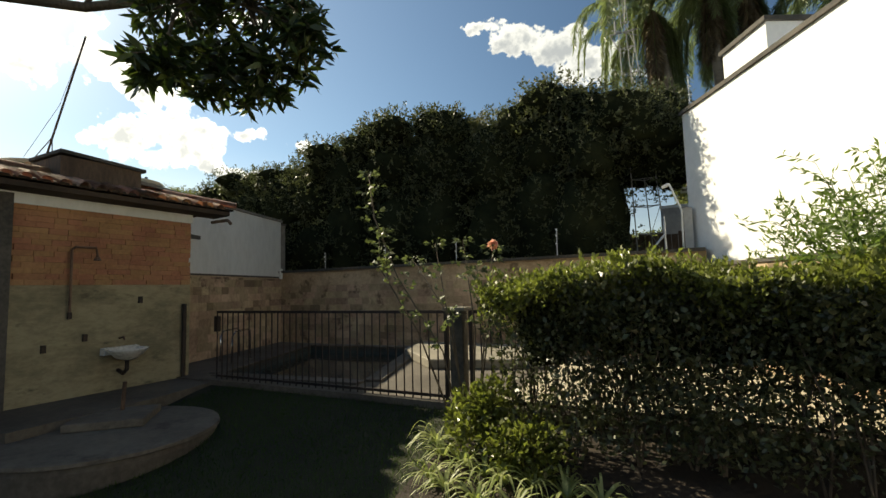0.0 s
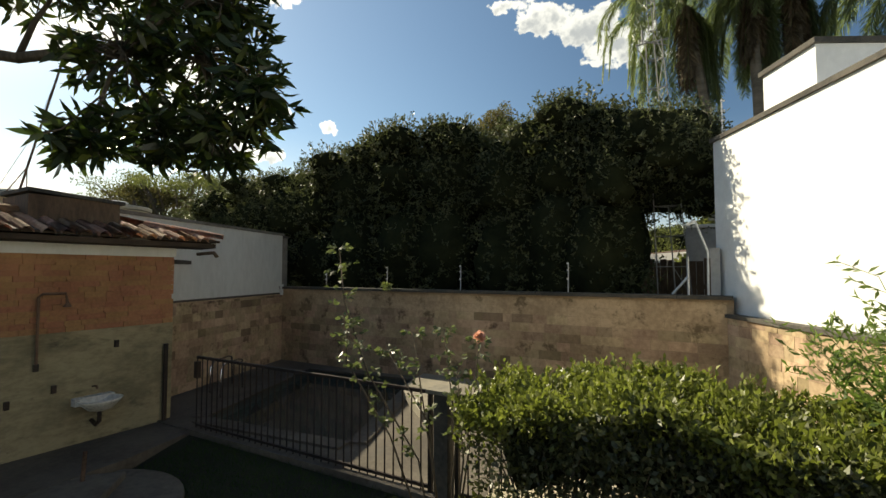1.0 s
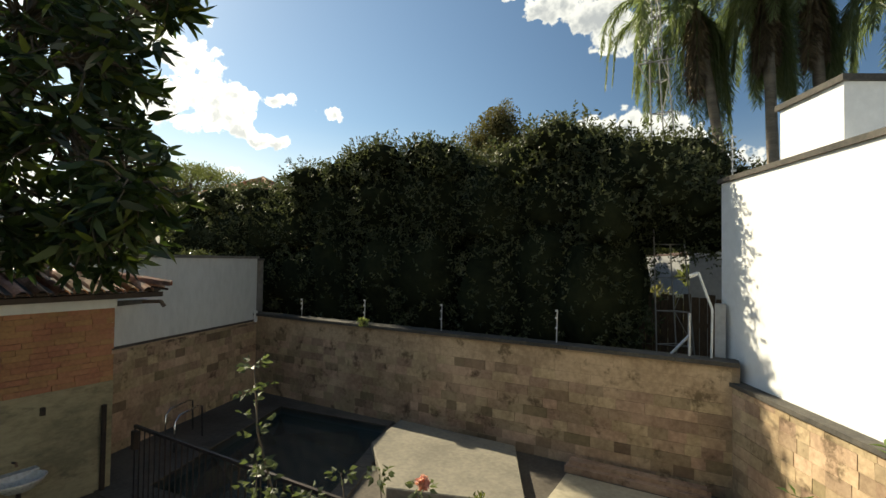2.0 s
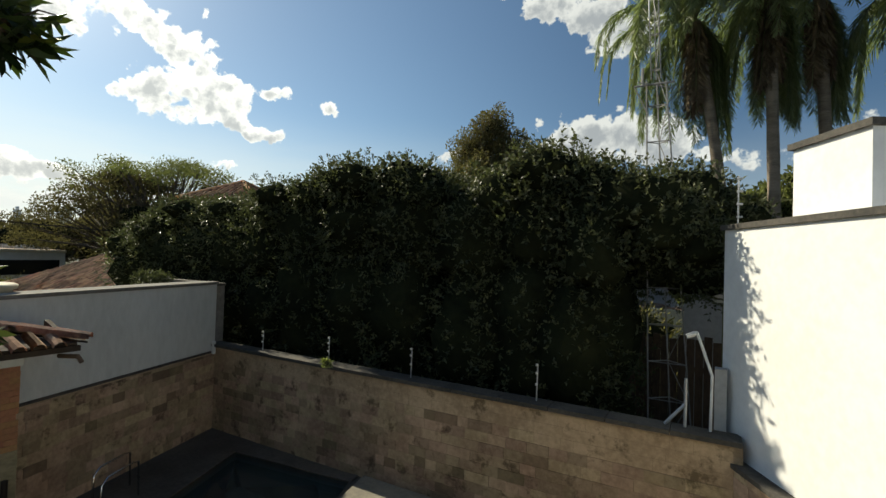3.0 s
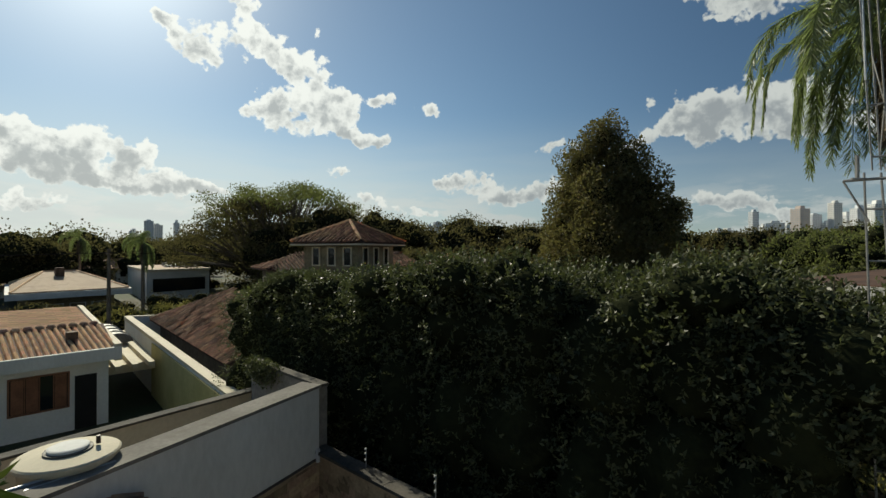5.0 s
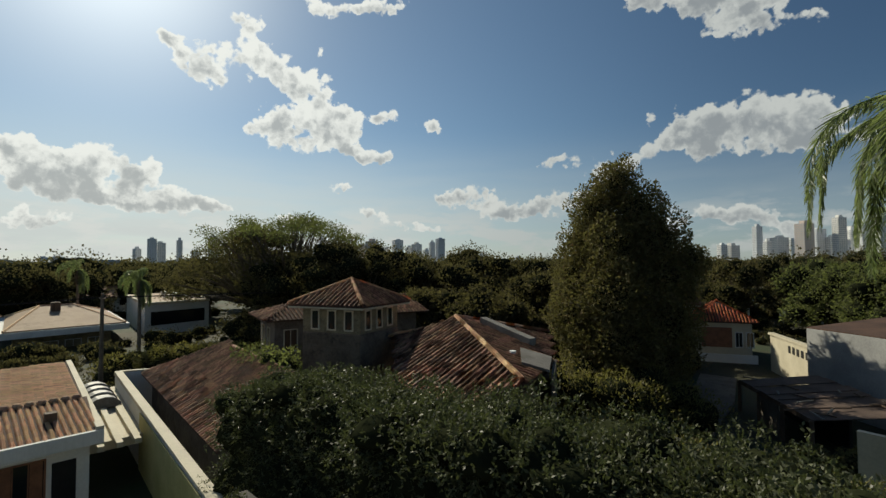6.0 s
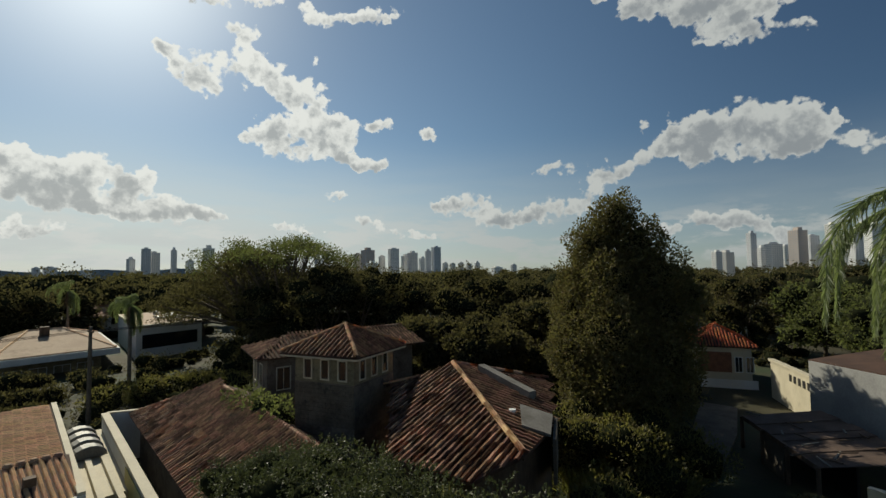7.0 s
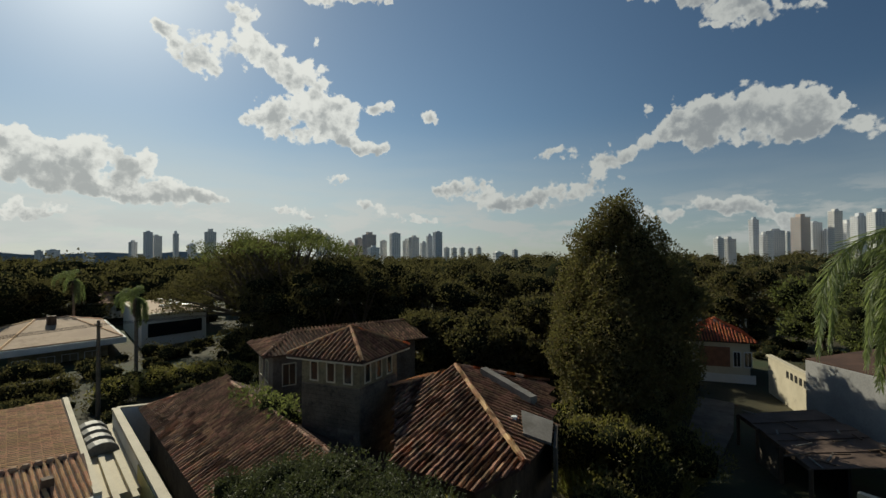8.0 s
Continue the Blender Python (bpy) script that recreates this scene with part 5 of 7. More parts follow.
for i, (x, y, z) in enumerate(((0.78, 8.75, 0.42), (0.95, 8.55, 0.40), (1.20, 8.45, 0.44), (1.42, 8.35, 0.42), (1.60, 8.30, 0.42), (1.85, 8.30, 0.42), (2.10, 8.25, 0.42), (1.20, 8.10, 0.38), (1.50, 8.00, 0.40), (1.80, 7.95, 0.40), (2.35, 8.25, 0.42), (1.0, 8.2, 0.36), (2.45, 8.0, 0.36), (2.1, 7.85, 0.36))):
    spider_plant((x, y, lawn_z(x, y)), 30 + i, z)


def grass():
    k = 60000
    x, y = RNG.uniform(-4.4, 2.6, k), RNG.uniform(5.2, 9.6, k)
    keep = ((x - WX) ** 2 + (y - WY) ** 2 > 1.05 ** 2) & ~((x < -3.3) & (y > 6.9)) & ~((x > 1.2) & (y > 8.4))
    x, y = x[keep], y[keep]
    z = -0.06 - 0.46 * np.clip((9.5 - y) / 3.2, 0, 1)
    P = np.stack([x, y, z - 0.01], 1)
    way = RNG.normal(size=P.shape) * 0.45 + np.array((0, 0, 1.0))
    me = leaf_mesh("lawn_grass", P, way, RNG.uniform(0.03, 0.075, len(P)), 0.006, M["grassblade"])
    tagged(new("lawn_grass", me), "short mown lawn grass", "grass", kind="stuff")


grass()
bm = bmesh.new()
slab(bm, [(x, y, lawn_z(x, y) + 0.02) for x, y in ((0.9, 9.58), (0.85, 8.2), (0.95, 6.5), (7.5, 6.5), (7.5, 9.58))], 0.3)
structure("planting_bed", bm, M["soil"], "dark soil of the planting bed", "soil")


# ---- palms behind the hedge ----
def palm(at, height, seed, fronds=26, spread=3.2, dead=10, radius=0.17, lean=0.0):
    p = thing("queen_palm", "tall palm with drooping feathery fronds and dry skirts", "palm", at, "palms behind the hedge")
    rnd = random.Random(seed)
    b = Vector(at)
    top = b + Vector((lean, rnd.uniform(-0.2, 0.2), height))
    bm = bmesh.new()
    n_r = 14
    tube(bm, [b.lerp(top, i / n_r) + Vector((-lean * 0.18 * math.sin(math.pi * i / n_r), 0, 0)) for i in range(n_r + 1)], [radius * (1.15 - 0.3 * i / n_r + (0.05 if i % 2 else 0)) for i in range(n_r + 1)], 10)
    part("trunk", bm, M["palm_bark"], p, smooth=True)
    bm = bmesh.new()
    P, W, L = [], [], []
    DP, DW, DL = [], [], []
    for i in range(fronds + dead):
        dry = i >= fronds
        a = i * 2.399 + rnd.uniform(-0.2, 0.2)
        lift = 1.35 - 2.35 * ((i * 0.618) % 1.0) + rnd.uniform(-0.12, 0.12) if not dry else rnd.uniform(-1.6, -1.0)
        ln = spread * rnd.uniform(0.85, 1.1) * (1 if not dry else 0.6)
        d = Vector((math.cos(a), math.sin(a), 0))
        pts = []
        q = top + Vector((0, 0, -0.1 if dry else 0.15))
        ang = lift
        seg = 14
        bend = rnd.uniform(0.10, 0.17)
        for j in range(seg + 1):
            pts.append(q.copy())
            q = q + (d * math.cos(ang) + Vector((0, 0, 1)) * math.sin(ang)) * (ln / seg)
            ang -= (bend + 0.16 * (j / seg)) if not dry else 0.12
            ang = max(ang, -1.50)
        tube(bm, pts, [0.032 * (1 - 0.85 * j / seg) for j in range(seg + 1)], 4, False)
        sd = Vector((-d.y, d.x, 0))
        for j in range(1, seg):
            o = (pts[j + 1] - pts[j]).normalized()
            for k in range(10):
                f = (j + k / 10) / seg
                c = pts[j].lerp(pts[j + 1], k / 10)
                for s in (-1, 1):
                    w = sd * s * rnd.uniform(0.35, 1.0) + o * rnd.uniform(0.5, 0.9) + Vector((0, 0, rnd.uniform(-0.8, 0.35)))
                    (DP if dry else P).append(tuple(c)), (DW if dry else W).append(tuple(w)), (DL if dry else L).append(0.56 * math.sin(math.pi * (0.14 + 0.72 * f)) * rnd.uniform(0.7, 1.15))
    part("frond_rib", bm, M["leaf_palm"], p)
    part("fronds", leaf_mesh("fronds", np.array(P), np.array(W), np.array(L), 0.024, M["leaf_palm"], 6, HANG), None, p)
    if dead:
        part("dry_fronds", leaf_mesh("dry_fronds", np.array(DP), np.array(DW), np.array(DL), 0.035, M["dry"], 6, HANG), None, p, "hanging dry brown fronds")
    # boot fibres
    k = 130
    ang = RNG.uniform(0, 6.28, k)
    c = np.array(top) + np.stack([np.cos(ang) * radius, np.sin(ang) * radius, -RNG.uniform(-0.1, 1.3, k)], 1)
    w = np.stack([np.cos(ang) * 0.4, np.sin(ang) * 0.4, -np.ones(k)], 1)
    part("boot_fibre", leaf_mesh("boot_fibre", c, w, RNG.uniform(0.4, 1.0, k), 0.06, M["dry"]), None, p)


palm((3.75, 24.2, -1.6), 13.4, 1, 44, 4.3, 5, lean=-1.35)
palm((4.65, 24.0, -1.6), 13.9, 2, 46, 4.2, 9, lean=-0.3)
palm((6.1, 25.0, -1.6), 13.8, 3, 40, 4.0, 6, lean=-0.45)
palm((8.6, 25.4, -1.6), 13.4, 4, 34, 4.0, 6)


# ---- lattice mast ----
def mast():
    m = thing("lattice_mast", "slim steel lattice mast for aerials", "mast", (2.5, 15.95, -1.0))
    z0, z1 = -1.0, 8.7

    def leg(k, z):
        f = (z - z0) / (z1 - z0)
        w = 0.39 - 0.24 * min(f / 0.84, 1.0) if z < 7.2 else 0.075
        cx, cy = 2.50 - 0.52 * f, 15.95
        a = math.radians((180, 0, 90)[k])
        return Vector((cx + w * math.cos(a), cy + w * 0.9 * math.sin(a), z))

    for k in range(3):
        bm = bmesh.new()
        tube(bm, [leg(k, z0), leg(k, 7.19)], 0.014, 6)
        tube(bm, [leg(k, 7.21), leg(k, z1) + Vector((-0.12, 0, 2.6))], 0.010, 5)
        part("leg", bm, M["mast"], m)
    z = 0.55
    up = True
    while z < z1 - 0.2:
        for k in range(3):
            bm = bmesh.new()
            tube(bm, [leg(k, z), leg((k + 1) % 3, z)], 0.010, 5)
            part("rung", bm, M["mast"], m)
        bm = bmesh.new()
        tube(bm, [leg(1 if up else 2, z), leg(2 if up else 1, z + 0.62)], 0.007, 4)
        part("brace", bm, M["mast"], m)
        z += 0.62
        up = not up
    bm = bmesh.new()
    tube(bm, [(1.93, 15.95, 8.3), (1.80, 15.95, 13.0)], 0.014, 6)
    part("top_pole", bm, M["galv"], m)
    bm = bmesh.new()
    tube(bm, [(1.72, 15.9, 7.1), (2.35, 15.9, 7.1)], 0.018, 5)
    tube(bm, [(1.72, 15.9, 7.1), (1.95, 15.9, 6.6)], 0.012, 5)
    tube(bm, [(1.8, 15.7, 7.1), (2.3, 16.2, 7.1)], 0.012, 5)
    tube(bm, [(1.85, 15.9, 7.1), (1.85, 15.9, 7.4)], 0.025, 6)
    part("bracket", bm, M["mast"], m)


mast()

# ---- neighbouring houses ----


def window(owner, at, along, width, height, out, frame_mat, depth=0.08, bars=1, name="window", sill=True):
    """A framed pane standing 2 cm proud of a wall; at: lower left corner, along: way on the wall, out: wall normal."""
    a, d, o = Vector(at), Vector(along).normalized(), Vector(out).normalized()
    z = Vector((0, 0, 1))

    def piece(u0, u1, v0, v1, t0, t1):
        bm = bmesh.new()
        pts = [a + d * u + o * t + z * v for v in (v0, v1) for u, t in ((u0, t0), (u1, t0), (u1, t1), (u0, t1))]
        hexa(bm, pts)
        return bm

    f = 0.07
    w = part(name, piece(0, width, 0, height, -0.02, 0.004), M["pane"], owner)
    for u0, u1, v0, v1 in ((-f, 0, -f, height + f), (width, width + f, -f, height + f), (0, width, height, height + f), (0, width, -f, 0)):
        part("frame", piece(u0, u1, v0, v1, -0.02, 0.05), frame_mat, w)
    for k in range(bars):
        u = width * (k + 1) / (bars + 1)
        part("bar", piece(u - 0.02, u + 0.02, 0, height, 0.005, 0.03), frame_mat, w)
    return w


# house with the pale tile roof, behind the side wall
hl = thing("tiled_house", "white house with a wide pale clay tile roof", "house", (-30, 12, -2.0))
A0, A1 = Vector((-23.3, 14.25)), Vector((-40.2, 15.75))      # gable edge, near and far
bm = bmesh.new()
prism(bm, [(-24.2, 14.0), (-39.6, 15.3), (-39.6, -4), (-24.2, -4)], -2.6, 1.3)
part("wall", bm, M["white"], hl)
part("fascia", B((-23.42, -23.22, -4, 14.30, 1.38, 1.92)), M["white_old"], hl, "white concrete fascia along the eave")
bm = bmesh.new()
run(bm, (-23.3, 14.22), (-40.3, 15.75), 0.28, 1.3, 2.06, 2.36, shift=-0.1)
part("barge", bm, M["cream"], hl)
bm = bmesh.new()
slab(bm, [(-23.4, 14.1, 1.86), (-23.4, -4, 1.86), (-27.2, -4, 2.55), (-27.2, 14.4, 2.55)], 0.1)
part("roof_bed", bm, M["tile_bed"], hl)
bm = bmesh.new()
slab(bm, [(-27.2, 14.4, 2.05), (-27.2, -4, 2.05), (-40.2, -4, 2.28), (-40.2, 15.5, 2.28)], 0.1)
part("roof_bed", bm, M["tile_bed"], hl)
tiled_plane(hl, [(-23.4, -4, 1.88), (-23.4, 14.1, 1.88), (-27.2, 14.3, 2.57), (-27.2, -4, 2.57)], (0, 1), 0.24, 0.42, M["tile_pale"], 0, 3, arch=0.6, barrel=0.36)
tiled_plane(hl, [(-27.2, -4, 2.07), (-27.2, 14.3, 2.07), (-40.2, 15.4, 2.30), (-40.2, -4, 2.30)], (1, 2), 0.27, 0.44, M["tile_pale"], 0, 4, arch=0.22, barrel=0.38)
for i in range(14):
    y = 14.0 - i * 0.42
    bm = bmesh.new()
    lathe(bm, [(0.17, 0.0), (0.19, 0.10), (0.12, 0.20), (0.03, 0.22)], (-27.15, y, 2.52), 8)
    part("ridge_tile", bm, M["tile"], hl)
bm = B((-25.4, -25.0, 12.6, 13.0, 2.1, 2.55))
part("chimney", bm, M["wood"], hl, "dark stubby chimney")
for y in (10.6, 8.2, 5.8):
    w_ = window(hl, (-24.2, y + 1.9, -0.55), (0, -1, 0), 1.9, 1.45, (1, 0, 0), M["wood_red"], bars=3)
    for k in (0, 1, 3):
        part("shutter", B((-24.19, -24.165, y + 0.04 + k * 0.475, y + 0.44 + k * 0.475, -0.53, 0.88)), M["wood_red"], w_)
# flat near-black box painted as the shade within the door
part("doorway", B((-24.24, -24.17, 12.75, 13.55, -2.4, 0.7)), M["dark"], hl)

# carport lane with beams, roof lights and a parapet
cp = thing("carport", "narrow flat-roofed carport with concrete beams", "carport", (-30, 16, -2.0))
PA, PB = Vector((-38.0, 18.1)), Vector((-12.35, 15.25))
bm = bmesh.new()
run(bm, PB, PA, 0.35, -2.6, 1.30, 1.50, shift=-0.17)
part("parapet", bm, M["white_old"], cp, "white parapet wall with a stained top")
bm = bmesh.new()
run(bm, PB, PA, 0.43, 1.301, 1.36, 1.56, shift=-0.21)
part("parapet_cap", bm, M["cream"], cp)
bm = bmesh.new()
slab(bm, [(-26.5, 14.45, 0.40), (-26.5, 16.75, 0.40), (-38.0, 18.0, 0.55), (-38.0, 15.6, 0.55)], 0.14)
part("roof_deck", bm, M["cream"], cp)
for i in range(3):
    bm = bmesh.new()
    y = 14.75 + i * 0.72
    run(bm, (-25.0, y - 0.05), (-31.8, y + 0.65), 0.26, 0.42, 0.66, 0.70)
    part("beam", bm, M["cream"], cp)
bm = bmesh.new()
run(bm, (-26.4, 14.4), (-26.4, 16.7), 0.25, 0.0, 0.42)
part("edge_beam", bm, M["cream"], cp)
bm = bmesh.new()
run(bm, (-27.5, 16.68), (-12.6, 15.02), 0.05, -2.6, 1.18)
part("yellow_wall", bm, M["yellow"], cp, "faded yellow lane wall")
for i in range(4):
    x = -32.6 - i * 1.45
    y = 15.35 - (x + 33) * 0.088
    bm = bmesh.new()
    rows = []
    for j in range(9):
        a = math.pi * j / 8
        rows.append([bm.verts.new((x + s, y + 0.85 - 0.85 * math.cos(a), 0.60 + 0.62 * math.sin(a))) for s in (-0.42, 0.42)])
    for p_, q_ in zip(rows, rows[1:]):
        bm.faces.new((p_[0], p_[1], q_[1], q_[0]))
    bm.faces.new([r[0] for r in rows]), bm.faces.new([r[1] for r in rows][::-1])
    bmesh.ops.bevel(bm, geom=[e for e in bm.edges if abs(e.verts[0].co.x - e.verts[1].co.x) < 0.01], offset=0.04, segments=1, affect="EDGES")
    part("roof_light", bm, M["zinc"], cp, "rounded grey roof light")

bm = bmesh.new()
run(bm, (-38.15, 18.25), (-37.0, 20.6), 0.25, -2.6, 1.42)
lot = structure("wall_lot", bm, M["white_old"], "short white wall closing the lane", "wall")
bm = bmesh.new()
run(bm, (-38.2, 18.2), (-37.0, 20.65), 0.33, 1.42, 1.50, shift=-0.04)
part("cap", bm, M["cream"], lot)

# lane wall between the two lots and the concrete gutter wall
bm = bmesh.new()
run(bm, (-12.3, 15.3), (-11.0, 6.0), 0.25, -1.9, 1.95)
lane = structure("wall_lane", bm, M["cream"], "stained low wall behind the white side wall", "wall")
bm = bmesh.new()
run(bm, (-12.3, 15.3), (-11.0, 6.0), 0.33, 1.95, 2.01, shift=-0.04)
part("coping", bm, M["coping"], lane)
bm = bmesh.new()
run(bm, (-10.6, 14.36), (-7.12, 14.26), 0.2, -1.2, 3.22)
rear = structure("wall_rear", bm, M["fibre_pale"], "mossy old wall end below the hedge", "wall")
bm = bmesh.new()
run(bm, (-10.6, 14.34), (-7.10, 14.24), 0.26, 3.22, 3.28, shift=-0.02)
part("coping", bm, M["coping"], rear)


def water_tank(at, r):
    t = thing("water_tank", "round white water tank with a lid on the neighbour's roof", "tank", at, "water tanks")
    bm = bmesh.new()
    lathe(bm, [(r * 0.80, -0.75), (r * 0.92, -0.05), (r * 0.95, 0.0)], at, 28)
    part("body", bm, M["cream"], t, smooth=True)
    bm = bmesh.new()
    lathe(bm, [(r * 1.0, -0.05), (r * 1.02, 0.0), (r * 0.98, 0.02), (r * 0.52, 0.05), (r * 0.01, 0.052)], at, 32)
    part("lid", bm, M["cream"], t)
    bm = bmesh.new()
    lathe(bm, [(r * 0.47, 0.045), (r * 0.47, 0.075), (r * 0.40, 0.077)], at, 28)
    part("hatch_ring", bm, M["ring"], t)
    bm = bmesh.new()
    lathe(bm, [(r * 0.40, 0.05), (r * 0.40, 0.11), (r * 0.36, 0.12), (r * 0.01, 0.125)], at, 28)
    part("hatch", bm, M["white_old"], t)
    bm = bmesh.new()
    tube(bm, [(at[0] + r * 0.1, at[1] + r * 0.55, at[2] + 0.07), (at[0] + r * 0.1, at[1] + r * 0.55, at[2] + 0.18)], 0.03, 6)
    part("vent", bm, M["iron"], t)
    return t


water_tank((-6.25, 9.70, 3.44), 0.60)
water_tank((-6.30, 8.38, 3.44), 0.60)
bm = bmesh.new()
prism(bm, [(-6.14, 7.6), (-6.14, 10.1), (-7.1, 10.2), (-7.1, 7.6)], -1.0, 2.77)
structure("tank_base", bm, M["concrete"], "concrete platform that carries the water tanks", "platform")
bm = bmesh.new()
tube(bm, [(-5.62, 8.8, 3.30), (-5.80, 10.15, 3.32)], 0.03, 6)
solid("water_pipe", bm, M["galv"], "grey steel pipe beside the tanks", "pipe", "tank pipes")
bm = bmesh.new()
tube(bm, [(-5.74, 8.8, 3.34), (-5.92, 10.1, 3.34)], 0.022, 6)
solid("water_pipe", bm, M["galv"], "grey steel pipe beside the tanks", "pipe", "tank pipes")

# long dark tiled roof
lr = thing("low_house", "low house under a long dark mossy tile roof", "house", (-27, 20, -1.8))
E1, E2, R1, R2 = (-37.6, 19.4, 1.28), (-19.0, 17.2, 1.28), (-33.5, 23.65, 3.24), (-16.2, 21.1, 3.24)
bm = bmesh.new()
slab(bm, [E1, E2, R2, R1], 0.15)
slab(bm, [R1, R2, (-14.0, 25.0, 1.5), (-29.5, 27.6, 1.5)], 0.15)
part("roof_bed", bm, M["tile_bed"], lr)
tiled_plane(lr, [E1, E2, R2, R1], (0, 1), 0.30, 0.44, M["tile_far"], 300, 8)
ridge_tiles(lr, R1, R2, 0.14, M["tile"], 0.42)
ridge_tiles(lr, R1, E1, 0.12, M["tile"], 0.42)
bm = bmesh.new()
prism(bm, [(-36.6, 19.8), (-19.0, 17.7), (-15.5, 24.6), (-29.8, 27.0)], -2.6, 1.2)
part("wall", bm, M["grey_stone"], lr)

# stone tower with a hipped roof
tw = thing("stone_tower", "square stone tower house with a hipped tile roof and small windows", "house", (-18, 23.5, -1.8))
c = Vector((-17.99, 23.61))
ua, ub = Vector((-2.95, -0.95)).normalized(), Vector((-0.95, 2.6)).normalized()
ub = Vector((ua.y, -ua.x)) if Vector((ua.y, -ua.x)).dot(ub) > 0 else Vector((-ua.y, ua.x))
TW = 3.6
q = [c, c + ua * TW, c + ua * TW + ub * TW, c + ub * TW]
bm = bmesh.new()
prism(bm, [tuple(p) for p in q], -2.6, 5.32)
tower_wall = part("wall", bm, M["grey_stone"], tw, "grey rubble stone wall")
bm = bmesh.new()
prism(bm, [tuple(p) for p in q], 5.32, 6.71)
part("upper_wall", bm, M["plaster"], tw, "greyish plastered top storey")
ctr = (q[0] + q[2]) / 2
big = [ctr + (p - ctr) * 1.30 for p in q]
PK = (ctr.x, ctr.y, 7.98)
bm = bmesh.new()
for i in range(4):
    a_, b_ = big[i], big[(i + 1) % 4]
    slab(bm, [(*a_, 6.73), (*b_, 6.73), PK], 0.06)
part("roof_bed", bm, M["tile_bed"], tw)
bm = bmesh.new()
prism(bm, [tuple(p) for p in big], 6.58, 6.66)
part("eave_board", bm, M["cream"], tw)
for i in range(4):
    a_, b_ = big[i], big[(i + 1) % 4]
    tiled_plane(tw, [(*a_, 6.77), (*b_, 6.77), (PK[0], PK[1], PK[2] + 0.04)], (0, 1), 0.27, 0.42, M["tile_far"], 0, 20 + i)
    ridge_tiles(tw, (PK[0], PK[1], PK[2] + 0.05), (*a_, 6.81), 0.11, M["tile_pale"], 0.40)
for j, (a_, d_, o_) in enumerate(((q[0], ua, -ub), (q[0], ub, -ua))):
    for k in range(3):
        u = 0.46 + k * 1.05
        p = a_ + d_ * u
        window(tw, (p.x, p.y, 5.52), (d_.x, d_.y, 0), 0.42, 0.90, (o_.x, o_.y, 0), M["cream"], bars=0)

stone_face(tower_wall, q[0], q[1], -0.5, 5.29, -1 if (Vector((-(q[1] - q[0]).y, (q[1] - q[0]).x))).dot(ub) > 0 else 1, (0.42, 0.22), 150, "stone", "grey_stone", 0.03, 31)
stone_face(tower_wall, q[0], q[3], -0.5, 5.29, -1 if (Vector((-(q[3] - q[0]).y, (q[3] - q[0]).x))).dot(ua) > 0 else 1, (0.42, 0.22), 150, "stone", "grey_stone", 0.03, 32)

# lower wing left of the tower
wg = thing("tower_wing", "low wing with a hipped tile roof behind the tower", "house", (-24, 26, -1.8))
W0, W1, W2, W3, WP0, WP1 = (-30.65, 25.0, 4.9), (-27.6, 38.3, 4.9), (-34.4, 40.2, 4.9), (-37.4, 27.0, 4.9), (-33.3, 28.6, 5.85), (-30.9, 38.5, 6.05)
bm = bmesh.new()
for poly in ([W0, W1, WP1, WP0], [W3, W0, WP0], [W2, W3, WP0, WP1], [W1, W2, WP1]):
    slab(bm, poly, 0.1)
part("roof_bed", bm, M["tile_bed"], wg)
for s_, poly in enumerate(([W0, W1, WP1, WP0], [W3, W0, WP0])):
    tiled_plane(wg, [Vector(p) + Vector((0, 0, 0.04)) for p in poly], (0, 1), 0.30, 0.46, M["tile_far"], 0, 40 + s_)
ridge_tiles(wg, Vector(WP0) + Vector((0, 0, 0.08)), Vector(W0) + Vector((0, 0, 0.08)), 0.12, M["tile"], 0.42)
ridge_tiles(wg, Vector(WP1) + Vector((0, 0, 0.08)), Vector(WP0) + Vector((0, 0, 0.08)), 0.12, M["tile"], 0.42)
bm = bmesh.new()
prism(bm, [(-30.95, 25.9), (-28.5, 37.6), (-34.0, 39.4), (-36.5, 27.6)], -2.6, 4.85)
# dark stone instead of plaster, as the tree shade on this wall
part("wall", bm, M["grey_stone"], wg)
for u in (0.7, 2.7, 4.7, 6.7):
    window(wg, (-30.95 + u * 0.205, 25.9 + u * 0.979, 2.6), (0.205, 0.979, 0), 0.9, 1.5, (0.979, -0.205, 0), M["cream"])
for u in (0.8, 3.2):
    window(wg, (-36.5 + u * 0.956, 27.6 - u * 0.293, 2.6), (0.956, -0.293, 0), 0.9, 1.5, (-0.293, -0.956, 0), M["cream"])

# main house with the big hipped roof
mh = thing("main_house", "old house under a large hipped clay tile roof", "house", (-13, 26, -1.8))
A, H_, F_, L_, K_ = (-15.7, 28.2, 6.05), (-8.16, 22.98, 4.6), (-8.98, 21.31, 4.10), (-12.88, 21.29, 4.05), (-18.9, 26.4, 4.9)
A2, G2 = (-12.0, 31.4, 5.1), (-9.0, 26.5, 4.45)
roof1 = [L_, F_, H_, A, (-17.4, 25.4, 4.75)]


def plane_fit(pts):
    """Puts points on the plane of best fit, moved in z only."""
    P = np.array(pts)
    k, *_ = np.linalg.lstsq(np.c_[P[:, :2], np.ones(len(P))], P[:, 2], rcond=None)
    return [(p[0], p[1], float(k[0] * p[0] + k[1] * p[1] + k[2])) for p in P]


roof1 = plane_fit(roof1)
roof2 = plane_fit([roof1[2], G2, A2, roof1[3]])


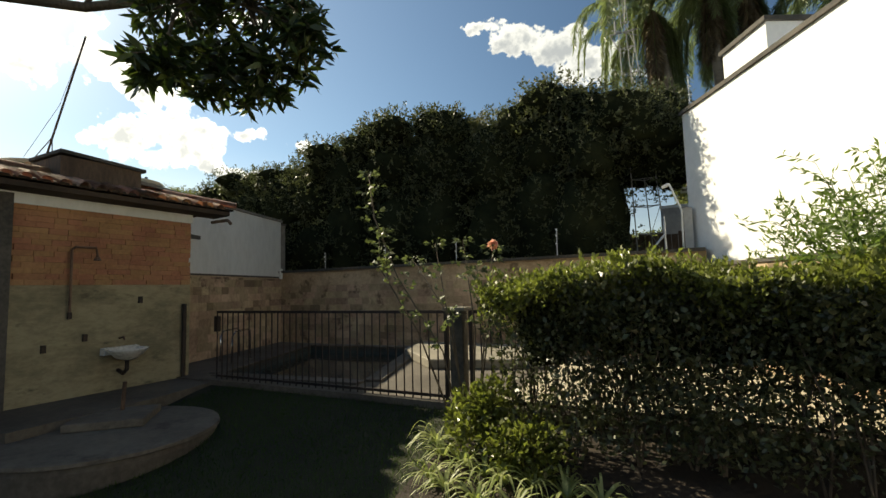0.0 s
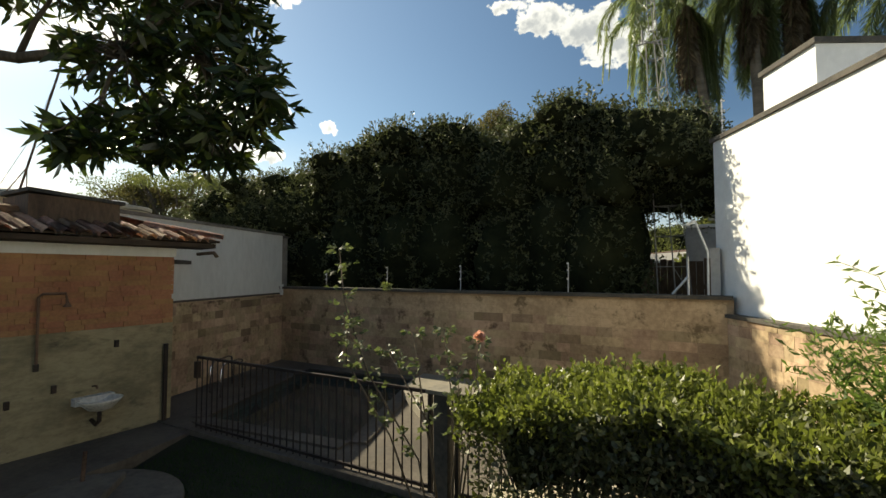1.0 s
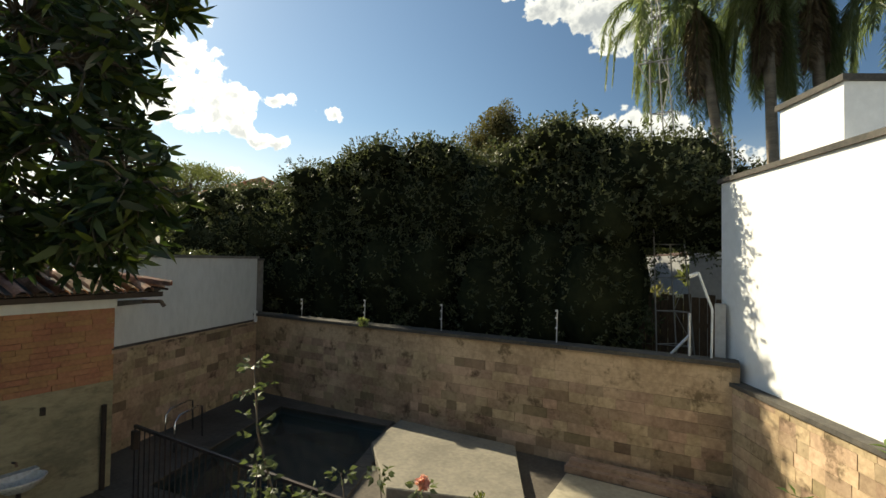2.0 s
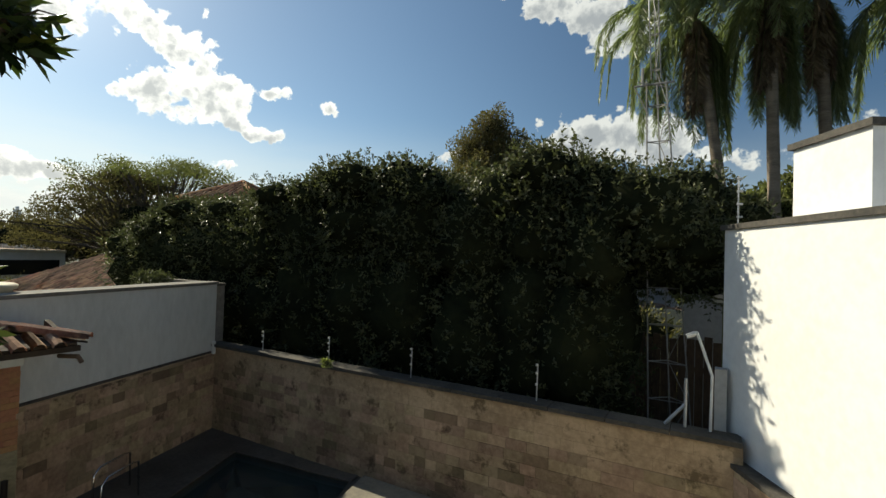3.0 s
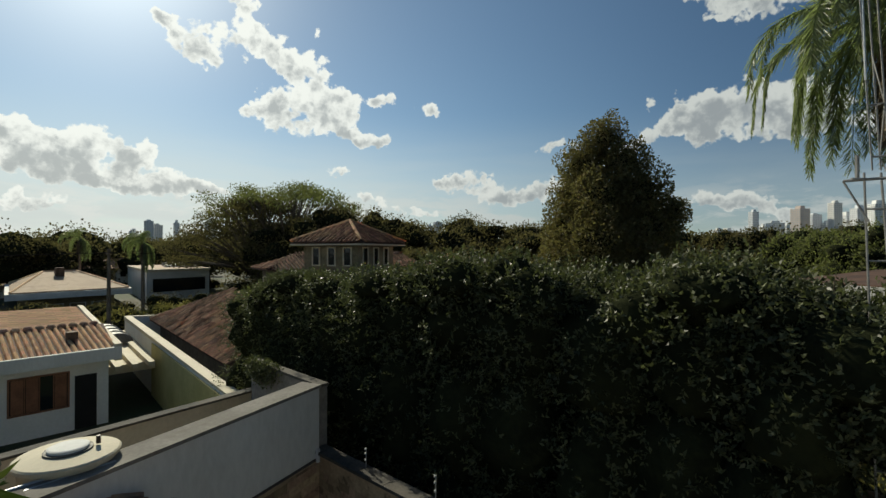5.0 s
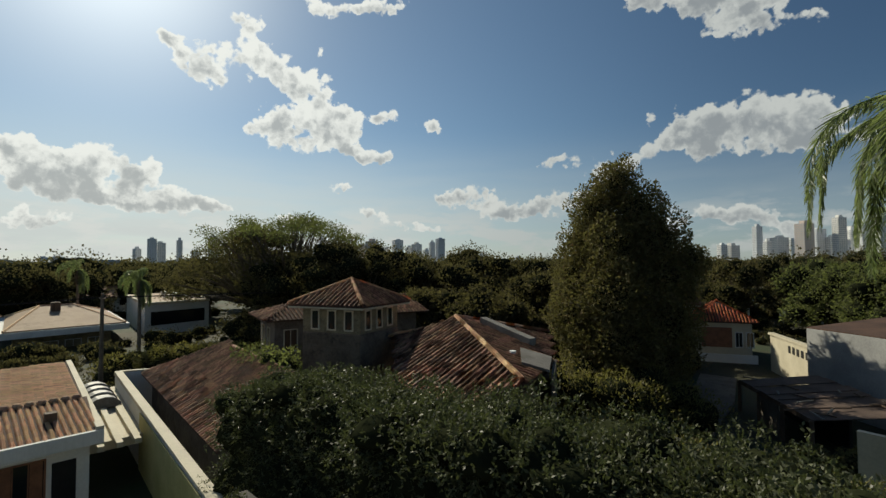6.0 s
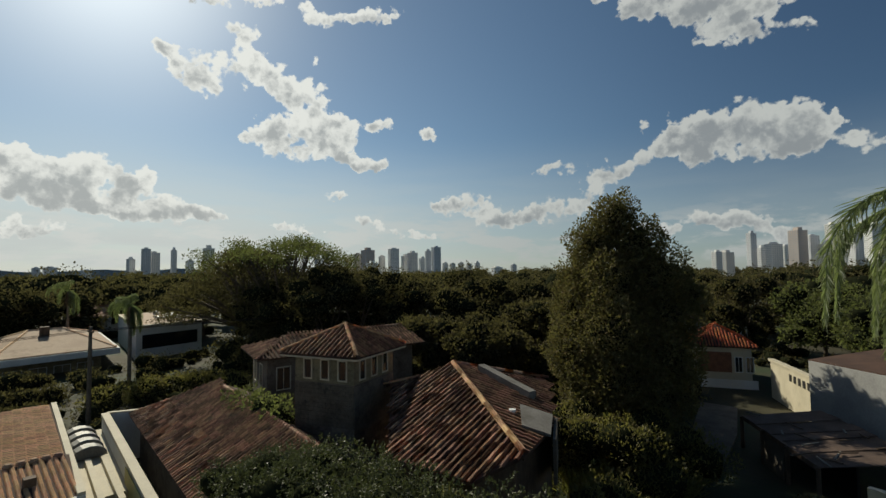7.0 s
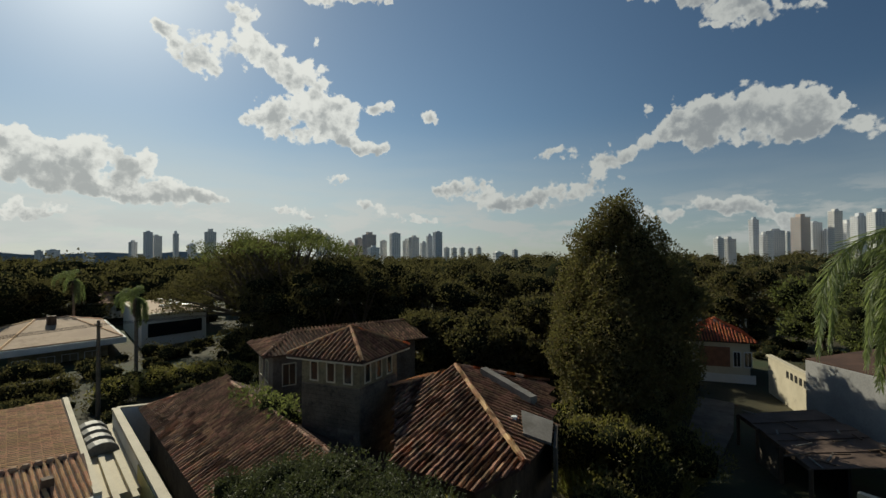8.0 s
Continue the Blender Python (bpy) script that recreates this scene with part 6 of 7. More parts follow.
def on_roof2(x, y):
    """Height of the second slope above a spot."""
    p, q_, r_ = (Vector(v) for v in roof2[:3])
    n_ = (q_ - p).cross(r_ - p)
    return p.z - (n_.x * (x - p.x) + n_.y * (y - p.y)) / n_.z


roof3 = plane_fit([K_, (-20.3, 30.5, 4.3), (-16.4, 30.6, 5.2), roof1[3], roof1[4]])
bm = bmesh.new()
for poly in (roof1, roof2, roof3):
    slab(bm, poly, 0.12)
part("roof_bed", bm, M["tile_bed"], mh)
tiled_plane(mh, [Vector(p) + Vector((0, 0, 0.05)) for p in roof1], (0, 1), 0.29, 0.48, M["tile_far"], 300, 50)
tiled_plane(mh, [Vector(p) + Vector((0, 0, 0.05)) for p in roof2], (0, 1), 0.29, 0.48, M["tile_far"], 0, 51)
# pale tile on this slope paints in the sun that falls on it
tiled_plane(mh, [Vector(p) + Vector((0, 0, 0.05)) for p in roof3], (0, 1), 0.30, 0.46, M["tile_pale"], 0, 52)
ridge_tiles(mh, Vector(roof1[3]) + Vector((0, 0, 0.1)), Vector(roof1[2]) + Vector((0, 0, 0.1)), 0.13, M["tile_pale"], 0.42)
ridge_tiles(mh, Vector(roof1[3]) + Vector((0, 0, 0.1)), Vector(A2) + Vector((0, 0, 0.1)), 0.13, M["tile"], 0.42)
bm = bmesh.new()
prism(bm, [(-12.7, 21.9), (-9.4, 21.9), (-8.9, 23.6), (-9.2, 26.6), (-11.2, 29.8), (-17.6, 30.0), (-17.2, 26.2)], -2.6, 4.0)
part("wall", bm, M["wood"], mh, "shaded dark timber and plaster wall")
bm = bmesh.new()
run(bm, (-14.3, 28.6), (-10.9, 27.9), 0.42, 4.2, on_roof2(-14.3, 28.6) + 0.40, on_roof2(-10.9, 27.9) + 0.40, shift=-0.1)
part("gable_wall", bm, M["fibre_pale"], mh, "grey upstand wall across the roof")
bm = bmesh.new()
slab(bm, [(x_, y_, on_roof2(x_, y_) + 0.22) for x_, y_ in ((-10.6, 26.55), (-9.3, 26.95), (-8.35, 25.1), (-9.35, 24.75))], 0.1)
part("grey_panel", bm, M["fibre_pale"], mh, "grey sheet covering part of the roof")
bm = bmesh.new()
run(bm, (-9.25, 27.0), (-8.25, 25.05), 0.12, 3.0, on_roof2(-9.25, 27.0) + 0.1, on_roof2(-8.25, 25.05) + 0.1)
part("side_wall", bm, M["concrete"], mh)
bm = bmesh.new()
lathe(bm, [(0.10, 0), (0.10, 0.3), (0.14, 0.32), (0.14, 0.4)], (-10.4, 25.7, 4.75), 8)
part("vent_pipe", bm, M["white"], mh)

# orange-roofed house
oh = thing("orange_house", "two-storey house with a bright orange tile roof", "house", (-9, 72, -2))
o0, o1, o2, o3, op0, op1 = (-13.9, 65.4, 2.6), (-8.2, 67.5, 2.6), (-11.0, 76.0, 2.6), (-16.8, 74.0, 2.6), (-12.6, 69.6, 4.4), (-12.9, 71.6, 4.4)
bm = bmesh.new()
for poly in ([o0, o1, op0], [o1, o2, op1, op0], [o2, o3, op1], [o3, o0, op0, op1]):
    slab(bm, poly, 0.1)
part("roof_bed", bm, M["tile_bed"], oh)
for s_, poly in enumerate(([o0, o1, op0], [o1, o2, op1, op0], [o3, o0, op0, op1])):
    tiled_plane(oh, [Vector(p) + Vector((0, 0, 0.05)) for p in poly], (0, 1), 0.3, 0.5, M["tile_orange"], 0, 60 + s_)
bm = bmesh.new()
prism(bm, [(-13.3, 66.0), (-8.9, 67.6), (-11.4, 75.4), (-16.0, 73.6)], -2.6, 2.5)
part("wall", bm, M["cream"], oh)
bm = bmesh.new()
run(bm, (-13.3, 65.95), (-10.6, 66.93), -0.05, -0.1, 2.0)
part("balcony", bm, M["wood_red"], oh, "dark red balcony recess")
for u in (3.2, 4.2):
    window(oh, (-13.3 + u * 0.94, 65.98 + u * 0.342, 0.0), (0.94, 0.342, 0), 0.6, 1.5, (0.342, -0.94, 0), M["white"])
bm = bmesh.new()
run(bm, (-13.6, 64.9), (-8.3, 66.9), 0.15, -2.4, -0.7)
part("garden_wall", bm, M["white"], oh)

# white wall greyed in colour for leaf shade, scalloped wall and lean-to
bm = bmesh.new()
run(bm, (-3.1, 53.4), (6.0, 44.5), 0.3, -2.4, 3.92, 4.1)
structure("wall_far_white", bm, M["wall_shade"], "long white side wall, greyed in colour for leaf shade", "wall")
bm = bmesh.new()
slab(bm, [(-3.1, 53.6, 4.0), (6.2, 44.6, 4.2), (12.0, 52.0, 5.0), (2.5, 60.0, 4.8)], 0.15)
structure("roof_far", bm, M["tile_bed"], "dull brown sheet roof behind the white wall", "roof")
sw = thing("arched_wall", "cream garden wall with a row of small openings", "wall", (-4.6, 60, -2))
bm = bmesh.new()
run(bm, (-6.9, 64.5), (-2.7, 55.9), 0.3, -2.4, 1.9)
part("wall", bm, M["cream"], sw)
bm = bmesh.new()
run(bm, (-7.0, 64.6), (-2.6, 55.8), 0.5, 1.9, 2.1, shift=-0.1)
part("cap", bm, M["cream"], sw)
dd = (Vector((-2.7, 55.9)) - Vector((-6.9, 64.5))).normalized()
# each opening is a near-black plate, its shade painted on
for i in range(6):
    p = Vector((-6.9, 64.5)) + dd * (4.2 + i * 0.85)
    bm = bmesh.new()
    run(bm, p, p + dd * 0.45, -0.03, 0.9, 1.5, shift=-0.01)
    part("opening", bm, M["dark"], sw)

rs = thing("ruined_shed", "derelict open shed with a sagging stained sheet roof", "shed", (-3.5, 46, -2))
r0, r1, r2, r3 = (-6.5, 48.0, 0.55), (-1.9, 40.6, 0.50), (2.6, 43.9, 0.85), (-2.4, 51.2, 0.95)
for i in range(9):
    a_, b_ = Vector(r0).lerp(Vector(r1), i / 9), Vector(r0).lerp(Vector(r1), (i + 1) / 9 + 0.01)
    d_, c_ = Vector(r3).lerp(Vector(r2), i / 9), Vector(r3).lerp(Vector(r2), (i + 1) / 9 + 0.01)
    z = (0.0, 0.05, -0.03, 0.07, 0.02, -0.05, 0.06, 0.0, 0.04)[i]
    bm = bmesh.new()
    slab(bm, [a_ + Vector((0, 0, z)), b_ + Vector((0, 0, z)), c_ + Vector((0, 0, z)), d_ + Vector((0, 0, z))], 0.04)
    part("roof_sheet", bm, M["fibre"], rs)
for f in (0.0, 0.33, 0.66, 1.0):
    a_ = Vector(r0).lerp(Vector(r1), f)
    part("post", B((a_.x - 0.1, a_.x + 0.1, a_.y - 0.1, a_.y + 0.1, -2.4, 0.5)), M["wood"], rs)
bm = bmesh.new()
run(bm, r0[:2], r1[:2], 0.12, 0.30, 0.56)
part("beam", bm, M["wood"], rs)
# back wall painted near-black as the shade under the roof
bm = bmesh.new()
run(bm, (-4.4, 49.6), (-0.5, 43.0), 0.15, -2.4, 0.5)
part("back_wall", bm, M["dark"], rs)
bm = bmesh.new()
run(bm, Vector(r0[:2]).lerp(Vector(r1[:2]), 0.3), Vector(r0[:2]).lerp(Vector(r1[:2]), 0.6), 0.08, -2.2, 0.3)
part("panel", bm, M["concrete"], rs)
rnd = random.Random(15)
for i in range(16):
    f, g = rnd.uniform(0.05, 0.9), rnd.uniform(0.08, 0.9)
    p = Vector(r0).lerp(Vector(r1), f).lerp(Vector(r3).lerp(Vector(r2), f), g)
    q_ = p + Vector((rnd.uniform(-1.4, 1.4), rnd.uniform(-1.6, 0.4), 0))
    bm = bmesh.new()
    run(bm, p.xy, q_.xy, 0.10, p.z + 0.10, p.z + 0.16)
    part("loose_board", bm, M["wood"] if i % 3 else M["fibre_pale"], rs)
for i in range(5):
    bm = bmesh.new()
    run(bm, (1.0 + i * 0.35, 45.2 - i * 0.25), (2.6 + i * 0.35, 46.6 - i * 0.25), 0.22, 1.02, 1.07)
    part("pale_sheet", bm, M["fibre_pale"], rs)
bm = bmesh.new()
run(bm, (0.0, 36.0), (3.6, 35.0), 0.3, -2.4, 1.6)
structure("wall_block", bm, M["cream"], "weathered cream garden wall", "wall")

bm = bmesh.new()
prism(bm, [(-11.5, 58.0), (-8.6, 41.0), (-6.6, 41.0), (-7.2, 50.0), (-8.6, 58.0)], -1.9, -1.42)
structure("road_yard", bm, M["plinth"], "grey paved yard between the houses", "road")

# cream roof house across the street
ch = thing("cream_house", "low house with a cream hipped sheet roof", "house", (-95, 24, -2.5))
c0, c1, c2, c3, cr0, cr1 = (-77.2, 27.7, 1.15), (-75.6, 14.9, 1.15), (-101, 17.0, 1.15), (-102, 30.5, 1.15), (-88.0, 19.6, 3.3), (-89.0, 23.6, 3.3)
bm = bmesh.new()
for poly in ([c1, c0, cr1, cr0], [c0, c3, cr1], [c3, c2, cr0, cr1], [c2, c1, cr0]):
    slab(bm, poly, 0.15)
part("roof", bm, M["roofsheet"], ch, "cream sheet roof")
for a_, b_ in ((c0, cr1), (c1, cr0), (c3, cr1), (c2, cr0), (cr0, cr1)):
    bm = bmesh.new()
    tube(bm, [a_, b_], 0.16, 5)
    part("ridge", bm, M["tile_pale"], ch)
bm = bmesh.new()
prism(bm, [(-76.8, 28.1), (-75.2, 14.4), (-101.4, 16.5), (-102.4, 31.0)], 0.2, 0.98)
part("fascia", bm, M["white_old"], ch)
bm = bmesh.new()
prism(bm, [(-80, 26.6), (-78.8, 16.0), (-100, 17.8), (-100.8, 29.5)], -3.5, 0.2)
part("wall", bm, M["plaster"], ch)
part("chimney", B((-86.0, -84.9, 20.6, 21.6, 2.2, 3.9)), M["wood"], ch)
for i in range(4):
    window(ch, (-79.9 + i * 0.28, 25.6 - i * 2.5, -2.2), (0.113, -0.994, 0), 1.7, 1.3, (0.994, 0.113, 0), M["white"])

# flat-roofed house
fh = thing("flat_house", "flat-roofed white house with a dark long window band", "house", (-92, 40, -3))
bm = bmesh.new()
F4 = [(-81.2, 31.1), (-83.7, 41.4), (-111, 47.0), (-109.7, 35.5)]
prism(bm, F4, -4, 3.0)
part("wall", bm, M["white_old"], fh)
ctr2 = Vector((-96.4, 38.8))
bm = bmesh.new()
prism(bm, [tuple(ctr2 + (Vector(p) - ctr2) * 1.02) for p in F4], 3.0, 3.4)
part("roof_edge", bm, M["cream"], fh)
bm = bmesh.new()
prism(bm, [tuple(ctr2 + (Vector(p) - ctr2) * 0.96) for p in F4], 3.4, 3.43)
part("roof_deck", bm, M["roofsheet"], fh)
bm = bmesh.new()
run(bm, (-81.42, 32.0), (-83.5, 40.6), -0.06, -0.2, 1.9)
part("window_band", bm, M["pane"], fh)
rnd = random.Random(6)
for i in range(14):
    x, y = rnd.uniform(-106, -88), rnd.uniform(37, 42)
    part("roof_unit", B((x, x + rnd.uniform(0.6, 2.6), y, y + rnd.uniform(0.5, 1.6), 3.42, 3.42 + rnd.uniform(0.2, 0.8))), M["galv"], fh)


def small_house(at, size, turn, storeys, wall_mat, roof_mat, rise):
    """A plain far house with a hipped roof and its windows."""
    h = thing("far_house", "small far house with a hipped roof among trees", "house", at, "far houses")
    m = Matrix.Translation(at) @ Matrix.Rotation(radians(turn), 4, "Z")
    x, y, z = size[0] / 2, size[1] / 2, storeys * 2.8
    bm = B((-x, x, -y, y, -1.5, z))
    bm.transform(m)
    part("wall", bm, M[wall_mat], h)
    o = 0.5
    bm = bmesh.new()
    e = [(-x - o, -y - o, z), (x + o, -y - o, z), (x + o, y + o, z), (-x - o, y + o, z)]
    p0_, p1_ = (-max(x - y, 0.2), 0, z + rise), (max(x - y, 0.2), 0, z + rise)
    for poly in ([e[0], e[1], p1_, p0_], [e[1], e[2], p1_], [e[2], e[3], p0_, p1_], [e[3], e[0], p0_]):
        slab(bm, poly, 0.2)
    bm.transform(m)
    part("roof", bm, M[roof_mat], h)
    for s in range(storeys):
        for k in range(3):
            for sx, sy in ((1, 0), (0, -1)):
                w = [(x, -y + size[1] * (k + 0.3) / 3, 0.9 + s * 2.8), (-x + size[0] * (k + 0.3) / 3, -y, 0.9 + s * 2.8)][sy != 0]
                bm = bmesh.new()
                if sx:
                    box(bm, w[0] - 0.05, w[0] + 0.04, w[1], w[1] + 1.2, w[2], w[2] + 1.2)
                else:
                    box(bm, w[0], w[0] + 1.2, w[1] - 0.04, w[1] + 0.05, w[2], w[2] + 1.2)
                bm.transform(m)
                part("window", bm, M["pane"], h)


small_house((-128, 38, -3), (14, 10), 20, 2, "white_old", "tile_far", 2.2)
small_house((-118, 20, -3), (16, 9), 8, 1, "cream", "tile_far", 2.0)
small_house((-140, 18, -3), (14, 10), -10, 2, "cream", "tile_far", 2.2)
small_house((-6, 118, -5), (9, 7), 30, 2, "cream", "tile_orange", 1.6)
small_house((-22, 108, -4), (12, 9), 10, 2, "white_old", "tile_far", 2.0)
small_house((-60, 120, -5), (14, 9), 35, 2, "white_old", "tile_far", 2.0)
small_house((4, 128, -5), (14, 9), 15, 2, "white", "tile_orange", 2.0)

# street with its pole
bm = bmesh.new()
prism(bm, [(-58, -40), (-52, -40), (-62.2, 20), (-68.8, 20)], -2.6, -1.62)
structure("road_street", bm, M["asphalt"], "grey street beyond the houses", "road")
pole = thing("utility_pole", "grey concrete street pole with wires", "pole", (-49.0, 19.3, -2.2))
bm = bmesh.new()
tube(bm, [(-49.0, 19.3, -2.2), (-49.0, 19.3, 6.5)], [0.20, 0.13], 8)
part("post", bm, M["concrete"], pole)
bm = B((-49.9, -48.1, 19.22, 19.38, 6.0, 6.12))
part("cross_arm", bm, M["wood"], pole)
for k, dx in enumerate((-0.8, 0.0, 0.8)):
    bm = bmesh.new()
    tube(bm, [(-49.0 + dx - s * 0.55, 19.3 + s * 3, 6.15 - 1.2 * (s / 12) * (1 - s / 24)) for s in range(0, 25)], 0.018, 4, False)
    tube(bm, [(-49.0 + dx + s * 0.55, 19.3 - s * 3, 6.15 - 1.2 * (s / 12) * (1 - s / 24)) for s in range(0, 25)], 0.018, 4, False)
    part("wire", bm, M["iron"], pole)

# ---- trees of the neighbourhood ----


def tree(name, label, at, blobs, leaves, size, material, trunk=0.3, core=0.72, lump=0.22, thick=0.4, ragged=0.9, group="", slim=0.55):
    t = thing(name, label, "tree", at, group)
    B_ = [((at[0] + c[0], at[1] + c[1], at[2] + c[2]), r) for c, r in blobs]
    limbs(at, B_, trunk, 0.3, 0.5, None, t)
    canopy("crown", B_, leaves, size, material, t, thick, lump, 1.3, 4, slim, core, ragged=ragged)
    return t


rnd = random.Random(21)
# the big olive-brown tree
blobs = [((0.2, 0, 16.0), (1.5, 1.5, 1.6)), ((-1.2, -0.4, 14.2), (1.9, 1.8, 1.9)), ((1.4, 0.4, 14.0), (2.0, 2.0, 2.0)), ((-2.1, 0.2, 12.0), (1.9, 1.9, 1.9)), ((2.5, 0.6, 12.0), (2.1, 2.0, 2.0)), ((0.2, -0.8, 11.6), (2.8, 2.5, 2.3)),
         ((-2.8, -0.3, 9.6), (1.9, 1.9, 2.2)), ((2.9, 1.2, 9.6), (2.1, 2.1, 2.2)), ((0.4, -1.6, 8.4), (3.2, 2.6, 2.6)), ((-2.8, -0.8, 6.8), (2.1, 2.1, 2.2)), ((3.0, 1.2, 6.6), (2.1, 2.1, 2.4)), ((0.6, -1.4, 5.4), (3.2, 2.5, 2.2)),
         ((-1.9, -0.6, 4.0), (2.0, 1.9, 1.7)), ((2.6, 0.6, 4.0), (2.0, 1.9, 1.9)), ((4.2, 2.2, 10.6), (1.1, 1.1, 1.2)), ((-3.6, 0.4, 8.2), (1.3, 1.3, 1.6))]
tree("broad_tree", "tall rounded tree with olive and brown leaves", (-12.3, 41.0, -1.6), blobs, 100000, 0.19, M["leaf_big"], 0.42, 0.45, 0.24, 0.7)

def layered_tree(name, label, at, w, h, seed, pads, leaves, size, material, lo=0.55, group="neighbourhood trees", thick=0.5):
    """A spreading crown of separate leaf pads on forking limbs, open between them."""
    r = random.Random(seed)
    bl = []
    for i in range(pads):
        a, q = r.uniform(0, 6.28), r.random() ** 0.55
        z = h * (1 - (1 - lo) * q * q * r.uniform(0.7, 1.25)) - h * 0.05 * r.random()
        s_ = w * r.uniform(0.06, 0.115)
        bl.append(((q * w * 0.5 * math.cos(a), q * w * 0.5 * math.sin(a), z), (s_, s_, s_ * r.uniform(0.30, 0.5))))
    tree(name, label, at, bl, leaves, size, M[material], 0.32, 0, 0.22, thick, group=group, ragged=1.2)


# umbrella-shaped tree on the left skyline, and the wide dark one beside it
layered_tree("umbrella_tree", "spreading flat-topped tree with open branches", (-61, 43, -2.5), 22, 18.4, 31, 60, 12000, 0.27, "leaf_far2", 0.80, thick=0.8)
layered_tree("spreading_tree", "wide dark spreading tree with forked limbs", (-67, 42, -2.5), 24, 16.8, 32, 90, 26000, 0.30, "leaf_far", 0.5)
layered_tree("spreading_tree", "wide dark spreading tree with forked limbs", (-90, 53, -2.5), 20, 15.0, 33, 60, 15000, 0.34, "leaf_far", 0.5)


def far_tree(at, w, h, seed, material="leaf_far", leaves=3200, size=0.55, label="dark leafy tree among the houses", base=0.25):
    r = random.Random(seed)
    bl = []
    for i in range(22):
        a, q, f = r.uniform(0, 6.28), r.random() ** 0.5, r.random()
        z = h * (base + (0.92 - base) * f)
        rr = w * 0.42 * q * math.sqrt(max(1 - (1.5 * f - 0.55) ** 2, 0.15))
        s_ = w * r.uniform(0.11, 0.20)
        bl.append(((rr * math.cos(a), rr * math.sin(a), z), (s_, s_, s_ * r.uniform(0.5, 0.8))))
    tree("leafy_tree", label, at, bl, leaves, size, M[material], 0.25, 0.62, 0.26, 0.5, group="neighbourhood trees")


# azimuth, distance, width, height of the trees that stand apart, seen from the garden
# those near -19 degrees, mostly hidden, are added to shade the far wall
for i, (az, d, w, h, kind) in enumerate((
        (-69, 112, 18, 9.5, 0), (-63, 84, 14, 9.5, 0), (-61, 66, 16, 9.5, 0), (-56, 62, 18, 11.0, 0), (-52, 60, 15, 11.5, 0), (-76, 135, 16, 9.0, 0), (-81, 120, 18, 8.5, 0), (-85, 110, 18, 8.0, 0),
        (-47, 66, 16, 10.0, 0), (-43, 60, 15, 9.6, 0), (-39, 66, 15, 10.2, 0), (-35, 62, 14, 9.8, 0), (-31, 60, 13, 9.2, 0), (-27, 58, 12, 9.0, 0), (-44, 46, 9, 6.5, 0), (-38, 44, 10, 7.0, 0), (-33, 43, 9, 7.5, 0),
        (-24, 52, 11, 9.5, 0), (-30, 48, 10, 8.5, 0), (-21, 66, 11, 9.5, 0), (-20.5, 46.5, 7, 9.5, 0), (-19, 60, 7, 9.0, 0), (-9, 88, 14, 9.0, 0), (-6, 104, 15, 10.0, 0), (-3, 80, 13, 9.5, 1), (0, 68, 12, 9.0, 1), (3, 60, 12, 8.5, 1), (-12, 112, 15, 9.5, 0), (-1, 120, 16, 11.0, 0), (3, 96, 14, 10.0, 1),
        (-16, 100, 13, 8.0, 0), (-19, 92, 12, 7.0, 0), (-57, 40, 6, 5.6, 1), (8, 70, 14, 11, 1), (12, 60, 12, 10, 1), (9.7, 23.8, 4.5, 7.8, 1), (14.4, 25.3, 5.0, 8.8, 1), (-18.4, 42, 7.0, 10.0, 0), (-20.5, 40, 8, 8.5, 0), (-19.0, 45, 8.5, 12.6, 0), (-20.5, 50, 8, 12.0, 0))):
    x, y = d * math.sin(radians(az)), 9.5 + d * math.cos(radians(az))
    far_tree((x, y, ground_z(x, y)), w, h * 1.22, 100 + i, ("leaf_far", "leaf_far2")[kind], 9000 if d < 80 else 6500, 0.30 if d < 70 else 0.42)


def woods():
    """The unbroken woods out to the skyline."""
    r = random.Random(77)
    bl = []
    for i in range(760):
        az = radians(r.uniform(-112, 40))
        d = 110 * (9.0 ** r.random())
        x, y = d * math.sin(az), 9.5 + d * math.cos(az)
        s = r.uniform(2.8, 7.0) * (1 + d / 1600)
        bl.append(((x, y, ground_z(x, y) + s * 0.8 + r.uniform(-1, 1.5) + 10.5 * min(d / 500, 1)), (s, s, s * 0.75)))
    P, W = blob_points(bl, 230000, 0.25, 0.22)
    d = np.hypot(P[:, 0], P[:, 1])
    ln = (0.35 + d / 520) * RNG.uniform(0.7, 1.4, len(P))
    ob = tagged(new("woods", leaf_mesh("woods", P, W + RNG.normal(size=P.shape) * 0.5 + np.array((0, 0, 0.3)), ln * 0.8, ln * 0.7, M["leaf_far"])), "distant dark woods between the roofs", "woods", kind="stuff")
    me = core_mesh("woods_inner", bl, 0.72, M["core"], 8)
    tagged(new("woods_inner", me), "solid dark lumps as the shade inside the distant woods", "woods", kind="stuff")


woods()


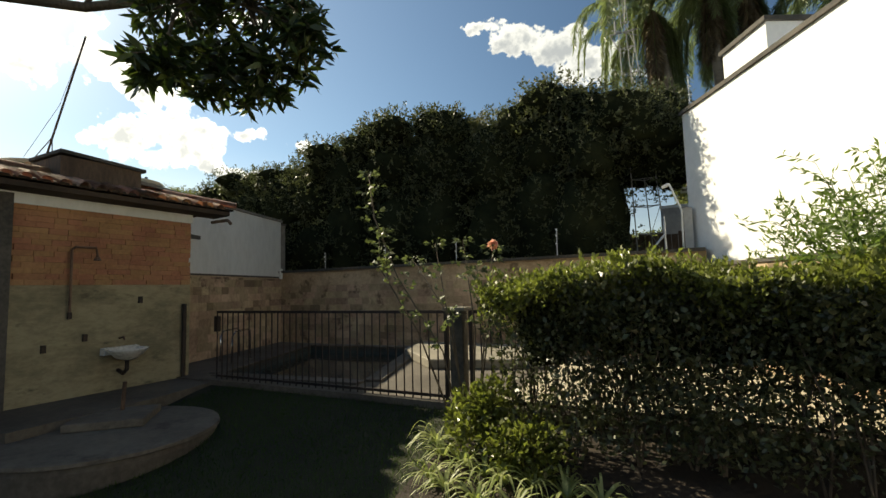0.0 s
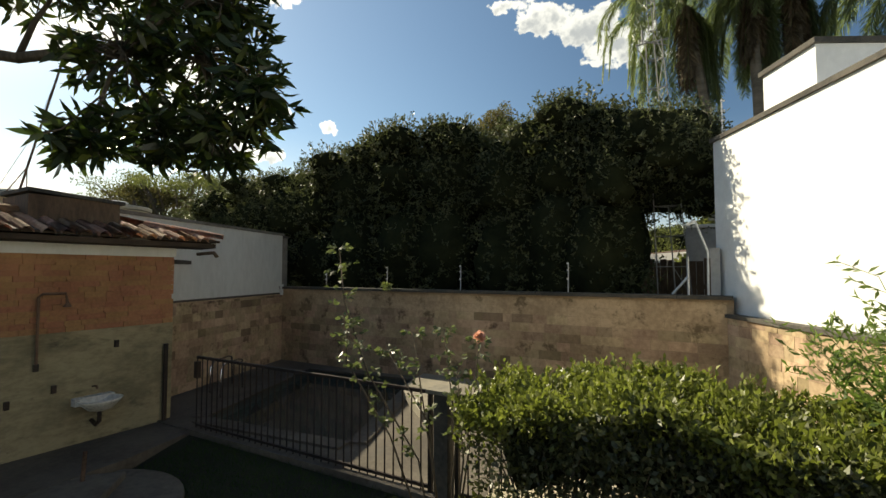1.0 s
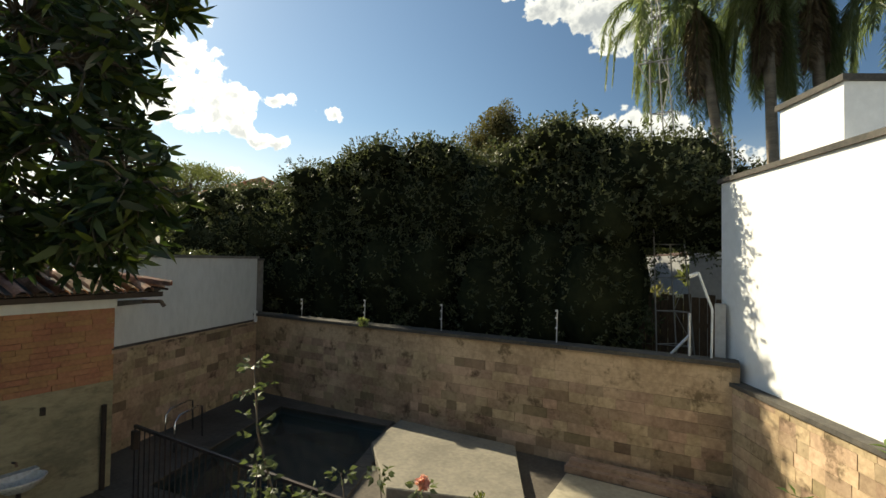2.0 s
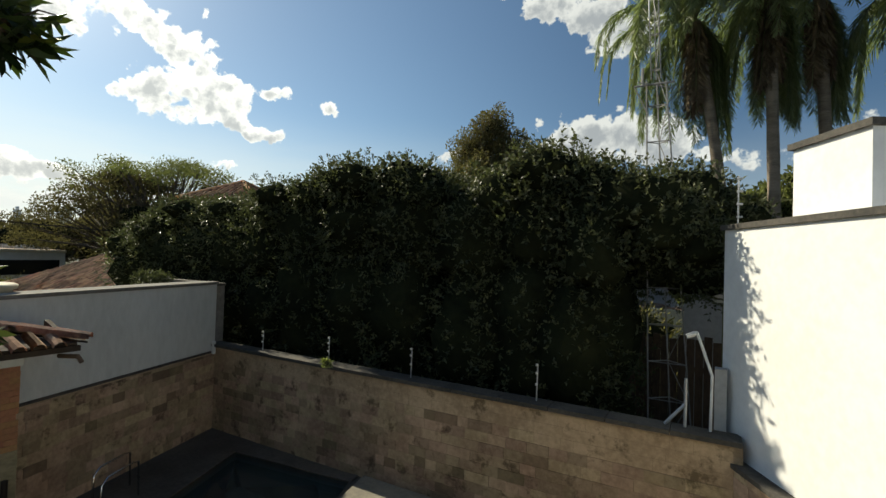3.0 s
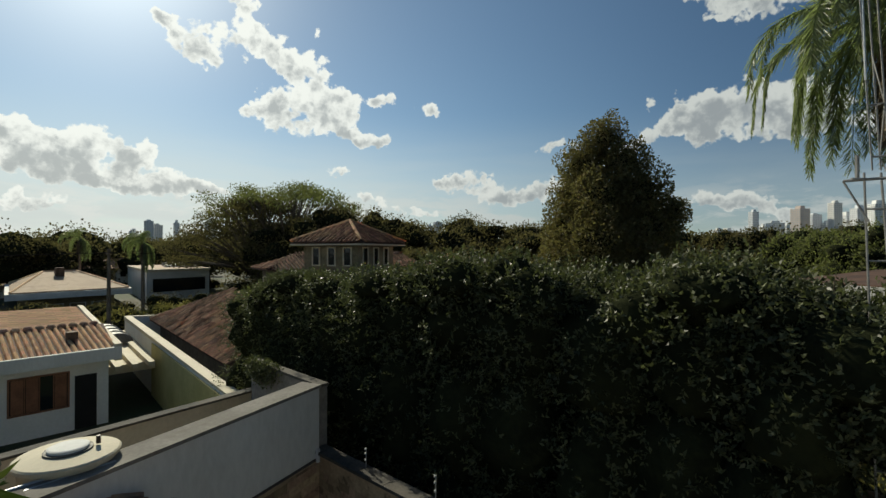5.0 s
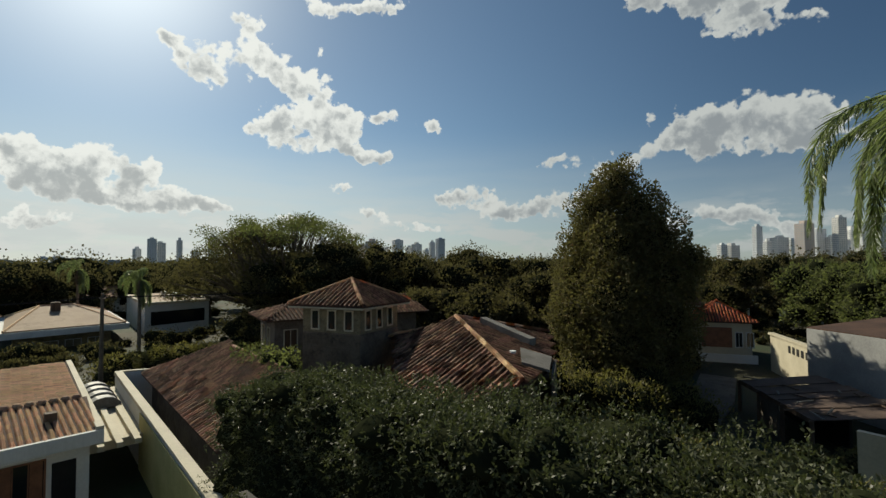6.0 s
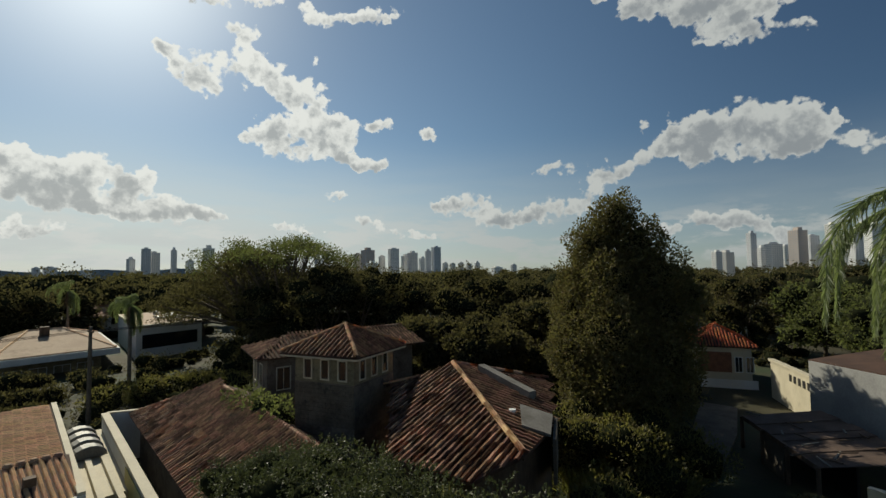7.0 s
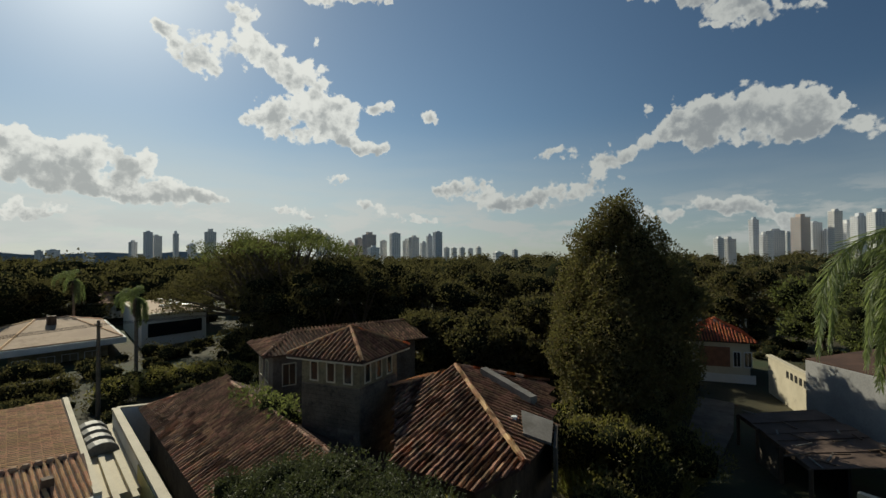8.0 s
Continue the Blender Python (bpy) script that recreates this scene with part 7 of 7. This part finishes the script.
def scrub():
    """Rough growth behind the hedge and over the empty lot."""
    r = random.Random(5)
    bl = []
    for i in range(210):
        x, y = r.uniform(-14, 8), r.uniform(18, 40)
        if x < -7.9 and 21 < y < 33:
            continue
        if x > 0.3 and y < 24:
            continue
        if x > -7.4 + 1.4 * math.sin(y * 1.7) and y > 29:
            continue
        if x > -10.0 and y > 40:
            continue
        top = 3.4 if y < 23 else 2.8
        s = r.uniform(0.8, 1.7)
        bl.append(((x, y, r.uniform(-0.4, top - s * 0.7) if y > 23 else r.uniform(0.6, top)), (s, s, s * 0.8)))
    P, W = blob_points(bl, 90000, 0.6, 0.3)
    ln = RNG.uniform(0.12, 0.28, len(P))
    tagged(new("scrub", leaf_mesh("scrub", P, W + RNG.normal(size=P.shape) * 0.8 + np.array((0, 0, 0.7)), ln, ln * 0.35, M["leaf_rough"])), "rough sunlit scrub and tall weeds", "scrub", kind="stuff")
    tagged(new("scrub_inner", core_mesh("scrub_inner", bl, 0.75, M["core"], 8)), "solid dark lumps as the shade inside the scrub", "scrub", kind="stuff")


scrub()


def undergrowth():
    """Low shrubs on the open ground between the far houses."""
    r = random.Random(58)
    solid_spots = ((-90, 22, 15), (-97, 38, 17), (-26, 30, 13), (-12, 70, 8), (-5, 60, 3.5), (2, 50, 9), (-2, 46, 6), (-128, 38, 9), (-118, 20, 10), (-140, 18, 9), (-30, 20, 11))
    bl = []
    while len(bl) < 420:
        a, d = radians(r.uniform(-92, 4)), 24 + 100 * r.random() ** 0.8
        x, y = 0.4 + d * math.sin(a), 9.5 + d * math.cos(a)
        street = -54.5 - (y + 40) * 0.175
        if (abs(x - street) < 4.5 and y < 21) or any(math.hypot(x - p, y - q) < w for p, q, w in solid_spots) or (x > -12 and y < 60) or (x > -42 and y < 30):
            continue
        q = r.uniform(0.7, 1.7)
        bl.append(((x, y, ground_z(x, y) + q * 0.45), (q * 1.2, q * 1.2, q * r.uniform(0.6, 1.0))))
    P, W = blob_points(bl, 70000, 0.5, 0.3)
    ln = RNG.uniform(0.16, 0.34, len(P))
    tagged(new("undergrowth", leaf_mesh("undergrowth", P, W + RNG.normal(size=P.shape) * 0.8 + np.array((0, 0, 0.5)), ln, ln * 0.5, M["leaf_far"])), "dark low shrubs between the houses", "shrubs", kind="stuff")
    tagged(new("undergrowth_inner", core_mesh("undergrowth_inner", bl, 0.75, M["core"], 8)), "solid dark lumps as the shade inside the shrubs", "shrubs", kind="stuff")


undergrowth()


def weeds():
    """Tall sunlit grass on the empty lot."""
    k = 52000
    x, y = RNG.uniform(-15, -2.6, k), RNG.uniform(25, 46, k)
    patch = np.sin(x * 0.9 + 1.3) * np.sin(y * 0.7) + 0.6 * np.sin(x * 2.1 + y * 1.7)
    keep = (patch + RNG.normal(size=k) * 0.5 > -0.2) & ~((x < -7.9) & (y < 33)) & ~((x > -9.6) & (y > 40.0)) & ~((x > -7.0) & (y > 30))
    x, y = x[keep], y[keep]
    z = np.array([ground_z(a, b) for a, b in zip(x, y)])
    way = RNG.normal(size=(len(x), 3)) * 0.35 + np.array((0, 0, 1.0))
    ln = RNG.uniform(0.7, 2.2, len(x)) * (1 + 0.25 * np.sin(x * 1.3) * np.sin(y * 1.1))
    tagged(new("weeds", leaf_mesh("weeds", np.stack([x, y, z], 1), way, ln, 0.07, M["leaf_weed"])), "tall yellow-green grass on the empty lot", "grass", kind="stuff")


weeds()


def hedge_strip(name, label, pts, w, h, count, size, material):
    t = thing(name, label, "hedge", (*pts[0][:2], pts[0][2]))
    bl = []
    for a, b in zip(pts, pts[1:]):
        a, b = Vector(a), Vector(b)
        k = max(int((b - a).length / (w * 0.8)), 1)
        for i in range(k + 1):
            p = a.lerp(b, i / k)
            bl.append(((p.x, p.y, p.z + h * 0.5), (w * 0.7, w * 0.7, h * 0.55)))
    canopy("leaves", bl, count, size, M[material], t, 0.4, 0.25, 1.4, 4, 0.5, 0.8)


hedge_strip("garden_hedge", "bright green overgrown garden hedge", [(-52.4, 21.2, -1.9), (-53.4, 25.0, -1.9), (-53.0, 29.5, -1.9), (-50.0, 32.0, -1.9)], 2.6, 2.3, 12000, 0.24, "leaf_rough")
hedge_strip("garden_hedge", "dark hedge along the street", [(-60.5, 12.5, -2.2), (-61.5, 18.5, -2.2)], 2.2, 1.9, 5000, 0.26, "leaf_far")
hedge_strip("garden_hedge", "dark shrubs along the street", [(-53.5, 8.0, -2.0), (-54.0, 16.0, -2.0)], 2.0, 1.7, 5000, 0.24, "leaf_far")
# bushes added to darken the ground where tree shade lies
hedge_strip("garden_hedge", "dark bushes added as the deep shade below the trees", [(-66, 39.5, -2.2), (-60, 40.0, -2.2), (-52, 40.0, -2.2), (-42, 37.0, -2.2), (-34, 36.0, -2.0)], 5.0, 4.4, 16000, 0.36, "leaf_far")
hedge_strip("rough_bush", "brownish bush in front of the derelict shed", [(-1.6, 36.4, -1.7), (0.2, 37.6, -1.7)], 1.5, 2.1, 5000, 0.16, "leaf_big")
hedge_strip("garden_hedge", "green shrubs beside the tower", [(-28.5, 23.0, 0.6), (-23, 22.6, 0.9)], 1.8, 3.0, 5000, 0.22, "leaf_far2")
hedge_strip("garden_hedge", "green shrubs in front of the cream house", [(-70, 10, -2.2), (-71, 19, -2.2)], 1.6, 1.6, 4000, 0.34, "leaf_far")

# two feather palms on the left
palm((-64, 26, -2.4), 9.6, 11, 22, 3.4, 4, 0.2)
palm((-100, 26, -2.6), 11.0, 12, 20, 4.2, 4, 0.2)

# ---- city on the skyline ----
ORG = (0.4, 9.5)


def tower_block(az, d, width, top_el, mat_name, floors, cols, depth=None, kind=0):
    h = thing("apartment_tower", "distant apartment tower with rows of windows", "building", (0, 0, 0), "skyline towers")
    a = radians(az)
    c = Vector((ORG[0] + d * math.sin(a), ORG[1] + d * math.cos(a)))
    u = Vector((math.cos(a), -math.sin(a)))
    v = Vector((math.sin(a), math.cos(a)))
    r = random.Random(int(abs(az) * 100))
    t = radians(r.uniform(18, 34) if az < -30 else r.uniform(32, 52))
    u, v = u * math.cos(t) + v * math.sin(t), v * math.cos(t) - u * math.sin(t)
    w = width * d * math.pi / 180 / 2 * 0.9
    dp = depth or w * 0.9
    zt = 11.3 + d * math.tan(radians(top_el))
    z0 = -25.0
    h.location = (c.x, c.y, z0)
    bm = bmesh.new()
    prism(bm, [tuple(c + u * i * w + v * j * dp) for i, j in ((-1, -1), (1, -1), (1, 1), (-1, 1))], z0, zt)
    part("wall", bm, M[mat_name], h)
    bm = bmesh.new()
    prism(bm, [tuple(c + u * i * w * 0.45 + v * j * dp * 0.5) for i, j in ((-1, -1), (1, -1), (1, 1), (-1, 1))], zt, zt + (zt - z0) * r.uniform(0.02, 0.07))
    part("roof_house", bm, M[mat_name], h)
    lo = max(0.0, z0)
    fh_ = (zt - lo) / floors
    for side in (0, 1):
        p, q_, wd, n_ = ((u, -v, w, dp), (v, u if u.dot(-Vector(c).normalized()) > 0 else -u, dp, w))[side]
        for k in range(cols):
            bm = bmesh.new()
            s0 = -wd + 2 * wd * (k + 0.22) / cols
            s1 = -wd + 2 * wd * (k + 0.78) / cols
            for f in range(floors):
                z1, z2 = lo + fh_ * (f + 0.25), lo + fh_ * (f + 0.75)
                P_ = [c + q_ * (n_ + e) + p * s for e, s in ((-0.2, s0), (-0.2, s1), (0.3, s1), (0.3, s0))]
                hexa(bm, [(*x_, z1) for x_ in P_] + [(*x_, z2) for x_ in P_])
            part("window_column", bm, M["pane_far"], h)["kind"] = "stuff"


# wall and window colours lightened: the distance haze is painted in
M["pane_far"] = surf("hazy_far_window", (0.40, 0.42, 0.44), (0.50, 0.52, 0.54), 0.5, 0.02, 0.1, 0)
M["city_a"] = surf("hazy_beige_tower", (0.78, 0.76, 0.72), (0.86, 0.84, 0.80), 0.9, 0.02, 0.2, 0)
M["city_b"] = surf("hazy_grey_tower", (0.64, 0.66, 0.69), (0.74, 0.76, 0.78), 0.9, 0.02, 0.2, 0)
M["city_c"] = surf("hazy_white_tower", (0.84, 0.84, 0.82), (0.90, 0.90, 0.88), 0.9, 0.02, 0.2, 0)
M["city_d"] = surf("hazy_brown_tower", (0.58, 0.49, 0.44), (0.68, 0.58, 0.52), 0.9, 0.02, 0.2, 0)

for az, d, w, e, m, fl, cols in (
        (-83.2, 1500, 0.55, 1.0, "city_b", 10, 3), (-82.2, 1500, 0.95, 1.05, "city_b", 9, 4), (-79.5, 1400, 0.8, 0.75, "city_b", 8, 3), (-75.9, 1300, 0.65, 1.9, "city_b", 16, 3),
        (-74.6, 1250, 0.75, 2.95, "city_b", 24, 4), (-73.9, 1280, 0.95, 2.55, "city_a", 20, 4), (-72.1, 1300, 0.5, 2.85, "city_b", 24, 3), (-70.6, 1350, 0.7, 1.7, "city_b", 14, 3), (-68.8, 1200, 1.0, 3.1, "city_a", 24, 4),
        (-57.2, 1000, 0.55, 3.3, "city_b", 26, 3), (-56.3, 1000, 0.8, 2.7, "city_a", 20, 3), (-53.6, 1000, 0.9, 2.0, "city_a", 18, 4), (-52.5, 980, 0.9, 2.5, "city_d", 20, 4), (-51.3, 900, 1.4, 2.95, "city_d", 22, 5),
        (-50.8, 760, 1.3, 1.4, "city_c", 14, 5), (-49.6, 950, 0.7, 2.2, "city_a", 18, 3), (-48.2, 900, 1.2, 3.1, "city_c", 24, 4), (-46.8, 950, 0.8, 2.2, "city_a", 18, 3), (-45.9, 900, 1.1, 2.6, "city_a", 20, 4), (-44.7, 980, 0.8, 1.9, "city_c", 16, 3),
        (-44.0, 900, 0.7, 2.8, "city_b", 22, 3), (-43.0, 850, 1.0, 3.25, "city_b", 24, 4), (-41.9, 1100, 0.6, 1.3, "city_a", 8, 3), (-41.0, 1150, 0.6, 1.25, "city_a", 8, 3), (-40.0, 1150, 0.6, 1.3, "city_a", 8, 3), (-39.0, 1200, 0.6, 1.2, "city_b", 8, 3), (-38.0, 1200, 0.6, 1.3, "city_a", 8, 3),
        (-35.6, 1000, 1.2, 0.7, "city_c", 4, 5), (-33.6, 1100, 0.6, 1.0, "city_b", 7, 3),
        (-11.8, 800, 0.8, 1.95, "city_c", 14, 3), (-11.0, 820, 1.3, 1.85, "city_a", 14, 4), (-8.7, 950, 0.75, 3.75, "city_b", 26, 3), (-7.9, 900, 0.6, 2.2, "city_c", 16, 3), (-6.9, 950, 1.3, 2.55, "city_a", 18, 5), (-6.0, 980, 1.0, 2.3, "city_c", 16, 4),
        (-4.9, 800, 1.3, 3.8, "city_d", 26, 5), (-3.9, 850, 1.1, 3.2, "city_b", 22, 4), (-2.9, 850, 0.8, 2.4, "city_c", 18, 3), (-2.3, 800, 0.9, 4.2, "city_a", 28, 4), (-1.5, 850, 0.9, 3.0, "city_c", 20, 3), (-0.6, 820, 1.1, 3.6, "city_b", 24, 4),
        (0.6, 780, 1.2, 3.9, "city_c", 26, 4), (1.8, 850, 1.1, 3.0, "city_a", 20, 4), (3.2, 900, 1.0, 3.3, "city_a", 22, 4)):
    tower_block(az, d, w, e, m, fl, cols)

# hills on the left horizon, blue from haze painted into their colour
bm = bmesh.new()
lo, hi = [], []
for i in range(60):
    az = radians(-118 + i * 1.25)
    d = 4300
    h = 40 + 34 * abs(math.sin(i * 0.31)) + 18 * math.sin(i * 0.83 + 1)
    h *= max(0.0, min(1.0, (-58 - (-118 + i * 1.25)) / 14))
    lo.append(bm.verts.new((d * math.sin(az), d * math.cos(az), -60)))
    hi.append(bm.verts.new((d * 1.01 * math.sin(az), d * 1.01 * math.cos(az), 8 + h)))
for i in range(59):
    bm.faces.new((lo[i], lo[i + 1], hi[i + 1], hi[i]))
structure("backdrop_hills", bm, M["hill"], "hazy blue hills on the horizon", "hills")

# ---- single stones and bricks of the garden walls ----
stone_face(wall_back, (-6.95, 14.12), (3.2, 14.12), 0.0, 1.85, -1, (0.30, 0.165), 300, "stone", "stone", 0.003, 3)
d = (WALL_L0 - WALL_L1).normalized()
stone_face(wall_side, WALL_L1 + d * 2.4, WALL_L0, 0.0, 1.70, -1, (0.30, 0.165), 300, "stone", "stone", 0.003, 5)
stone_face(wall_low_r, WALL_R0 + Vector((-sr.x, -sr.y)) * 0.16, WALL_R0 + dr * 5.0 + Vector((-sr.x, -sr.y)) * 0.16, 0.0, 1.575, -1, (0.30, 0.165), 300, "stone", "stone", 0.003, 6)
stone_face(shed, (SX, SY1), (SX, 7.43), 1.50, 2.54, 1, (0.24, 0.075), 300, "brick", "brick", 0.003, 7)
